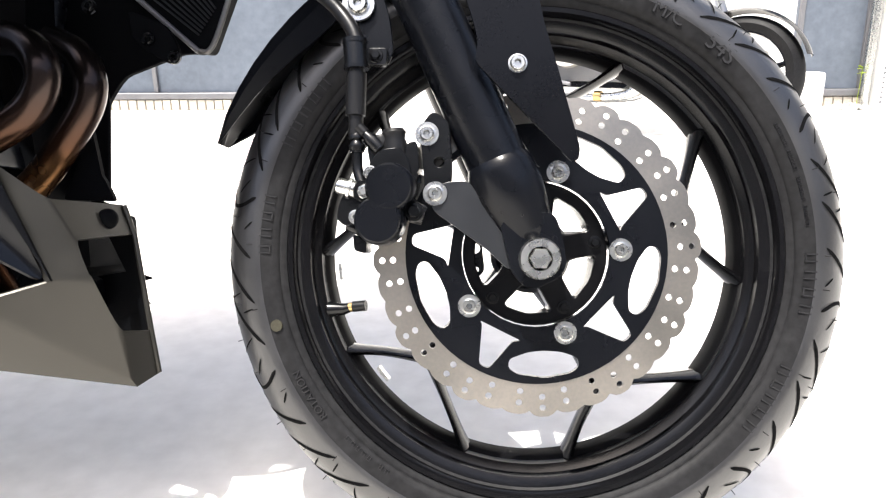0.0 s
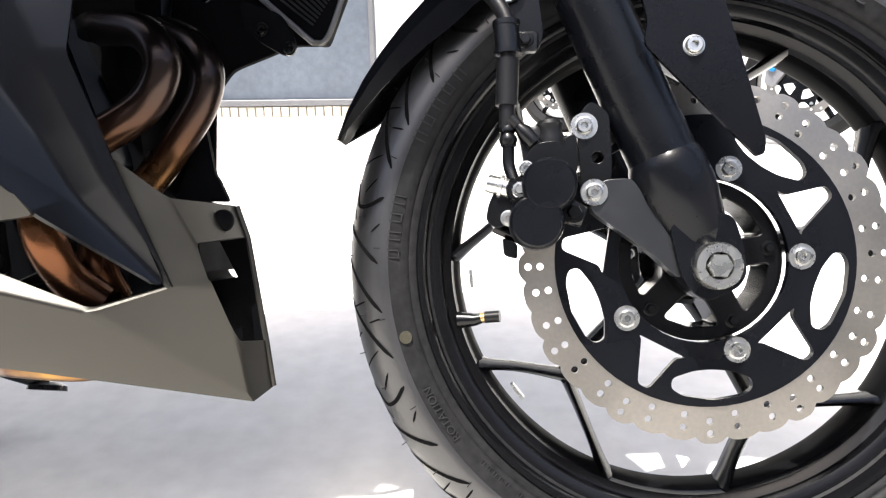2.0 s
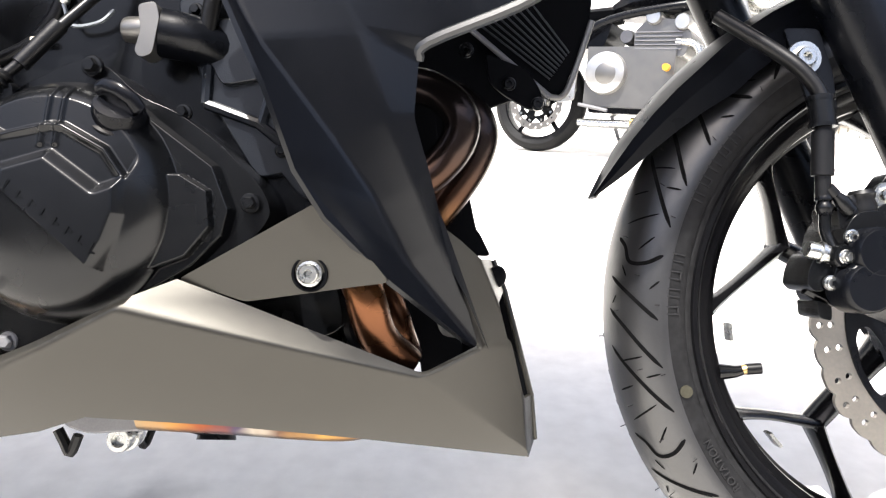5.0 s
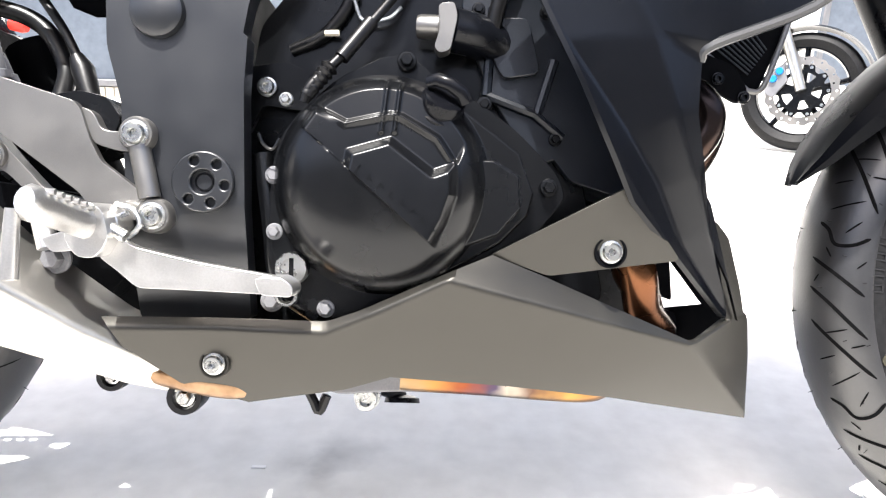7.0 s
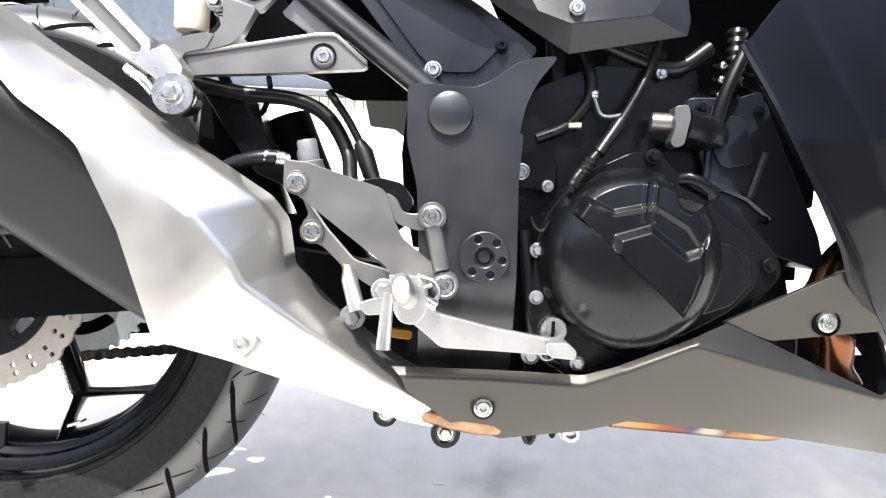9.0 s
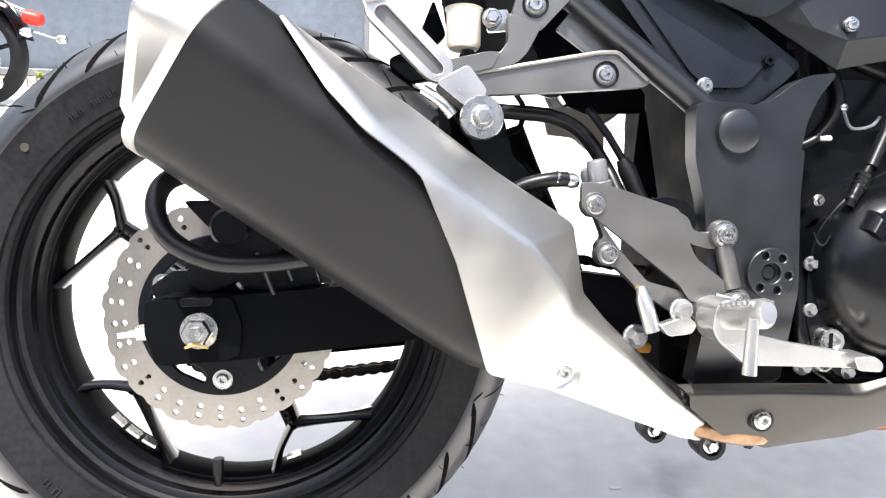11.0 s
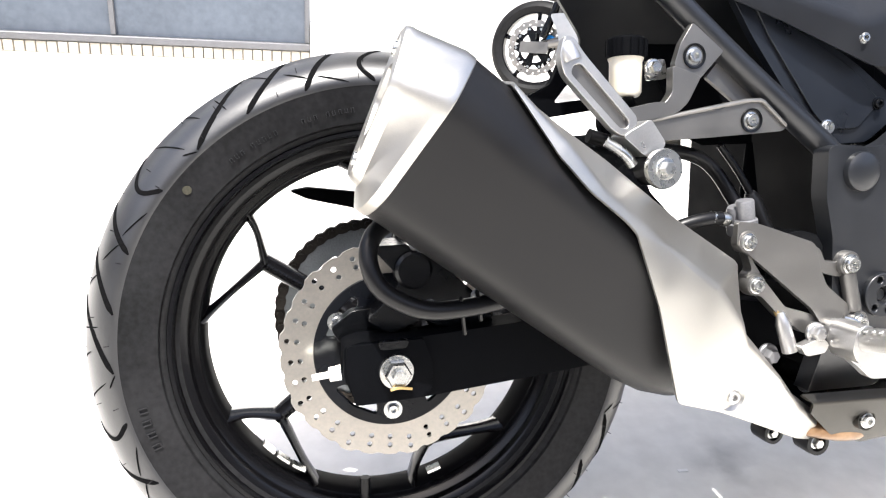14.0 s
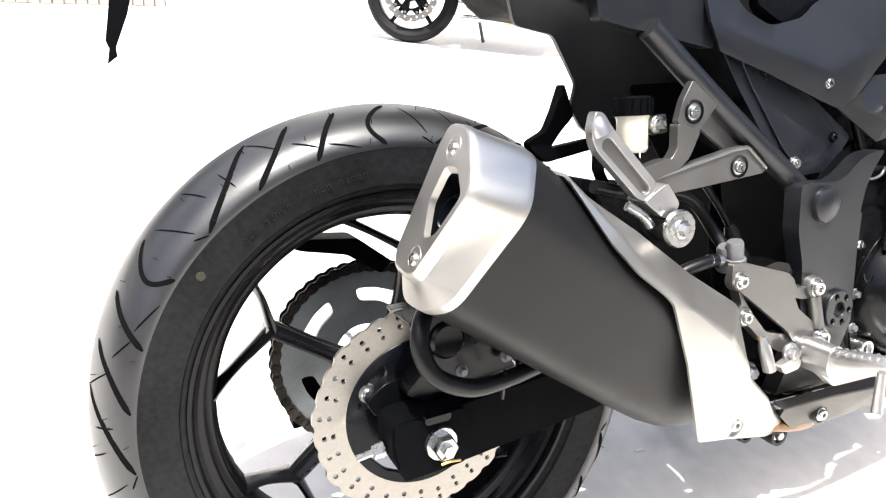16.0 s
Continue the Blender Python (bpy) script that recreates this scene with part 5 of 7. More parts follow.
# ---- side cowl ----
C = {"b0": (-.6399, -.212, .5857), "b1": (-.6100, -.230, .5240), "b2": (-.5810, -.238, .4640), "b3": (-.5480, -.2425, .3960), "b4": (-.5350, -.2330, .3650), "b5": (-.4920, -.2120, .3215), "b6": (-.4240, -.1470, .2625),
     "v0": (-.6360, -.2120, .5880), "v1": (-.5920, -.2140, .4950), "v2": (-.5330, -.2010, .4200), "v3": (-.5050, -.1920, .3790), "v4": (-.4820, -.1800, .3330),
     "m0": (-.5150, -.2130, .5000), "m1": (-.4960, -.2080, .4400), "m2": (-.4740, -.1940, .3900), "m3": (-.4560, -.1790, .3450),
     "f0": (-.4741, -.196, .4842), "f1": (-.4770, -.200, .4411), "f2": (-.4650, -.186, .4000), "f3": (-.4570, -.1750, .3690), "f4": (-.4400, -.1630, .3130),
     "g0": (-.4654, -.198, .4961), "g1": (-.3882, -.202, .5268), "g2": (-.3869, -.205, .6976), "g3": (-.6000, -.218, .6400)}
cowl_faces = ["b0 b1 v1 v0", "b1 b2 v1", "b2 b3 v2 v1", "b3 v3 v2", "b3 v4 v3", "b3 b4 b5 v4", "b5 b6 v4", "v1 v2 m1 m0", "v2 v3 m2 m1", "v3 v4 m3 m2", "v4 b6 f4 m3", "m0 m1 f1 f0", "m1 m2 f2 f1", "m2 m3 f3 f2", "m3 f4 f3", "v0 v1 m0 g3", "m0 f0 g0", "m0 g0 g1 g2 g3"]
side_cowl = part("side_cowl", shell(C, [f.split() for f in cowl_faces], 0.004, 0.007, 5), COWL, bike, "satin black plastic side cowl", smooth=40)
edge = [(-.4752, -.193, .4844), (-.4666, -.198, .4963), (-.3898, -.203, .5272), (-.3516, -.203, .5645)]
part("cowl_return", tube(curve(edge, 5), 0.0045, n=8), FRAME, side_cowl)
part("cowl_blade", mesh([(-.5318, -.16, .4992), (-.5058, -.165, .4698), (-.4551, -.178, .3671), (-.4177, -.152, .2657), (-.4328, -.165, .3009), (-.4792, -.18, .3872)], [(0, 1, 2, 5), (5, 2, 3, 4)], 0.004), COWL, side_cowl, smooth=40)


# ---- rear-set: footrest bracket, brake pedal ----
heel = [(-1.067, .4557), (-1.0454, .454), (-.9747, .4331), (-.9697, .4274), (-.962, .403), (-.9534, .3864), (-.9133, .3567), (-.919, .3396), (-.9586, .3457), (-.9697, .3613), (-1.0498, .4202), (-1.0668, .4304)]
rearset = part("footrest_bracket", plate([fillet(heel, 0.004, 3)], -0.216, -0.208), SILVER, bike, "silver aluminium footrest bracket and heel guard", bev=0.002)
low = [(-1.0527, .4274), (-1.0429, .4144), (-1.0265, .3926), (-.9992, .3635), (-.967, .3554), (-.952, .3472), (-.9592, .332), (-.9716, .3333), (-1.0039, .3525), (-1.0297, .3767), (-1.0483, .3811), (-1.0495, .3979), (-1.0427, .4045)]
part("bracket_arm", plate([fillet(low, 0.005, 3)], -0.2105, -0.196), SILVER, rearset, bev=0.002)
armc = [(-.9723, .4301), (-.9613, .4254), (-.9551, .4116), (-.9402, .41), (-.9314, .4203), (-.9184, .4156), (-.9171, .4027), (-.926, .3954), (-.9409, .395), (-.9609, .4005)]
part("bracket_arm", plate([fillet(armc, 0.005, 3)], -0.212, -0.198), SILVER, rearset, bev=0.002)
post = [(-.9253, -.212, .3992), (-.9154, -.214, .3581)]
part("bracket_post", tube(post, 0.0085, n=14), SILVER, rearset)
for q, r in (((-1.0547, -.217, .4348), 0.0105), ((-1.0392, -.213, .3892), 0.0105), ((-.9264, -.216, .4087), 0.0125), ((-.9116, -.218, .3444), 0.0125)):
    part("bolt_boss", lathe([(0, -0.001), (r * 1.02, -0.001), (r * 1.12, 0.001), (r * 1.15, 0.012)], at=q, n=28), SILVER, rearset)
    bolt(rearset, q[0], q[1] - 0.001, q[2], r * 0.86, "socket")
ped = [(-.9443, .3235), (-.9339, .3305), (-.9156, .3203), (-.8674, .3098), (-.8004, .2996), (-.7915, .2935), (-.7933, .2861), (-.8185, .287), (-.8669, .2885), (-.9131, .2895), (-.9287, .3027), (-.9417, .312)]
pedal = part("brake_pedal", plate([fillet(ped, 0.005, 3)], -0.242, -0.230), ALU, bike, "bare aluminium brake pedal", bev=0.003)
part("pedal_pad", plate([fillet([(-.8206, .3007), (-.8012, .3021), (-.7916, .2951), (-.7928, .287), (-.816, .2884)], 0.004, 3)], -0.262, -0.228), ALU, pedal, bev=0.003)
part("pedal_pivot", lathe([(0, -0.010), (0.010, -0.010), (0.0135, -0.007), (0.0135, 0.028)], at=(-.9407, -.236, .3371), n=24), ALU, pedal)
part("pedal_link", plate([fillet([(-.9923, .3247), (-.9659, .3341), (-.9561, .3255), (-.9608, .3166), (-.9839, .3141)], 0.004, 3)], -0.229, -0.218), ALU, pedal, bev=0.002)
part("pushrod_clevis", tube([(-1.005, -.21, .3584), (-1.0023, -.212, .3461), (-.9933, -.215, .3166)], 0.006, n=12, rs=[0.0042, 0.0078, 0.0082]), ALU, pedal)
part("pushrod", tube([(-1.0114, -.205, .3683), (-1.0033, -.212, .3461)], 0.003, n=8), BRASS, pedal)
bolt(pedal, *(-1.0006, -.19, .3069), 0.0125, "hex", STRIP)
bolt(pedal, *(-.969, -.222, .3373), 0.0115, "hex", ALU)
# footrest: hinge and bar reaching out to the rider's foot
f0 = Vector((-.9423, -.235, .3336))
tip = Vector((-.9465, -.33, .3514))
rest = part("footrest", tube([f0, f0.lerp(tip, 0.25), f0.lerp(tip, 0.6), tip - (tip - f0) * 0.06, tip], 0.011, n=14, rs=[0.016, 0.0125, 0.0120, 0.0125, 0.009], flat=0.75), ALU, bike, "bare aluminium rider footrest")
part("footrest_hinge", plate([fillet([(-.9544, .3478), (-.9426, .3543), (-.9306, .3483), (-.9254, .3268), (-.9347, .3121), (-.9491, .3128), (-.9579, .3261)], 0.006, 3)], -0.262, -0.225), ALU, rest, bev=0.004)
part("hinge_pin", tube([(-.9514, -.25, .3459), (-.9185, -.25, .3278)], 0.005, n=10), CHROME, rest)
part("return_spring", tube(curve([(-.9371, -.225, .3528), (-.9221, -.228, .3484), (-.9167, -.23, .3364), (-.9283, -.232, .3265), (-.9352, -.235, .3386), (-.9231, -.237, .3462)], 6), 0.0022, n=8), CHROME, rest)
part("feeler_peg", tube([tip + Vector((-0.01, 0.005, -0.005)), tip + Vector((-0.012, 0.004, -0.05))], 0.0055, n=10, rs=[0.0045, 0.006]), ALU, rest)
for k in range(6):
    p = f0.lerp(tip, 0.35 + 0.1 * k)
    part("footrest_rib", tube([p + Vector((-0.011, 0, 0.009)), p + Vector((0.011, 0, 0.009))], 0.0022, n=6), ALU, rest)

# brake hoses, switch cable, master cylinder
hose_ob = part("rear_brake_hose", tube(curve([(-1.1499, -.19, .4281), (-1.1232, -.195, .4484), (-1.0967, -.2, .4565), (-1.0762, -.2, .4581)], 5), 0.0072, n=12), RUBBERY, bike, "black rubber rear brake hose")
part("hose_ferrule", tube([(-1.0879, -.2, .4582), (-1.0796, -.2, .4575), (-1.0722, -.2, .4568), (-1.0663, -.2, .4559)], 0.006, n=12, rs=[0.0078, 0.0062, 0.0075, 0.0055]), CHROME, hose_ob)
part("banjo_bolt", lathe([(0, -0.012), (0.0085, -0.012), (0.0095, -0.010), (0.0095, 0.008), (0.012, 0.009), (0.012, 0.015)], at=(-1.0477, -.2, .465), axis=(0.2, 0.1, -1), n=18), STRIP, hose_ob)
part("supply_hose", tube(curve([(-1.1973, -.13, .5422), (-1.1693, -.13, .5352), (-1.1298, -.13, .5287), (-1.0786, -.13, .5254), (-1.0437, -.13, .5098), (-1.0194, -.14, .4734), (-1.0110, -.165, .4400)], 6), 0.0078, n=14), RUBBERY, hose_ob)
part("switch_cable", tube(curve([(-1.0408, -.14, .534), (-1.0198, -.145, .506), (-1.0047, -.15, .4807)], 5), 0.0042, n=10), RUBBERY, hose_ob)
part("switch_boot", tube([(-1.0064, -.15, .4823), (-1.0004, -.15, .4713), (-.9923, -.155, .4498), (-.9863, -.16, .4397)], 0.009, n=12, rs=[0.006, 0.0098, 0.0088, 0.0065]), RUBBERY, hose_ob)
part("master_cylinder", plate([fillet([(-1.0158, .4363), (-.9784, .4442), (-.9567, .4396), (-.9452, .4228), (-.9551, .3954), (-.9872, .3835), (-1.0094, .4043)], 0.005, 3)], -0.20, -0.16), CAST, hose_ob, bev=0.003)
part("cylinder_union", lathe([(0, 0), (0.008, 0), (0.010, 0.004), (0.010, 0.016), (0.012, 0.017), (0.012, 0.03)], at=(-1.0529, -.19, .4694), axis=(0.35, 0.2, -1), n=16), STRIP, hose_ob)
part("hose_clip", tube(curve([(-1.1109, -.11, .5505), (-1.1052, -.125, .5335), (-1.1096, -.13, .5125), (-1.1198, -.12, .5077)], 4), 0.003, n=8), MATTE, hose_ob)

# swing-arm pivot surrounds, shock and inner mudguard
inner = bike
part("inner_mudguard", plate([fillet([(-1.1867, .547), (-1.162, .542), (-1.1547, .4863), (-1.1286, .4307), (-1.1015, .3488), (-1.011, .3125), (-.9592, .3139), (-1.0094, .2603), (-1.0609, .2591), (-1.1006, .3101), (-1.1591, .3979), (-1.1915, .4722)], 0.008, 2)], -0.09, 0.09), MATTE, inner, "matte black inner mudguard", bev=0.003)
part("shock_body", tube(curve([(-1.1115, -.02, .5186), (-1.0835, -.02, .4536), (-1.0266, -.02, .3344)], 4), 0.03, n=18), MATTE, inner, "black rear shock absorber")
part("shock_link", plate([fillet([(-1.1824, .5341), (-1.1238, .531), (-1.1109, .4841), (-1.0743, .4496), (-1.0798, .4313), (-1.122, .4477), (-1.1524, .4882)], 0.006, 2)], -0.11, -0.07), CAST, inner, bev=0.003)
part("stay_plate", plate([fillet([(-1.0321, .5685), (-.9442, .5726), (-.9418, .5071), (-.9651, .5107), (-.9888, .5288), (-1.0233, .5311)], 0.004, 2)], 0.1, 0.106), FLUID, inner, "pale far-side bracket plate", bev=0.001)
tray = part("under_seat_tray", plate([[(-1.106, .6499), (-1.021, .6548), (-.9559, .5607), (-.9551, .5392), (-1.0235, .5361), (-1.0453, .5442), (-1.0804, .5972)]], -0.08, -0.075), MATTE, inner, "black plastic under-seat tray", bev=0.002)
part("tray_leg", plate([[(-.9615, .542), (-.954, .5423), (-.9238, .3746), (-.9492, .3738), (-.9628, .4363), (-.9668, .4798)]], -0.08, -0.075), MATTE, tray, bev=0.002)

# Made-up dark filler, widened to stop a sun patch on the ground.
part("pivot_filler", plate([fillet([(-1.1291, .4084), (-1.0684, .4025), (-1.0052, .3475), (-.8800, .3297), (-.8800, .2350), (-.9345, .2182), (-.9722, .2166), (-1.0355, .2569), (-1.1061, .3293)], 0.008, 2)], -0.05, 0.09), MATTE, inner, "matte black filler added behind the footrest bracket, also blocks sun", bev=0.003)
# Made-up black sheet, stands in for the shade behind the engine.
part("shade_sheet", block(-.896, -.888, -0.165, 0.15, 0.27, 0.60), BARREL, inner, "black sheet added for shade behind the engine", bev=0.002)
part("shock_label", plate([fillet([(-0.9721, 0.2834), (-0.9441, 0.2814), (-0.9451, 0.2704), (-0.9701, 0.2724)], 0.004, 2)], -0.0964, -0.0884), AMBER, inner, "amber band on the shock absorber", bev=0.001)
bolt(frame_ob, -0.9181, -0.1565, 0.2593, 0.0120, "hex", STRIP)
# Made-up plate that darkens a gap beside the inner panel.
part("side_filler", plate([[(-0.888, 0.6735), (-0.8044, 0.6779), (-0.8001, 0.5983), (-0.8501, 0.5989)]], -0.10, -0.095), MATTE, inner, "black filler plate added to darken the gap under the side cover", bev=0.002)

# swing arm, axle, adjuster
sw = [(-1.462, .338), (-1.4465, .3427), (-1.386, .3446), (-1.2906, .3529), (-1.1298, .3776), (-.9763, .3595), (-.9679, .3114), (-1.1279, .3136), (-1.2228, .3013), (-1.3777, .2846), (-1.4492, .28), (-1.4621, .3087)]
swing = part("swing_arm", plate([fillet(sw, 0.004, 3)], -0.172, -0.130), MATTE, bike, "black box-section swing arm", bev=0.003)
part("adjuster_block", plate([fillet([(-1.4598, .3397), (-1.3855, .3435), (-1.3763, .3193), (-1.3772, .2918), (-1.3878, .2854), (-1.4517, .2818), (-1.4599, .3155)], 0.004, 3)], -0.1765, -0.165), MATTE, swing, bev=0.002)
part("adjuster_slot", plate([fillet([(-1.4304, .3428), (-1.4003, .3439), (-1.4024, .3359), (-1.4283, .3352)], 0.003, 3)], -0.1795, -0.172), CAST, swing, bev=0.001)
an = (-1.4125, -.178, .3134)
b = lathe([(0, -0.003), (0.0165, -0.003), (0.0170, 0.002)], at=an, n=32)
part("axle_washer", b, CHROME, swing)
part("axle_nut", lathe([(0, -0.022), (0.0065, -0.022), (0.0070, -0.016), (0.0115, -0.016), (0.0130, -0.013), (0.0130, -0.003)], at=an, n=6), CHROME, swing, "bright zinc axle nut with a split pin")
part("split_pin", tube(curve([(an[0] - 0.008, an[1] - 0.018, an[2] - 0.012), (an[0], an[1] - 0.02, an[2] - 0.010), (an[0] + 0.012, an[1] - 0.019, an[2] - 0.012)], 4), 0.0014, n=6), BRASS, swing)
part("adjuster_bolt", tube([(-1.4915, -.15, .3045), (-1.4757, -.15, .3064), (-1.4746, -.15, .3064), (-1.4635, -.15, .3078)], 0.004, n=8, rs=[0.0035, 0.0035, 0.0075, 0.0080]), CHROME, swing, "bright chain adjuster bolt")
part("axle_shaft", lathe([(0, -0.17), (0.009, -0.17), (0.009, 0.15), (0, 0.15)], at=(-1.407, 0, 0.317), n=16), CHROME, swing)
part("far_swing_arm", plate([[(-1.5006, .2834), (-1.1289, .3116), (-.8257, .3105), (-.8145, .2589), (-1.1273, .2454), (-1.5007, .2129)]], 0.12, 0.15), MATTE, swing, bev=0.003)
# rear caliper with its hose loop
rc = [(-1.4346, .4309), (-1.3975, .4323), (-1.3584, .4087), (-1.3126, .3683), (-1.3065, .3479), (-1.3579, .3455), (-1.3805, .3572), (-1.4137, .3433), (-1.4384, .3578), (-1.4138, .3803), (-1.4029, .3972)]
rcal = part("rear_caliper", plate([fillet(rc, 0.006, 3)], -0.150, -0.085), CAST, bike, "black rear brake caliper", bev=0.004)
pc = (-1.3914, -.15, .4066)
part("piston_cover", lathe([(0, -0.006), (0.016, -0.006), (0.019, -0.003), (0.020, 0.01)], at=pc, n=28), CAST, rcal)
for q, r in (((-1.3745, -.15, .3698), 0.0072), ((-1.3896, -.15, .4313), 0.0060), ((-1.3272, -.16, .3801), 0.0065)):
    bolt(rcal, *q, r, "hex", STRIP)
part("caliper_carrier", plate([fillet([(-1.4721, .3462), (-1.4499, .3633), (-1.405, .3659), (-1.382, .3393), (-1.3906, .3305), (-1.4611, .3286)], 0.006, 3)], -0.125, -0.108), CAST, rcal, bev=0.002)
part("caliper_hose", tube(curve([(-1.4109, -.17, .4598), (-1.436, -.195, .447), (-1.4422, -.205, .4235), (-1.4293, -.21, .3974), (-1.394, -.21, .3794), (-1.3526, -.205, .3777), (-1.3031, -.2, .3846), (-1.2484, -.19, .3959)], 7), 0.0088, n=14), RUBBERY, rcal, "black rubber hose loop", smooth=80)
for q in ([(-1.3574, -.21, .3879), (-1.3463, -.185, .348)], [(-1.34, -.205, .3932), (-1.3301, -.185, .3609)]):
    part("hose_tie", tube(q, 0.0022, n=6), RUBBERY, rcal)

# sprocket and chain on the far side
teeth = 43
outl = []
for i in range(teeth):
    for da, rr in ((-2.6, 0.1122), (-1.0, 0.1180), (1.0, 0.1180), (2.6, 0.1122)):
        outl.append(polar(rr, 360 * (i + 0.0) / teeth + da))
slots = [fillet([polar(0.089, 72 * k + a) for a in (-24, -8, 8, 24)] + [polar(0.072, 72 * k + a) for a in (22, 0, -22)], 0.006, 2) for k in range(5)]
part("sprocket", plate([outl, circle(0, 0, 0.04, 32)] + slots, -0.003, 0.003), SPROCKET, bike, "grey steel rear sprocket", m=SP, smooth=20)
link0 = plate([fillet([(-0.0155, 0.0), (-0.0125, 0.0066), (-0.0050, 0.0068), (0.0, 0.0042), (0.0050, 0.0068), (0.0125, 0.0066), (0.0155, 0.0), (0.0125, -0.0066), (0.0050, -0.0068), (0.0, -0.0042), (-0.0050, -0.0068), (-0.0125, -0.0066)], 0.004, 2)], -0.0075, -0.006)
plate([fillet([(-0.0155, 0.0), (-0.0125, 0.0066), (-0.0050, 0.0068), (0.0, 0.0042), (0.0050, 0.0068), (0.0125, 0.0066), (0.0155, 0.0), (0.0125, -0.0066), (0.0050, -0.0068), (0.0, -0.0042), (-0.0050, -0.0068), (-0.0125, -0.0066)], 0.004, 2)], 0.006, 0.0075, bm=link0)
for s in (-1, 1):
    lathe([(0, -0.009), (0.0036, -0.009), (0.0036, 0.009), (0, 0.009)], at=(s * 0.0079, 0, 0), n=8, bm=link0)
chain = part("drive_chain", lathe([(0.0355, -0.004), (0.038, -0.003), (0.038, 0.003), (0.0355, 0.004), (0.0355, -0.004)], at=(-0.845, 0.085, 0.305), n=28), CHAIN, bike, "oily steel drive chain")
me_link = bpy.data.meshes.new("link")
link0.to_mesh(me_link)
link0.free()
me_link.materials.append(CHAIN)
cf, cr = Vector((-0.845, 0.305)), Vector((-1.407, 0.317))
line = []
rr, rf = 0.1165, 0.036
dvec = cf - cr
base_a = math.degrees(math.atan2(dvec.y, dvec.x))
off = math.degrees(math.acos((rr - rf) / dvec.length))
n_arc = 26
a_top = base_a + off
for i in range(n_arc):
    a = a_top + (360 - 2 * off) * i / (n_arc - 1)
    line.append((cr + Vector(polar(rr, a)), a + 90))
for sgn in (1, -1):
    p0, p1 = cr + Vector(polar(rr, base_a + sgn * off)), cf + Vector(polar(rf, base_a + sgn * off))
    nl = int((p1 - p0).length / 0.0159)
    for i in range(1, nl):
        line.append((p0.lerp(p1, i / nl), math.degrees(math.atan2(p1.y - p0.y, p1.x - p0.x))))
for p, a in line:
    ob = new("link", me_link)
    ob.parent = chain
    ob.matrix_local = Matrix.Translation((p.x, 0.085, p.y)) @ Matrix.Rotation(-radians(a), 4, "Y")
cg = [(-1.5096, .4761), (-1.4871, .4806), (-1.4153, .4742), (-1.3705, .4399), (-1.3857, .4255), (-1.4302, .4549), (-1.4875, .4664)]
part("chain_guard", plate([fillet(cg, 0.004, 2)], 0.062, 0.110), MATTE, bike, "matte black chain guard", bev=0.002)
part("valve_stem", tube([(-1.4273, -.03, .1334), (-1.4269, -.03, .0998)], 0.0055, n=10, rs=[0.0058, 0.0045]), RUBBERY, rear_wheel)
part("valve_cap", tube([(-1.4272, -.03, .1423), (-1.4274, -.03, .1231)], 0.0062, n=10), RUBBERY, rear_wheel)

# ---- muffler ----
E = Vector((-1.4191, -.215, .5431))
S = Vector((-1.081, -.215, .3148))
dirx = (S - E).normalized()
dirx.y = 0
vup = Vector((-dirx.z, 0, dirx.x))
SEC = [(0.080, -0.220), (0.077, -0.272), (0.030, -0.306), (-0.064, -0.276), (-0.079, -0.240), (-0.079, -0.198), (-0.055, -0.168), (0.055, -0.178)]
FACE = [(0.070, -0.222), (0.069, -0.262), (0.021, -0.297), (-0.057, -0.238), (-0.063, -0.222), (-0.060, -0.190), (-0.048, -0.183), (0.056, -0.212)]


def sec(s, k=1.0, ky=None, vs=0.0, r=0.017):
    """Cross-section of the silencer; it swings inwards towards its front."""
    out = []
    for v, y in fillet(SEC, r, 6):
        p = E + dirx * s + vup * (v * k + vs)
        out.append((p.x, -0.235 + (y + 0.235) * (ky or k) + 0.1 * max(s, 0), p.z))
    return out


def face_pt(v, y, s=0.0):
    """A place on the sloping outlet face."""
    p = E + dirx * (-0.0255 - 0.25 * v + s) + vup * v
    return (p.x, y, p.z)


muf = part("muffler", loft([sec(0.014), sec(0.10), sec(0.20), sec(0.28), sec(0.33, 0.985), sec(0.358, 0.94), sec(0.385, 0.72, vs=-0.008)]), MUFFLER, bike, "charcoal painted silencer with brushed steel end cap and heat shield", smooth=35)
rim = [(v, y) for v, y in fillet(FACE, 0.017, 6)]
lip = [(-0.237 + (y + 0.237) * 0.90, v * 0.925) for v, y in rim]
ring = lambda k, t: [face_pt(v * k, -0.237 + (y + 0.237) * (k - 0.02 * (k < 0.99)), t) for v, y in rim]
cap = loft([sec(0.020), sec(0.019, 1.012), sec(0.010, 1.010), ring(1.0, 0.0105), ring(0.995, 0.0065), ring(0.98, 0.0030), ring(0.955, 0.0008), [face_pt(v, y) for y, v in lip]], caps=False)
ob = part("end_cap", cap, BRUSHED, muf, "brushed stainless steel end cap", smooth=32)
hole = fillet([(0.033, -0.238), (0.034, -0.260), (0.014, -0.280), (-0.020, -0.255), (-0.027, -0.236), (0.004, -0.226)], 0.006, 4)
bmf = bmesh.new()
for loop in ([(v, y) for y, v in lip], hole):
    vl = [bmf.verts.new(face_pt(v, y)) for v, y in loop]
    for i, vv in enumerate(vl):
        bmf.edges.new((vl[i - 1], vv))
bmesh.ops.triangle_fill(bmf, use_beauty=True, edges=bmf.edges[:])
part("end_face", bmf, BRUSHED, muf, "brushed steel outlet plate", smooth=20)
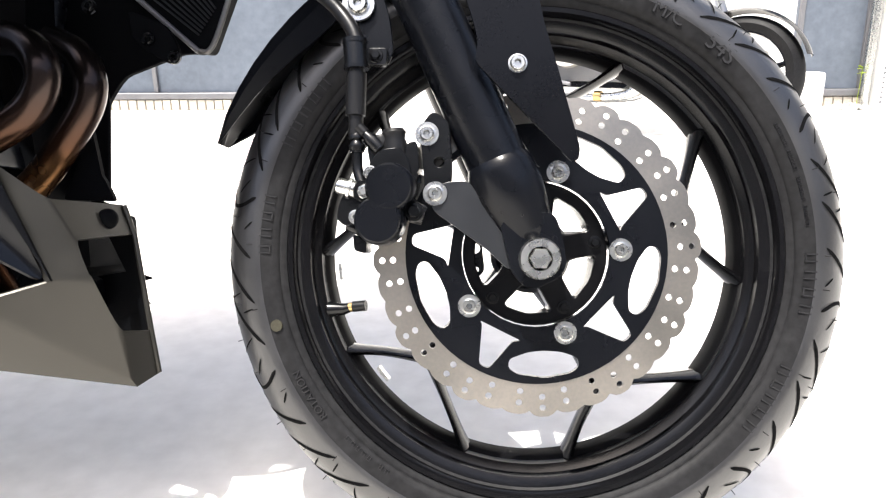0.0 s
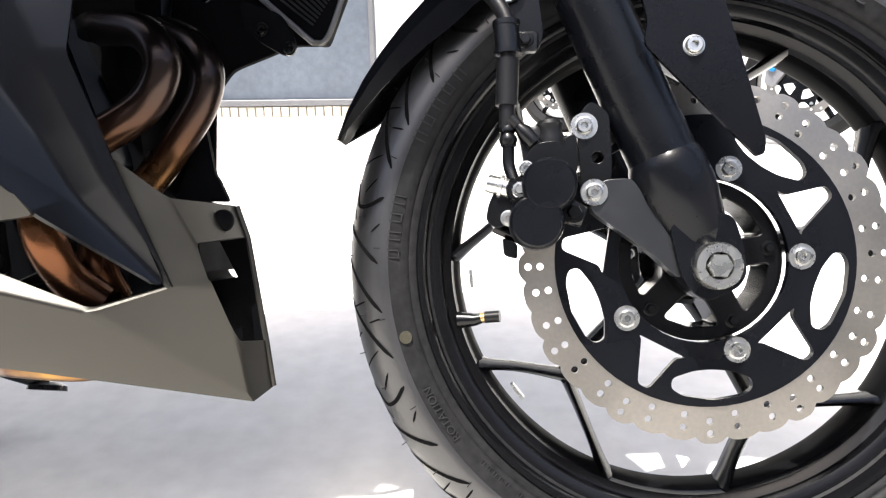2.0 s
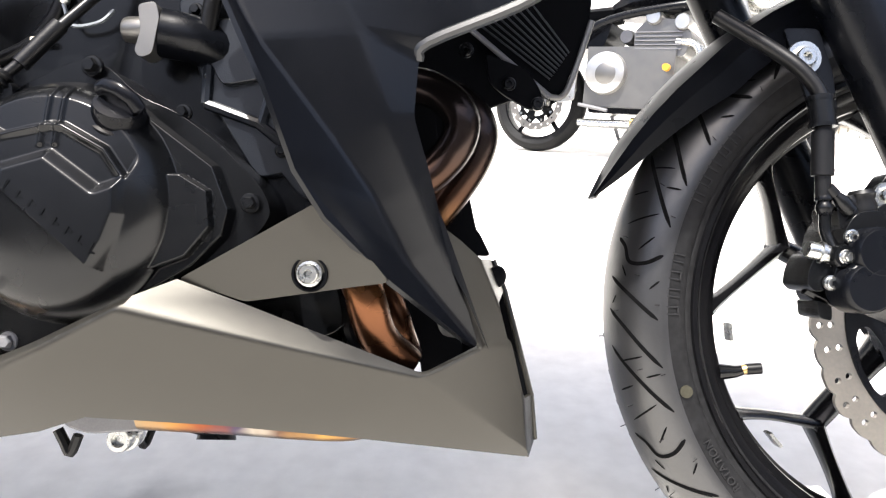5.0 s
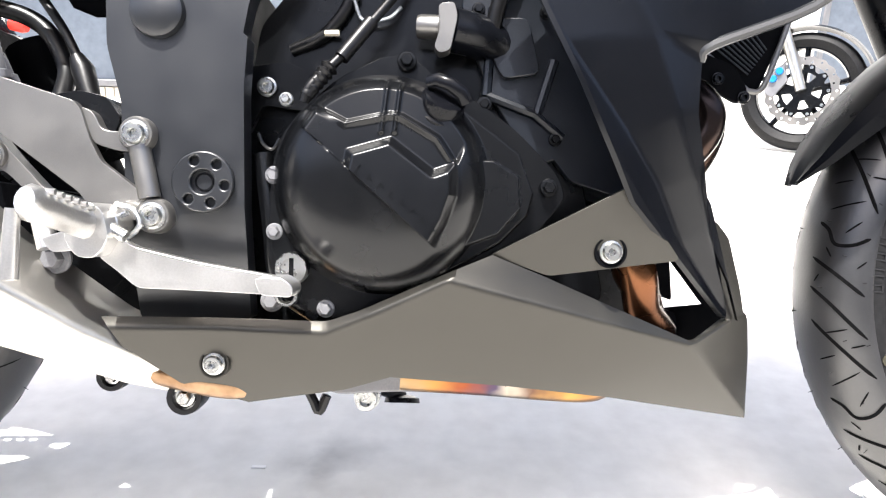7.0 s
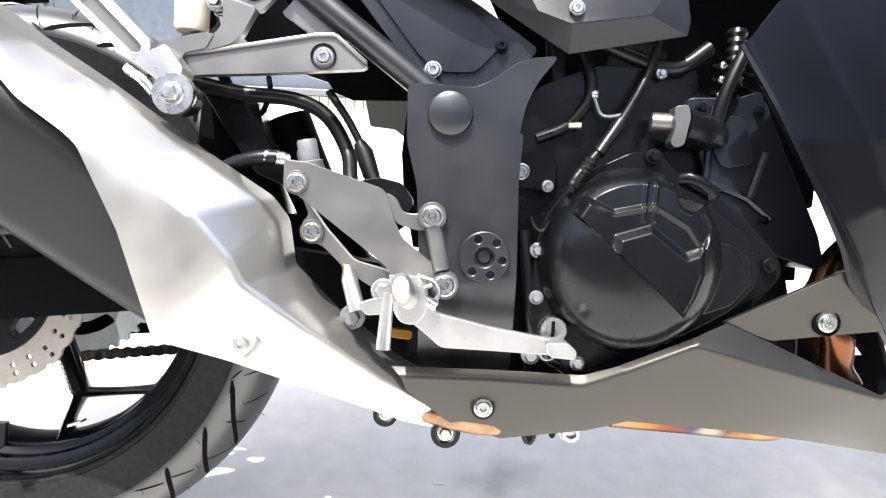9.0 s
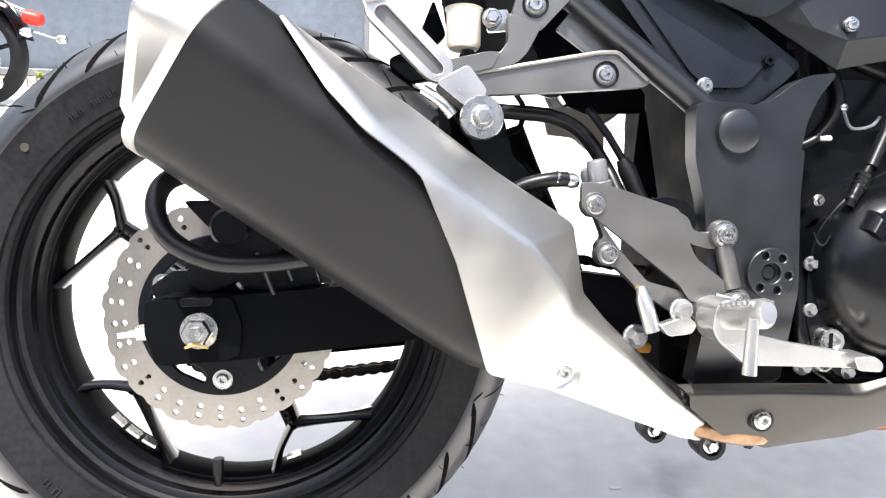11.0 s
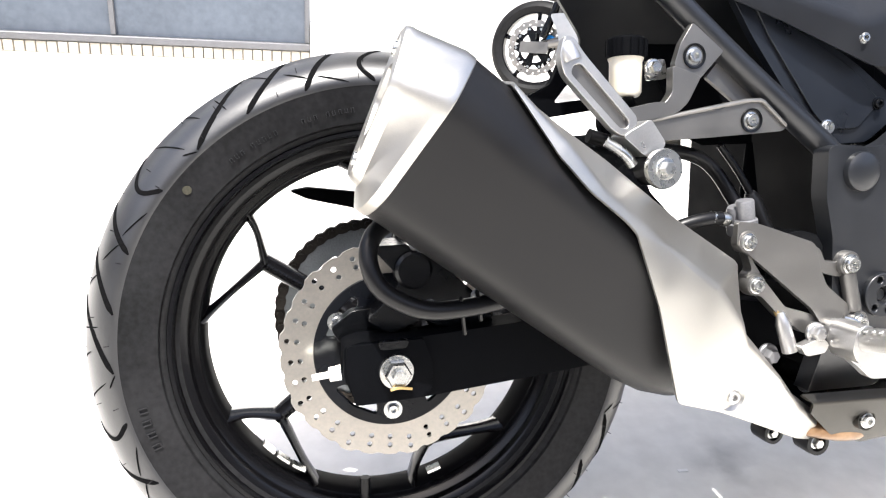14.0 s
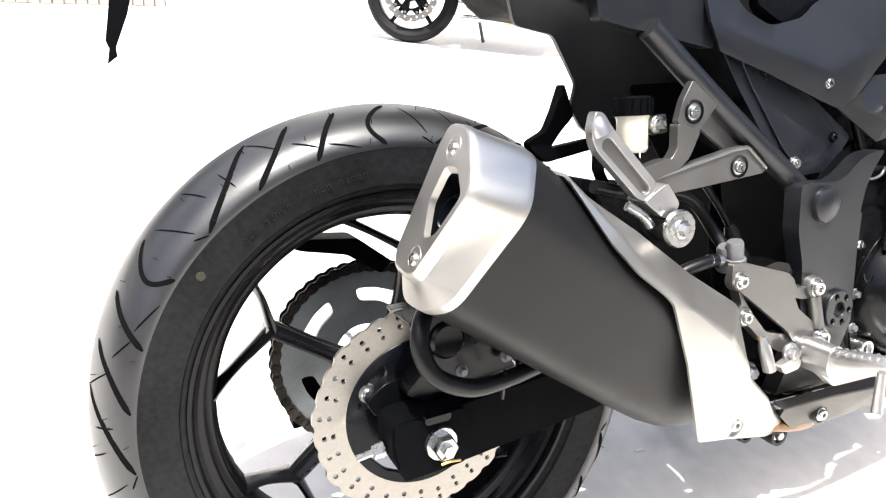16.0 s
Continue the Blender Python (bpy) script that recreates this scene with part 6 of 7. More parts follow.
part("outlet_recess", loft([[face_pt(v * 0.92, -0.245 + (y + 0.245) * 0.92, 0.006) for v, y in hole], [face_pt(v * 0.88, -0.245 + (y + 0.245) * 0.88, 0.035) for v, y in hole], [face_pt(v * 0.2, -0.245 + (y + 0.245) * 0.2, 0.036) for v, y in hole]], caps=False), MATTE, muf)
part("outlet_bevel", loft([[face_pt(v, y) for v, y in hole], [face_pt(v * 0.92, -0.245 + (y + 0.245) * 0.92, 0.006) for v, y in hole]], caps=False), BRUSHED, muf)
pin = Vector(face_pt(0.003, -0.245, 0.012))
part("outlet_pipe", lathe([(0.0135, 0.03), (0.0135, 0.0), (0.0155, 0.0), (0.0155, 0.03)], at=pin[:], axis=dirx[:], n=28), SATIN, muf)
for v, y in ((0.048, -0.243), (-0.044, -0.230)):
    p = face_pt(v, y, 0.002)
    ax_face = (-dirx - vup * 0.27).normalized()
    part("bolt_seat", lathe([(0, 0.003), (0.0085, 0.003), (0.0105, -0.0022), (0.0118, -0.0022), (0.0125, 0.002)], at=p, axis=(-ax_face)[:], n=24), BRUSHED, muf)
    bolt(muf, *p, 0.0075, "socket", CHROME, axis=ax_face)
# heat shield
t0 = [(-1.3330, -.248, .5780), (-1.2810, -.248, .5430), (-1.2310, -.245, .5120), (-1.1510, -.238, .4570), (-1.0830, -.240, .4150), (-1.0727, -.215, .3958), (-1.0647, -.215, .3509), (-1.0326, -.206, .3170), (-.9624, -.178, .2566), (-.8950, -.148, .2150)]
t1 = [(-1.3296, -.268, .5758), (-1.2881, -.284, .5289), (-1.2525, -.287, .4878), (-1.1877, -.279, .4408), (-1.1300, -.276, .4000), (-1.0985, -.272, .3640), (-1.0888, -.268, .3430), (-1.0300, -.246, .2975), (-.9700, -.206, .2490), (-.9050, -.168, .2080)]
t2 = [(-1.3304, -.272, .5724), (-1.2936, -.286, .5168), (-1.2659, -.29, .4874), (-1.2215, -.286, .4559), (-1.1898, -.277, .3852), (-1.1608, -.268, .2921), (-1.1006, -.25, .2725), (-1.0524, -.228, .2515), (-.9472, -.176, .2035), (-.8950, -.152, .1875)]
# the upper edge rolls over towards the wheel
tr = [(x + 0.0030, y + 0.034, z + 0.0040) for x, y, z in t0]
n = len(t0)
rows = {"%s%d" % (k, i): v for k, row in zip("rabc", (tr, t0, t1, t2)) for i, v in enumerate(row)}
fs = [["%s%d" % (k, i), "%s%d" % (k, i + 1), "%s%d" % (q, i + 1), "%s%d" % (q, i)] for k, q in ("ra", "ab", "bc") for i in range(n - 1)]
sh = part("heat_shield", shell(rows, fs, 0.003, 0.011, 4, 4), SHIELD, muf, "satin silver heat shield", smooth=50)
mb = (-1.0901, -.2525, .2873)
part("shield_boss", lathe([(0, 0.004), (0.010, 0.002), (0.015, -0.001), (0.018, 0.004)], at=mb, n=28), SHIELD, muf)
bolt(muf, mb[0], mb[1] - 0.001, mb[2], 0.0085, "socket", ALU)
mid = curve([(-.9450, -.150, .2120), (-.9208, -.163, .2115), (-.8734, -.165, .2030), (-.8353, -.155, .2010), (-.8117, -.13, .2060)], 5)
part("mid_pipe", tube(mid, 0.0150, n=16), TANSTEEL, muf, "heat-tinted link pipe", smooth=80)
col = [(-.7180, -.1, .2000), (-.6900, -.1, .1985), (-.6357, -.1, .1965), (-.5800, -.1, .1935), (-.5350, -.09, .1910), (-.5100, -.07, .1960)]
part("collector", tube(curve(col, 5), 0.017, n=16), COLLECT, muf, "blued and browned collector pipe", smooth=80)
for q, r in (((-.966, -.16, .2042), 0.0125), ((-.9034, -.16, .187), 0.0150)):
    part("pipe_clamp", lathe([(r * 0.7, -0.006), (r, -0.006), (r * 1.05, 0.0), (r, 0.02), (r * 0.7, 0.02), (r * 0.7, -0.006)], at=q, n=24), RUBBERY, muf)
    bolt(muf, q[0], q[1] - 0.001, q[2], r * 0.62, "hex", CHROME)

# drain bits under the engine
dq = (-.7548, -.05, .1633)
part("drain_bolt", lathe([(0, -0.012), (0.0060, -0.012), (0.0066, -0.018), (0.0105, -0.018), (0.0115, -0.016), (0.0115, -0.004), (0.0135, -0.004), (0.0135, 0.01)], at=dq, n=24), CHROME, engine, "bright drain bolt under the sump")
part("drain_hose", tube(curve([(-.8148, -.06, .1714), (-.8087, -.06, .1598), (-.8027, -.06, .1495), (-.7956, -.06, .166)], 4), 0.005, n=8), RUBBERY, engine)
part("sump", plate([fillet([(-.8073, .224), (-.5239, .2316), (-.5163, .1794), (-.6089, .1737), (-.7251, .1735), (-.783, .1692), (-.8062, .1774)], 0.008, 2)], -0.07, 0.08), STRIP, engine, bev=0.003)
# side stand
foot = Vector((-.7256, .121, .1182))
up = Vector((-.8028, .06, .1733))
stand = part("side_stand", tube([up, up.lerp(foot, 0.6), foot + Vector((0, 0, 0.004))], 0.009, n=12, rs=[0.011, 0.009, 0.008]), SATIN, bike, "black side stand with a round foot")
part("stand_foot", lathe([(0, 0.006), (0.012, 0.006), (0.022, 0.002), (0.023, -0.004), (0, -0.004)], at=foot[:], axis=(0, math.sin(radians(LEANING)), math.cos(radians(LEANING))), n=24), SATIN, stand)
part("stand_spring", tube(curve([(-.7868, 0, .171), (-.7689, 0, .1529), (-.7641, .01, .1371), (-.7598, .02, .1527)], 4), 0.004, n=8), RUBBERY, stand)

# ---- passenger footrest and its silver bracket ----
tri1 = [(-1.1124, .6539), (-1.0751, .6275), (-1.0951, .6055), (-1.1015, .5985), (-1.1115, .6007), (-1.1315, .6105), (-1.1251, .633)]
pb = part("pillion_bracket", plate([fillet(tri1, 0.003, 3)], -0.187, -0.178), SILVER, bike, "silver aluminium pillion footrest bracket", bev=0.0018)
part("bracket_arm", plate([fillet([(-1.1364, .6102), (-1.1034, .6006), (-1.1171, .5738), (-1.1281, .5641), (-1.1698, .5507), (-1.1785, .562), (-1.1425, .5737), (-1.1351, .5845)], 0.004, 3)], -0.193, -0.180), SILVER, pb, bev=0.0025)
low_arm = part("bracket_arm", plate([fillet([(-1.1921, .5378), (-1.1883, .5504), (-1.0466, .5792), (-1.0282, .5812), (-.9954, .5525), (-1.0006, .5486), (-1.0875, .5401), (-1.1548, .5346), (-1.1828, .5300), (-1.1880, .5329)], 0.003, 3)], -0.189, -0.177), SILVER, pb, bev=0.0025)
part("arm_lip", tube(fillet([(-1.1870, -.190, .5495), (-1.0465, -.190, .5785), (-1.0281, -.190, .5795), (-.9965, -.190, .5535)], 0.002, 1), 0.0024, n=8), SILVER, low_arm)
part("bracket_joint", plate([fillet([(-1.1995, .5539), (-1.1950, .5613), (-1.1900, .5647), (-1.1555, .5733), (-1.1425, .5737), (-1.1501, .5591), (-1.1705, .5534), (-1.1752, .5304), (-1.1880, .5313), (-1.1947, .5397)], 0.003, 3)], -0.1945, -0.180), SILVER, pb, bev=0.0025)
part("bracket_web", plate([fillet([(-1.0667, .6252), (-1.0086, .5801), (-1.0411, .5734), (-1.0849, .6027)], 0.003, 2)], -0.172, -0.166), SILVER, pb, bev=0.001)
for q in ((-1.1091, -.188, .6209), (-1.0391, -.19, .5586)):
    part("bolt_seat", lathe([(0, 0.004), (0.0095, 0.004), (0.0105, -0.0005), (0.0125, -0.0008), (0.0130, 0.002)], at=q, n=28), CAST, pb)
    bolt(pb, q[0], q[1] + 0.002, q[2], 0.0088, "socket")
pg = [(-1.266, 0.627), (-1.2567, 0.6256), (-1.2456, 0.6112), (-1.1889, 0.5558), (-1.1905, 0.5447), (-1.2018, 0.5372), (-1.2135, 0.5421), (-1.2649, 0.5912), (-1.2706, 0.6081)]
pgi = [(-1.2559, 0.6012), (-1.2493, 0.6025), (-1.1975, 0.552), (-1.1993, 0.5454), (-1.2065, 0.5449), (-1.259, 0.5935)]
peg = part("pillion_footrest", plate([fillet(pg, 0.006, 3), fillet(pgi, 0.004, 3)], -0.223, -0.211), ALU, bike, "bare aluminium folded pillion footrest", bev=0.0025)
part("footrest_groove", plate([fillet(pgi, 0.004, 3)], -0.2185, -0.210), SILVER, peg, "grey recess along the footrest", bev=0.003)
part("footrest_tip", tube(curve([(-1.2570, -.2200, 0.6045), (-1.2608, -.2185, 0.6150), (-1.2620, -.2170, 0.6253)], 4), 0.01, n=16, rs=[0.0098, 0.0098, 0.0096, 0.0093, 0.0088, 0.0080, 0.0066, 0.0045, 0.0015]), ALU, peg)
part("footrest_hinge", plate([fillet([(-1.1964, .543), (-1.176, .5547), (-1.1587, .5326), (-1.1657, .5194), (-1.18, .5192), (-1.2043, .5377)], 0.004, 3)], -0.225, -0.195), ALU, peg, bev=0.003)
part("hinge_spring", tube(curve([(-1.2149, -.21, .5333), (-1.1983, -.215, .5223), (-1.1879, -.215, .5111)], 3), 0.0055, n=12), CHROME, peg)
bb = (-1.1642, -.232, .5081)
part("rubber_mount", lathe([(0, 0.0), (0.0150, 0.0), (0.0165, 0.004), (0.0165, 0.03)], at=bb, n=28), RUBBERY, pb)
part("mount_washer", lathe([(0, -0.003), (0.0185, -0.003), (0.0195, 0.0), (0.0195, 0.003)], at=bb, n=32), CHROME, pb, "large zinc washer")
bolt(pb, bb[0], bb[1] - 0.003, bb[2], 0.0105, "hex", CHROME)
# brake fluid reservoir
r0 = Vector((-1.174, -.165, .6023))
res = part("fluid_reservoir", lathe([(0, -0.022), (0.014, -0.022), (0.0165, -0.018), (0.0168, 0.012), (0.0185, 0.016), (0, 0.016)], at=r0[:], axis=(0, 0.05, 1), n=28), FLUID, bike, "translucent fluid reservoir with a black cap")
capb = lathe([(0.0, 0.036), (0.018, 0.036), (0.0200, 0.034), (0.0200, 0.016), (0, 0.016)], at=r0[:], axis=(0, 0.05, 1), n=28)
part("reservoir_cap", capb, MATTE, res, "ribbed black screw cap")
for k in range(14):
    a = 2 * math.pi * k / 14
    part("cap_rib", tube([r0 + Vector((0.0202 * math.cos(a), 0.0202 * math.sin(a), 0.018)), r0 + Vector((0.0202 * math.cos(a), 0.0202 * math.sin(a), 0.034))], 0.0013, n=6), MATTE, res)
bolt(res, *(-1.1484, -.175, .609), 0.0095, "hex", CHROME)
part("reservoir_tab", plate([fillet([(-1.1539, .6168), (-1.1321, .6195), (-1.1292, .6), (-1.1512, .5969)], 0.003, 2)], -0.17, -0.165), CHROME, res)
part("reservoir_outlet", tube(curve([(-1.1712, -.165, .5881), (-1.1658, -.16, .5737), (-1.1393, -.14, .5557)], 4), 0.006, n=10), RUBBERY, res)

# ---- bodywork over the rear ----
tail = [(-1.3252, 0.7523), (-1.2948, 0.7104), (-1.2441, 0.7023), (-1.1869, 0.6525), (-1.1808, 0.6266), (-1.1511, 0.6004), (-1.0936, 0.5744), (-1.0472, 0.5626), (-0.93, 0.60), (-0.90, 0.70), (-0.90, 0.79), (-1.34, 0.79)]
bm = plate([fillet(tail, 0.006, 2)], -0.062, -0.056)
for v in bm.verts:
    v.co.y -= (v.co.z - 0.63) * 0.75
tail_ob = part("tail_undertray", bm, GREYPANEL, bike, "black plastic tail undertray sloping to its keel", bev=0.003)
part("fender_stay", plate([fillet([(-1.1959, .6552), (-1.1806, .6168), (-1.2006, .5979), (-1.2139, .5809), (-1.1509, .5896), (-1.1463, .5772), (-1.2201, .5642), (-1.2398, .5785), (-1.2438, .589), (-1.2189, .6007), (-1.2089, .6209)], 0.005, 2)], -0.068, -0.052), MATTE, tail_ob, bev=0.002)
part("fender_stay", plate([fillet([(-1.1691, .5945), (-1.1588, .5797), (-1.1596, .5548), (-1.149, .5374), (-1.1294, .5339), (-1.1334, .5274), (-1.1607, .535), (-1.1712, .5556)], 0.004, 2)], -0.10, -0.09), MATTE, tail_ob, bev=0.002)
part("plate_flap", mesh([(-1.6584, -.02, .7524), (-1.6395, -.02, .7534), (-1.6474, -.02, .7243), (-1.6605, -.02, .6939), (-1.66, -.02, .6861), (-1.6691, -.02, .6792), (-1.6662, -.02, .6924), (-1.6686, -.02, .6997)], [(0, 1, 2, 3, 6, 7), (3, 4, 5, 6)], 0.01), MATTE, tail_ob, "black number plate flap")
p1 = [(-1.2400, .7750), (-1.2290, .7399), (-1.2215, .7136), (-1.1853, .7063), (-1.0675, .6865), (-1.0678, .7202), (-1.0874, .7454), (-1.1000, .7750)]
part("tail_cover", plate([fillet(p1, 0.003, 2)], -0.168, -0.15), GREYPANEL, bike, "dark grey satin tail cover", bev=0.003)
G = {"e0": (-1.0850, -.168, .7500), "e1": (-1.0640, -.176, .6830), "e2": (-1.0053, -.186, .6612), "e3": (-.8914, -.196, .6173), "e4": (-.8720, -.197, .6221), "e5": (-.7865, -.188, .6920), "e6": (-.7700, -.178, .7400), "e7": (-.7470, -.160, .7887), "m0": (-1.0700, -.183, .7130), "m1": (-1.0000, -.191, .6880), "m2": (-.9150, -.201, .6620), "m3": (-.8450, -.198, .6850),
     "s0": (-1.0397, -.160, .7560), "s1": (-1.0212, -.165, .7291), "s2": (-.9795, -.167, .7121), "s3": (-.9299, -.167, .7223), "s4": (-.9040, -.163, .7417)}
cover_faces = ["m0 e1 e2 m1", "m1 e2 e3 m2", "m2 e3 e4 m3", "m3 e4 e5", "e0 m0 s1 s0", "m0 m1 s2 s1", "m1 m2 s3 s2", "m2 m3 s4 s3", "m3 e5 e6 s4", "e6 e7 s4"]
side2 = part("side_cover", shell(G, [f.split() for f in cover_faces], 0.004, 0.008, 4), GREYPANEL, bike, "satin grey side cover", smooth=40)
bolt(side2, *(-.9129, -.197, .6476), 0.0065, "socket")
h = [(-.8551, -.18, .6537), (-.8339, -.196, .6118), (-.8004, -.2, .5997), (-.7254, -.196, .6127), (-.6894, -.18, .662), (-.8917, -.175, .6321), (-.801, -.186, .5735), (-.6828, -.18, .5986), (-.6807, -.182, .6133)]
side3 = part("side_cover", mesh(h, [(0, 1, 2, 3, 4), (0, 5, 6, 2, 1), (2, 6, 7, 3), (3, 7, 8, 4)], 0.004), GREYPANEL, bike, "satin grey lower side cover", smooth=30, bev=0.001)
bolt(side3, *(-.797, -.2, .615), 0.0075, "socket")
ip = [(-1.0747, .7127), (-1.0305, .6483), (-.9527, .5529), (-.9206, .5363), (-.8732, .5399), (-.8408, .5663), (-.8275, .5814), (-.8936, .6247), (-.989, .6729), (-1.0331, .7153)]
panel = part("inner_panel", plate([fillet(ip, 0.008, 3)], -0.170, -0.16), INNER, bike, "matte black inner side panel, sky blue mixed into its colour", bev=0.003)
ip2 = [(-1.0534, .7121), (-1.012, .6478), (-.9474, .568), (-.928, .5531), (-.8905, .5542), (-.8625, .5853), (-.9001, .6175), (-.9854, .6603), (-1.0238, .7139)]
part("panel_step", plate([fillet(ip2, 0.008, 3)], -0.1735, -0.168), INNER, panel, bev=0.002)
bolt(panel, *(-.933, -.176, .5544), 0.0085, "socket")
bolt(panel, *(-.8662, -.174, .5823), 0.007, "socket", CAST)
part("seat_pad", plate([fillet([(-1.014, .7786), (-.9921, .7368), (-.9532, .7176), (-.9292, .7162), (-.8772, .7323), (-.8509, .7607), (-.8445, .7871)], 0.008, 3)], -0.158, 0.12), GLOSS, bike, "black seat edge", bev=0.006)
part("intake_panel", plate([fillet([(-.8121, .6717), (-.6643, .6788), (-.6195, .6119), (-.6029, .5316), (-.6548, .5235), (-.6874, .58), (-.7693, .5819)], 0.01, 2)], -0.07, 0.1), MATTE, engine)

# ---- upper body over the engine, out of view: tank, seat, front cowl ----
def blob(name, label, rows, material):
    loops = []
    for x, z0, z1, w in rows:
        loops.append([(x, w * y, z0 + (z1 - z0) * z) for y, z in ((-0.75, 0.0), (-1, 0.25), (-1, 0.55), (-0.8, 0.85), (-0.35, 1.0), (0.35, 1.0), (0.8, 0.85), (1, 0.55), (1, 0.25), (0.75, 0.0))])
    return part(name, loft(loops), material, bike, label, smooth=60)


# Unseen; tank and front cowl are widened to block sun on the ground.
blob("fuel_tank", "black fuel tank", [(-0.93, 0.78, 0.82, 0.10), (-0.86, 0.76, 0.90, 0.15), (-0.70, 0.76, 1.0, 0.21), (-0.55, 0.78, 1.02, 0.245), (-0.42, 0.80, 0.98, 0.25)], GLOSS)
blob("seat", "black padded seat", [(-1.52, 0.86, 0.92, 0.08), (-1.30, 0.80, 0.88, 0.11), (-1.22, 0.74, 0.80, 0.13), (-1.02, 0.72, 0.79, 0.14), (-0.90, 0.74, 0.82, 0.10)], MATTE)
blob("unseen_front_cowl", "unseen black front cowl, widened to block sun", [(-0.60, 0.77, 0.94, 0.27), (-0.52, 0.76, 0.96, 0.33), (-0.35, 0.75, 1.02, 0.36), (-0.15, 0.72, 1.05, 0.22), (0.05, 0.74, 0.96, 0.16), (0.18, 0.78, 0.86, 0.06)], GLOSS)
part("handlebar", tube(curve([(-0.46, -0.36, 0.95), (-0.40, -0.20, 0.98), (-0.38, 0.0, 1.0), (-0.40, 0.20, 0.98), (-0.46, 0.36, 0.95)], 4), 0.013, n=12), SATIN, bike)


# ---- other machines parked across the yard ----
def far_part(name, bm, material, parent, m, label=""):
    return part(name, bm, material, parent, label, m=m)


def far_wheel(parent, m, x, z, R, hub, name, disc_side=True):
    at = (x, 0, z)
    w = 0.055 if R < 0.305 else 0.06
    ob = far_part(name, lathe([(R * 0.72, -0.035), (R * 0.76, -0.035), (R * 0.76, 0.035), (R * 0.72, 0.035), (R * 0.70, 0.0), (R * 0.72, -0.035)], at=at, n=48), RIMPAINT, parent, m, "black cast wheel")
    far_part("tyre", lathe([(R * 0.74, -w * 0.7), (R * 0.86, -w), (R * 0.94, -w * 0.8), (R * 0.99, -w * 0.35), (R, 0), (R * 0.99, w * 0.35), (R * 0.94, w * 0.8), (R * 0.86, w), (R * 0.74, w * 0.7)], at=at, n=56), RUBBER, ob, m)
    far_part("hub", lathe([(0, -0.05), (hub, -0.05), (hub, 0.05), (0, 0.05)], at=at, n=24), RIMPAINT, ob, m)
    for k in range(5):
        px, pz = polar(R * 0.72, 72 * k + 20)
        far_part("spoke", tube([(x, 0, z), (x + px, 0, z + pz)], 0.014, n=8, flat=0.7), RIMPAINT, ob, m)
    if disc_side:
        shift = lambda loop: [(x + px, z + pz) for px, pz in loop]
        edge = [polar(R * (0.585 if i % 4 < 2 else 0.565), 360 * i / 72) for i in range(72)]
        holes = [shift(circle(*polar(R * (0.49 if k % 2 else 0.53), 15 * k + 4), 0.0055, 8)) for k in range(24)]
        rot = far_part("brake_disc", plate([shift(edge), shift(circle(0, 0, R * 0.44, 40))] + holes, -0.062, -0.057), ROTOR, ob, m, "bright drilled steel brake disc")
        teeth_c = [polar(R * (0.45 if i % 4 < 2 else 0.36), 360 * i / 40) for i in range(40)]
        far_part("disc_carrier", plate([shift(teeth_c)] + [shift(fillet([polar(R * 0.31, 72 * k + a) for a in (-20, 0, 20)] + [polar(R * 0.17, 72 * k + 16), polar(R * 0.17, 72 * k - 16)], 0.006, 2)) for k in range(5)], -0.066, -0.056), CAST, rot, m)
        for k in range(10):
            px, pz = polar(R * 0.405, 36 * k + 4.5)
            far_part("disc_bolt", lathe([(0, -0.071), (0.008, -0.071), (0.009, -0.064)], at=(x + px, 0, z + pz), n=10), CHROME, rot, m)
    return ob


# naked machine: x runs forward from the rear axle
heading = math.atan2(3.25 - 4.0, 1.25 - 0.05)
NAKED = Matrix.Translation((-0.02, 3.85, 0.0)) @ Matrix.Rotation(heading, 4, "Z") @ Matrix.Rotation(radians(-8), 4, "X")
naked = tagged(new("naked_motorcycle"), "black and silver naked motorcycle with bright engine cases", "motorcycle")
far_wheel(naked, NAKED, 0.10, 0.30, 0.30, 0.05, "rear_wheel")
far_wheel(naked, NAKED, 1.43, 0.315, 0.305, 0.03, "front_wheel")
eng = far_part("engine", block(0.44, 0.93, -0.17, 0.17, 0.27, 0.60), SILVER, naked, NAKED, "bright aluminium engine")
far_part("engine_cover", lathe([(0, -0.215), (0.085, -0.215), (0.112, -0.205), (0.118, -0.17)], at=(0.56, 0, 0.455), n=40), ALU, eng, NAKED)
far_part("cover_disc", lathe([(0, -0.221), (0.05, -0.221), (0.062, -0.213)], at=(0.57, 0, 0.45), n=32), SILVER, eng, NAKED)
far_part("cylinder_head", plate([fillet([(0.70, 0.57), (0.97, 0.55), (1.0, 0.66), (0.93, 0.74), (0.76, 0.75), (0.69, 0.68)], 0.02, 3)], -0.16, 0.16), SILVER, eng, NAKED)
for x, z in ((0.79, 0.755), (0.945, 0.725)):
    far_part("cylinder_cap", lathe([(0, -0.19), (0.036, -0.19), (0.042, -0.18), (0.042, 0.19), (0, 0.19)], at=(x, 0, z), n=20), ALU, eng, NAKED)
for k in range(5):
    far_part("cooling_fin", block(0.70, 0.95, -0.172, 0.172, 0.585 + 0.022 * k, 0.591 + 0.022 * k), STRIP, eng, NAKED)
far_part("sump", plate([fillet([(0.46, 0.24), (0.88, 0.24), (0.98, 0.33), (0.90, 0.36), (0.46, 0.30)], 0.02, 3)], -0.13, 0.13), SATIN, eng, NAKED)
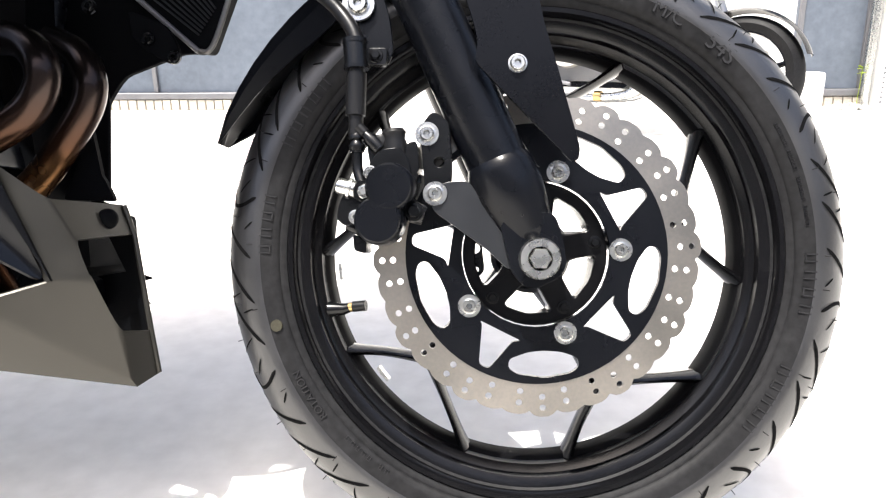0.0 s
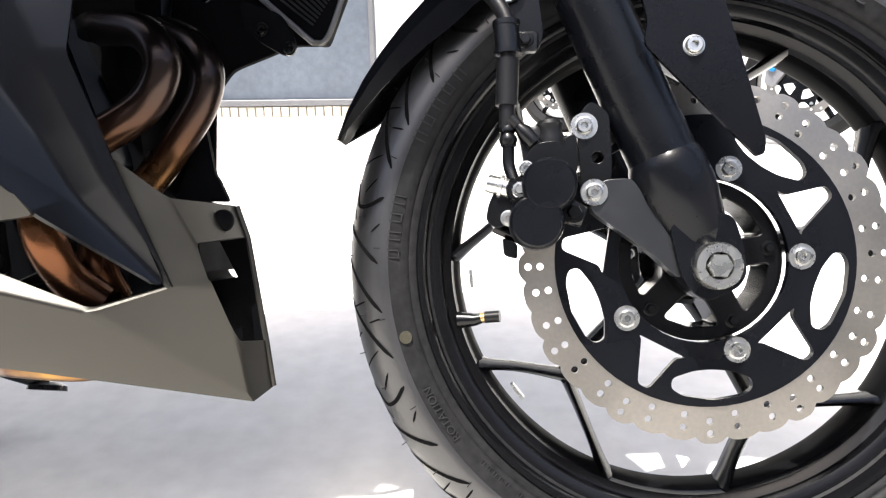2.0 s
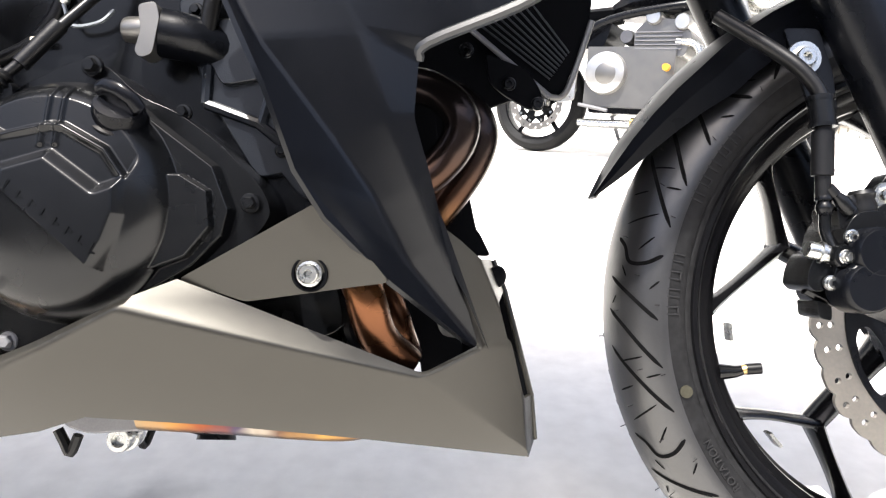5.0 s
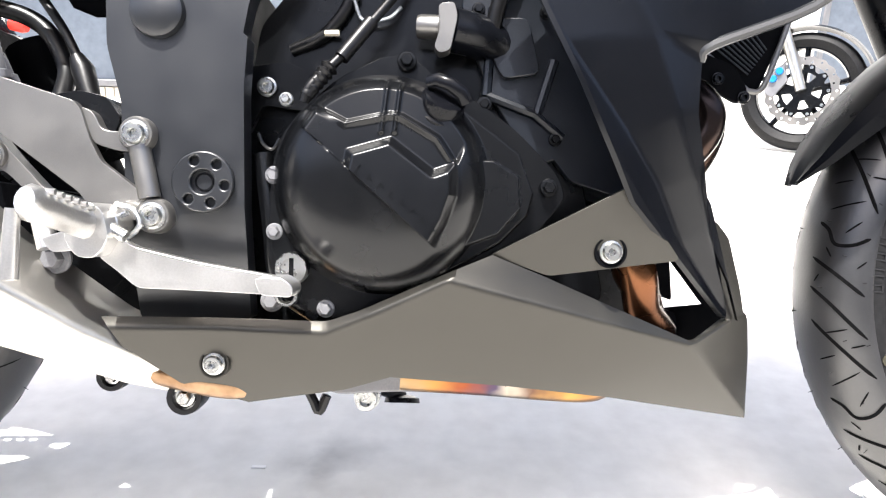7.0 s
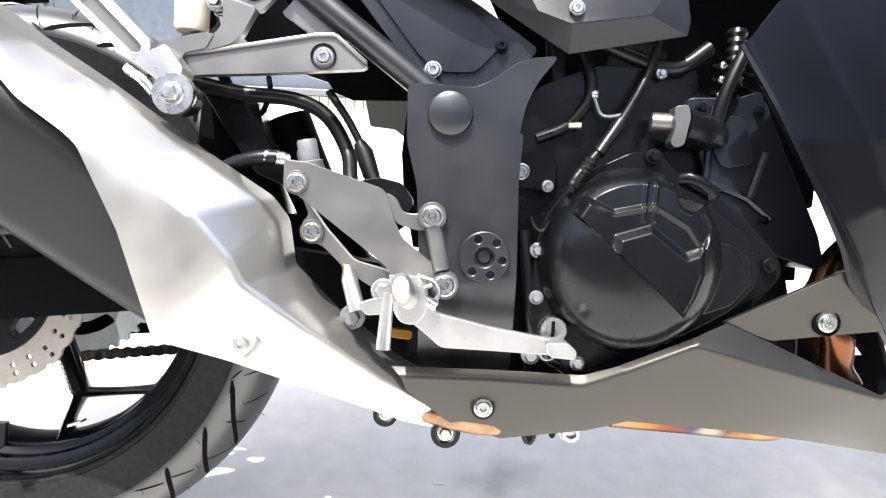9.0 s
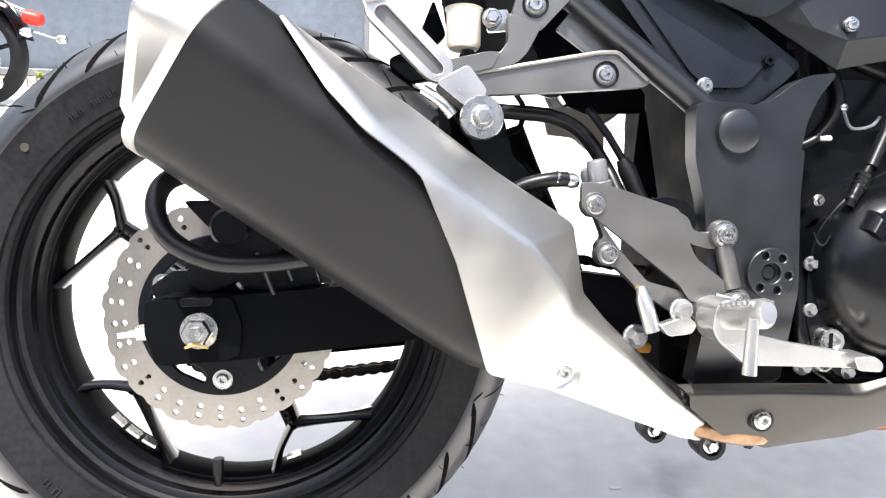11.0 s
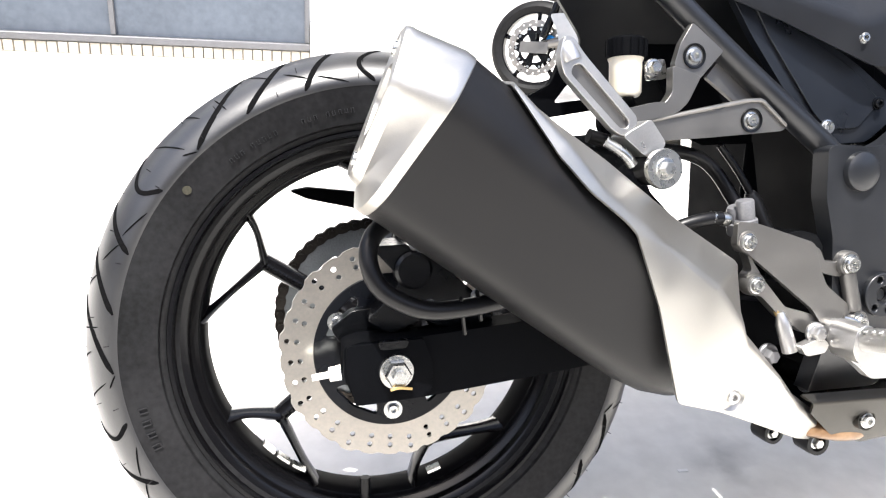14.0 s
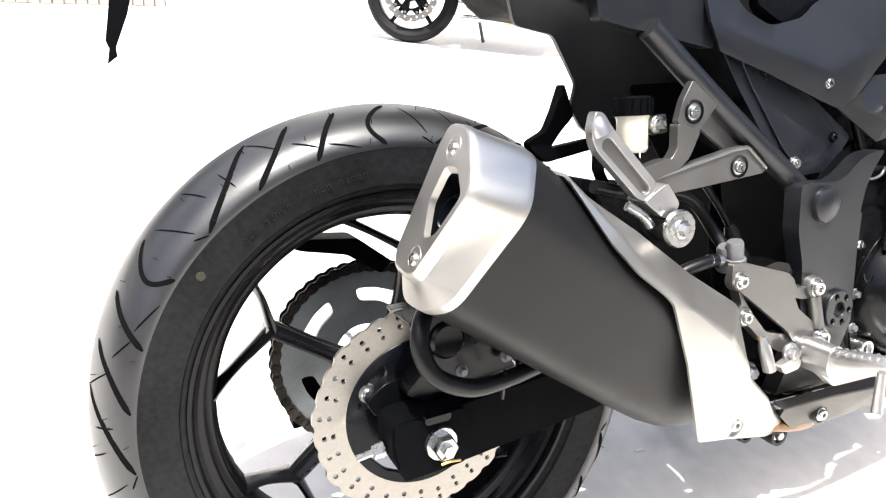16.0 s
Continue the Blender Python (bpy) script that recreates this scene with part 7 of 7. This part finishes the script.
for y in (-0.15, -0.06, 0.06):
    far_part("header_pipe", tube(curve([(0.92, y, 0.63), (1.03, y * 1.05, 0.60), (1.05, y, 0.45), (0.95, y * 0.9, 0.25), (0.80, y * 0.8, 0.195), (0.40, y * 0.7, 0.185)], 5), 0.02, n=14), CHROME, naked, NAKED, "polished exhaust header")
far_part("pipe_clamp", lathe([(0.0, -0.02), (0.028, -0.02), (0.028, 0.02), (0, 0.02)], at=(0.735, -0.12, 0.195), axis=(1, 0, 0), n=16), BRASS, naked, NAKED)
far_part("axle_block", plate([fillet([(0.02, 0.33), (0.20, 0.34), (0.20, 0.27), (0.02, 0.26)], 0.015, 3)], -0.135, -0.105), SILVER, naked, NAKED)
far_part("red_wire_cover", lathe([(0, -0.235), (0.018, -0.235), (0.02, -0.2)], at=(0.90, 0, 0.485), n=14), ORANGE, naked, NAKED)
far_part("frame", tube(curve([(1.16, -0.1, 0.84), (0.86, -0.18, 0.80), (0.50, -0.19, 0.72), (0.32, -0.18, 0.55), (0.30, -0.17, 0.36)], 5), 0.022, n=12), SATIN, naked, NAKED)
far_part("down_tube", tube(curve([(1.14, -0.05, 0.80), (1.10, -0.09, 0.55), (1.0, -0.1, 0.28)], 4), 0.02, n=10), SATIN, naked, NAKED)
far_part("swing_arm", tube([(0.36, -0.12, 0.38), (0.10, -0.10, 0.30)], 0.028, n=10), SILVER, naked, NAKED)
far_part("footrest_plate", plate([fillet([(0.20, 0.50), (0.40, 0.53), (0.40, 0.30), (0.30, 0.28), (0.26, 0.40)], 0.02, 3)], -0.21, -0.195), ALU, naked, NAKED)
far_part("footrest", tube([(0.34, -0.2, 0.32), (0.33, -0.3, 0.33)], 0.014, n=10), RUBBERY, naked, NAKED)
far_part("rear_shock", tube([(0.16, -0.14, 0.36), (0.26, -0.14, 0.68)], 0.026, n=14), CAST, naked, NAKED)
far_part("side_cover", plate([fillet([(0.28, 0.58), (0.52, 0.60), (0.56, 0.74), (0.24, 0.76)], 0.03, 3)], -0.15, 0.15), GLOSS, naked, NAKED)
far_part("carburettor", lathe([(0, -0.14), (0.035, -0.14), (0.04, -0.1), (0.04, 0.14), (0, 0.14)], at=(0.64, 0, 0.66), n=18), STRIP, naked, NAKED)
far_part("fuel_tank", loft([[(x, w * c, z0 + (z1 - z0) * s) for c, s in ((-0.7, 0), (-1, 0.35), (-0.85, 0.75), (-0.3, 1), (0.3, 1), (0.85, 0.75), (1, 0.35), (0.7, 0))] for x, z0, z1, w in ((0.52, 0.78, 0.86, 0.09), (0.66, 0.77, 0.97, 0.15), (0.90, 0.78, 1.03, 0.17), (1.08, 0.83, 1.0, 0.12))]), GLOSS, naked, NAKED, "black fuel tank")
far_part("seat", loft([[(x, w * c, z0 + (z1 - z0) * s) for c, s in ((-0.9, 0), (-1, 0.6), (-0.6, 1), (0.6, 1), (1, 0.6), (0.9, 0))] for x, z0, z1, w in ((-0.20, 0.80, 0.88, 0.10), (0.10, 0.78, 0.87, 0.13), (0.36, 0.75, 0.82, 0.14), (0.54, 0.77, 0.84, 0.10))]), MATTE, naked, NAKED)
far_part("tail_fender", plate([fillet([(-0.36, 0.62), (-0.20, 0.80), (0.02, 0.80), (-0.08, 0.72), (-0.30, 0.58)], 0.01, 2)], -0.09, 0.09), MATTE, naked, NAKED)
for y in (-0.095, 0.095):
    far_part("fork_leg", tube([(1.43, y, 0.315), (1.36, y, 0.48), (1.22, y, 0.80), (1.16, y, 0.95)], 0.026, n=16, rs=[0.026, 0.028, 0.026, 0.021]), SHIELD, naked, NAKED, "pale silver fork leg")
far_part("front_mudguard", lathe([(0.325, -0.07), (0.34, -0.03), (0.343, 0), (0.34, 0.03), (0.325, 0.07), (0.335, 0.03), (0.338, 0), (0.335, -0.03), (0.325, -0.07)], at=(1.43, 0, 0.315), n=20, a0=radians(20), a1=radians(150)), GLOSS, naked, NAKED)
cal_far = far_part("brake_caliper", plate([fillet([(1.26, 0.37), (1.33, 0.44), (1.36, 0.36), (1.30, 0.27), (1.26, 0.29)], 0.012, 3)], -0.10, -0.05), STRIP, naked, NAKED)
for x, z in ((1.29, 0.365), (1.315, 0.405)):
    far_part("caliper_piston_cap", lathe([(0, -0.112), (0.017, -0.112), (0.020, -0.1)], at=(x, 0, z), n=18), BLUEPAINT, cal_far, NAKED, "bright blue anodised caps")
far_part("rear_caliper_cap", lathe([(0, -0.10), (0.024, -0.10), (0.026, -0.06)], at=(0.20, 0, 0.36), n=18), BLUEPAINT, cal_far, NAKED)
far_part("headlamp", lathe([(0, 0.09), (0.075, 0.07), (0.088, 0.0), (0.06, -0.09), (0, -0.11)], at=(1.30, 0, 0.86), axis=(1, 0, 0), n=24), CHROME, naked, NAKED)
far_part("handlebar", tube(curve([(1.02, -0.38, 1.02), (1.12, -0.2, 1.04), (1.15, 0, 1.02), (1.12, 0.2, 1.04), (1.02, 0.38, 1.02)], 4), 0.013, n=10), CHROME, naked, NAKED)
far_part("side_stand", tube([(0.50, 0.12, 0.28), (0.56, 0.26, 0.045)], 0.012, n=8), STRIP, naked, NAKED)
far_part("brake_pedal", tube([(0.42, -0.18, 0.28), (0.60, -0.2, 0.25)], 0.010, n=8), STRIP, naked, NAKED)

# cruiser: x runs forward from the rear axle, machine faces the other way
CRUISER = Matrix.Translation((-3.68, 3.92, 0.0)) @ Matrix.Rotation(radians(176), 4, "Z") @ Matrix.Rotation(radians(7), 4, "X")
cruiser = tagged(new("cruiser_motorcycle"), "black cruiser motorcycle with chrome shocks and red tail lamp", "motorcycle")
far_wheel(cruiser, CRUISER, 0.0, 0.31, 0.31, 0.07, "rear_wheel", False)
far_wheel(cruiser, CRUISER, 1.55, 0.31, 0.31, 0.05, "front_wheel", False)
far_part("rear_fender", lathe([(0.335, -0.09), (0.35, -0.05), (0.353, 0), (0.35, 0.05), (0.335, 0.09), (0.343, 0.05), (0.346, 0), (0.343, -0.05), (0.335, -0.09)], at=(0.02, 0, 0.33), n=24, a0=radians(40), a1=radians(168)), GLOSS, cruiser, CRUISER, "gloss black rear fender")
far_part("tail_lamp", lathe([(0, -0.05), (0.032, -0.05), (0.042, -0.03), (0.042, 0.05), (0, 0.05)], at=(-0.36, 0, 0.53), axis=(1, 0, 0.2), n=18), RED, cruiser, CRUISER, "red tail lamp")
for y in (-0.2, 0.2):
    far_part("indicator", lathe([(0, -0.035), (0.022, -0.03), (0.03, 0), (0.02, 0.03), (0, 0.035)], at=(-0.42, y, 0.43), axis=(1, 0, 0), n=14), CHROME, cruiser, CRUISER)
    far_part("indicator_stalk", tube([(-0.30, 0, 0.47), (-0.41, y, 0.43)], 0.008, n=8), CHROME, cruiser, CRUISER)
    far_part("rear_shock", tube([(0.0, y * 0.75, 0.31), (0.12, y * 0.75, 0.60)], 0.028, n=14), CHROME, cruiser, CRUISER)
    far_part("fork_leg", tube([(1.55, y * 0.5, 0.31), (1.28, y * 0.5, 0.88)], 0.025, n=12), CHROME, cruiser, CRUISER)
    far_part("fender_rail", tube(curve([(0.3, y * 0.55, 0.60), (0.0, y * 0.52, 0.66), (-0.26, y * 0.5, 0.58)], 4), 0.012, n=8), CHROME, cruiser, CRUISER)
far_part("engine", lathe([(0, -0.17), (0.14, -0.17), (0.17, -0.13), (0.17, 0.13), (0.14, 0.17), (0, 0.17)], at=(0.72, 0, 0.40), n=32), CHROME, cruiser, CRUISER, "chrome engine cases")
for s in (-1, 1):
    far_part("cylinder", lathe([(0, 0), (0.075, 0), (0.075, 0.26), (0, 0.26)], at=(0.72, 0, 0.46), axis=(s * 0.5, 0, 1), n=20), STRIP, cruiser, CRUISER)
    far_part("exhaust_pipe", tube(curve([(0.80, 0.15 , 0.5), (0.70, 0.19, 0.30), (0.40, 0.20, 0.22 + 0.05 * s), (-0.25, 0.21, 0.20 + 0.06 * s)], 5), 0.034, n=14), CHROME, cruiser, CRUISER)
far_part("side_cover", plate([fillet([(0.22, 0.42), (0.46, 0.40), (0.50, 0.62), (0.24, 0.64)], 0.03, 3)], -0.14, 0.14), GLOSS, cruiser, CRUISER)
far_part("fuel_tank", loft([[(x, w * c, z0 + (z1 - z0) * s) for c, s in ((-0.7, 0), (-1, 0.35), (-0.85, 0.75), (-0.3, 1), (0.3, 1), (0.85, 0.75), (1, 0.35), (0.7, 0))] for x, z0, z1, w in ((0.50, 0.68, 0.74, 0.08), (0.66, 0.66, 0.84, 0.14), (0.92, 0.68, 0.90, 0.15), (1.12, 0.76, 0.88, 0.08))]), GLOSS, cruiser, CRUISER, "gloss black teardrop tank")
far_part("seat", loft([[(x, w * c, z0 + (z1 - z0) * s) for c, s in ((-0.9, 0), (-1, 0.6), (-0.6, 1), (0.6, 1), (1, 0.6), (0.9, 0))] for x, z0, z1, w in ((-0.12, 0.70, 0.76, 0.09), (0.12, 0.69, 0.78, 0.12), (0.30, 0.62, 0.69, 0.14), (0.54, 0.63, 0.72, 0.12))]), MATTE, cruiser, CRUISER)
far_part("frame_tube", tube(curve([(1.2, 0, 0.85), (1.02, 0, 0.40), (0.85, 0, 0.22), (0.3, 0, 0.24), (0.22, 0, 0.5), (0.0, 0, 0.31)], 4), 0.022, n=10), SATIN, cruiser, CRUISER)
far_part("handlebar", tube(curve([(0.92, -0.4, 1.02), (1.1, -0.2, 1.06), (1.18, 0, 0.95), (1.1, 0.2, 1.06), (0.92, 0.4, 1.02)], 4), 0.013, n=10), CHROME, cruiser, CRUISER)
far_part("headlamp", lathe([(0, 0.08), (0.07, 0.06), (0.085, 0.0), (0.05, -0.09), (0, -0.1)], at=(1.36, 0, 0.80), axis=(1, 0, 0), n=24), CHROME, cruiser, CRUISER)
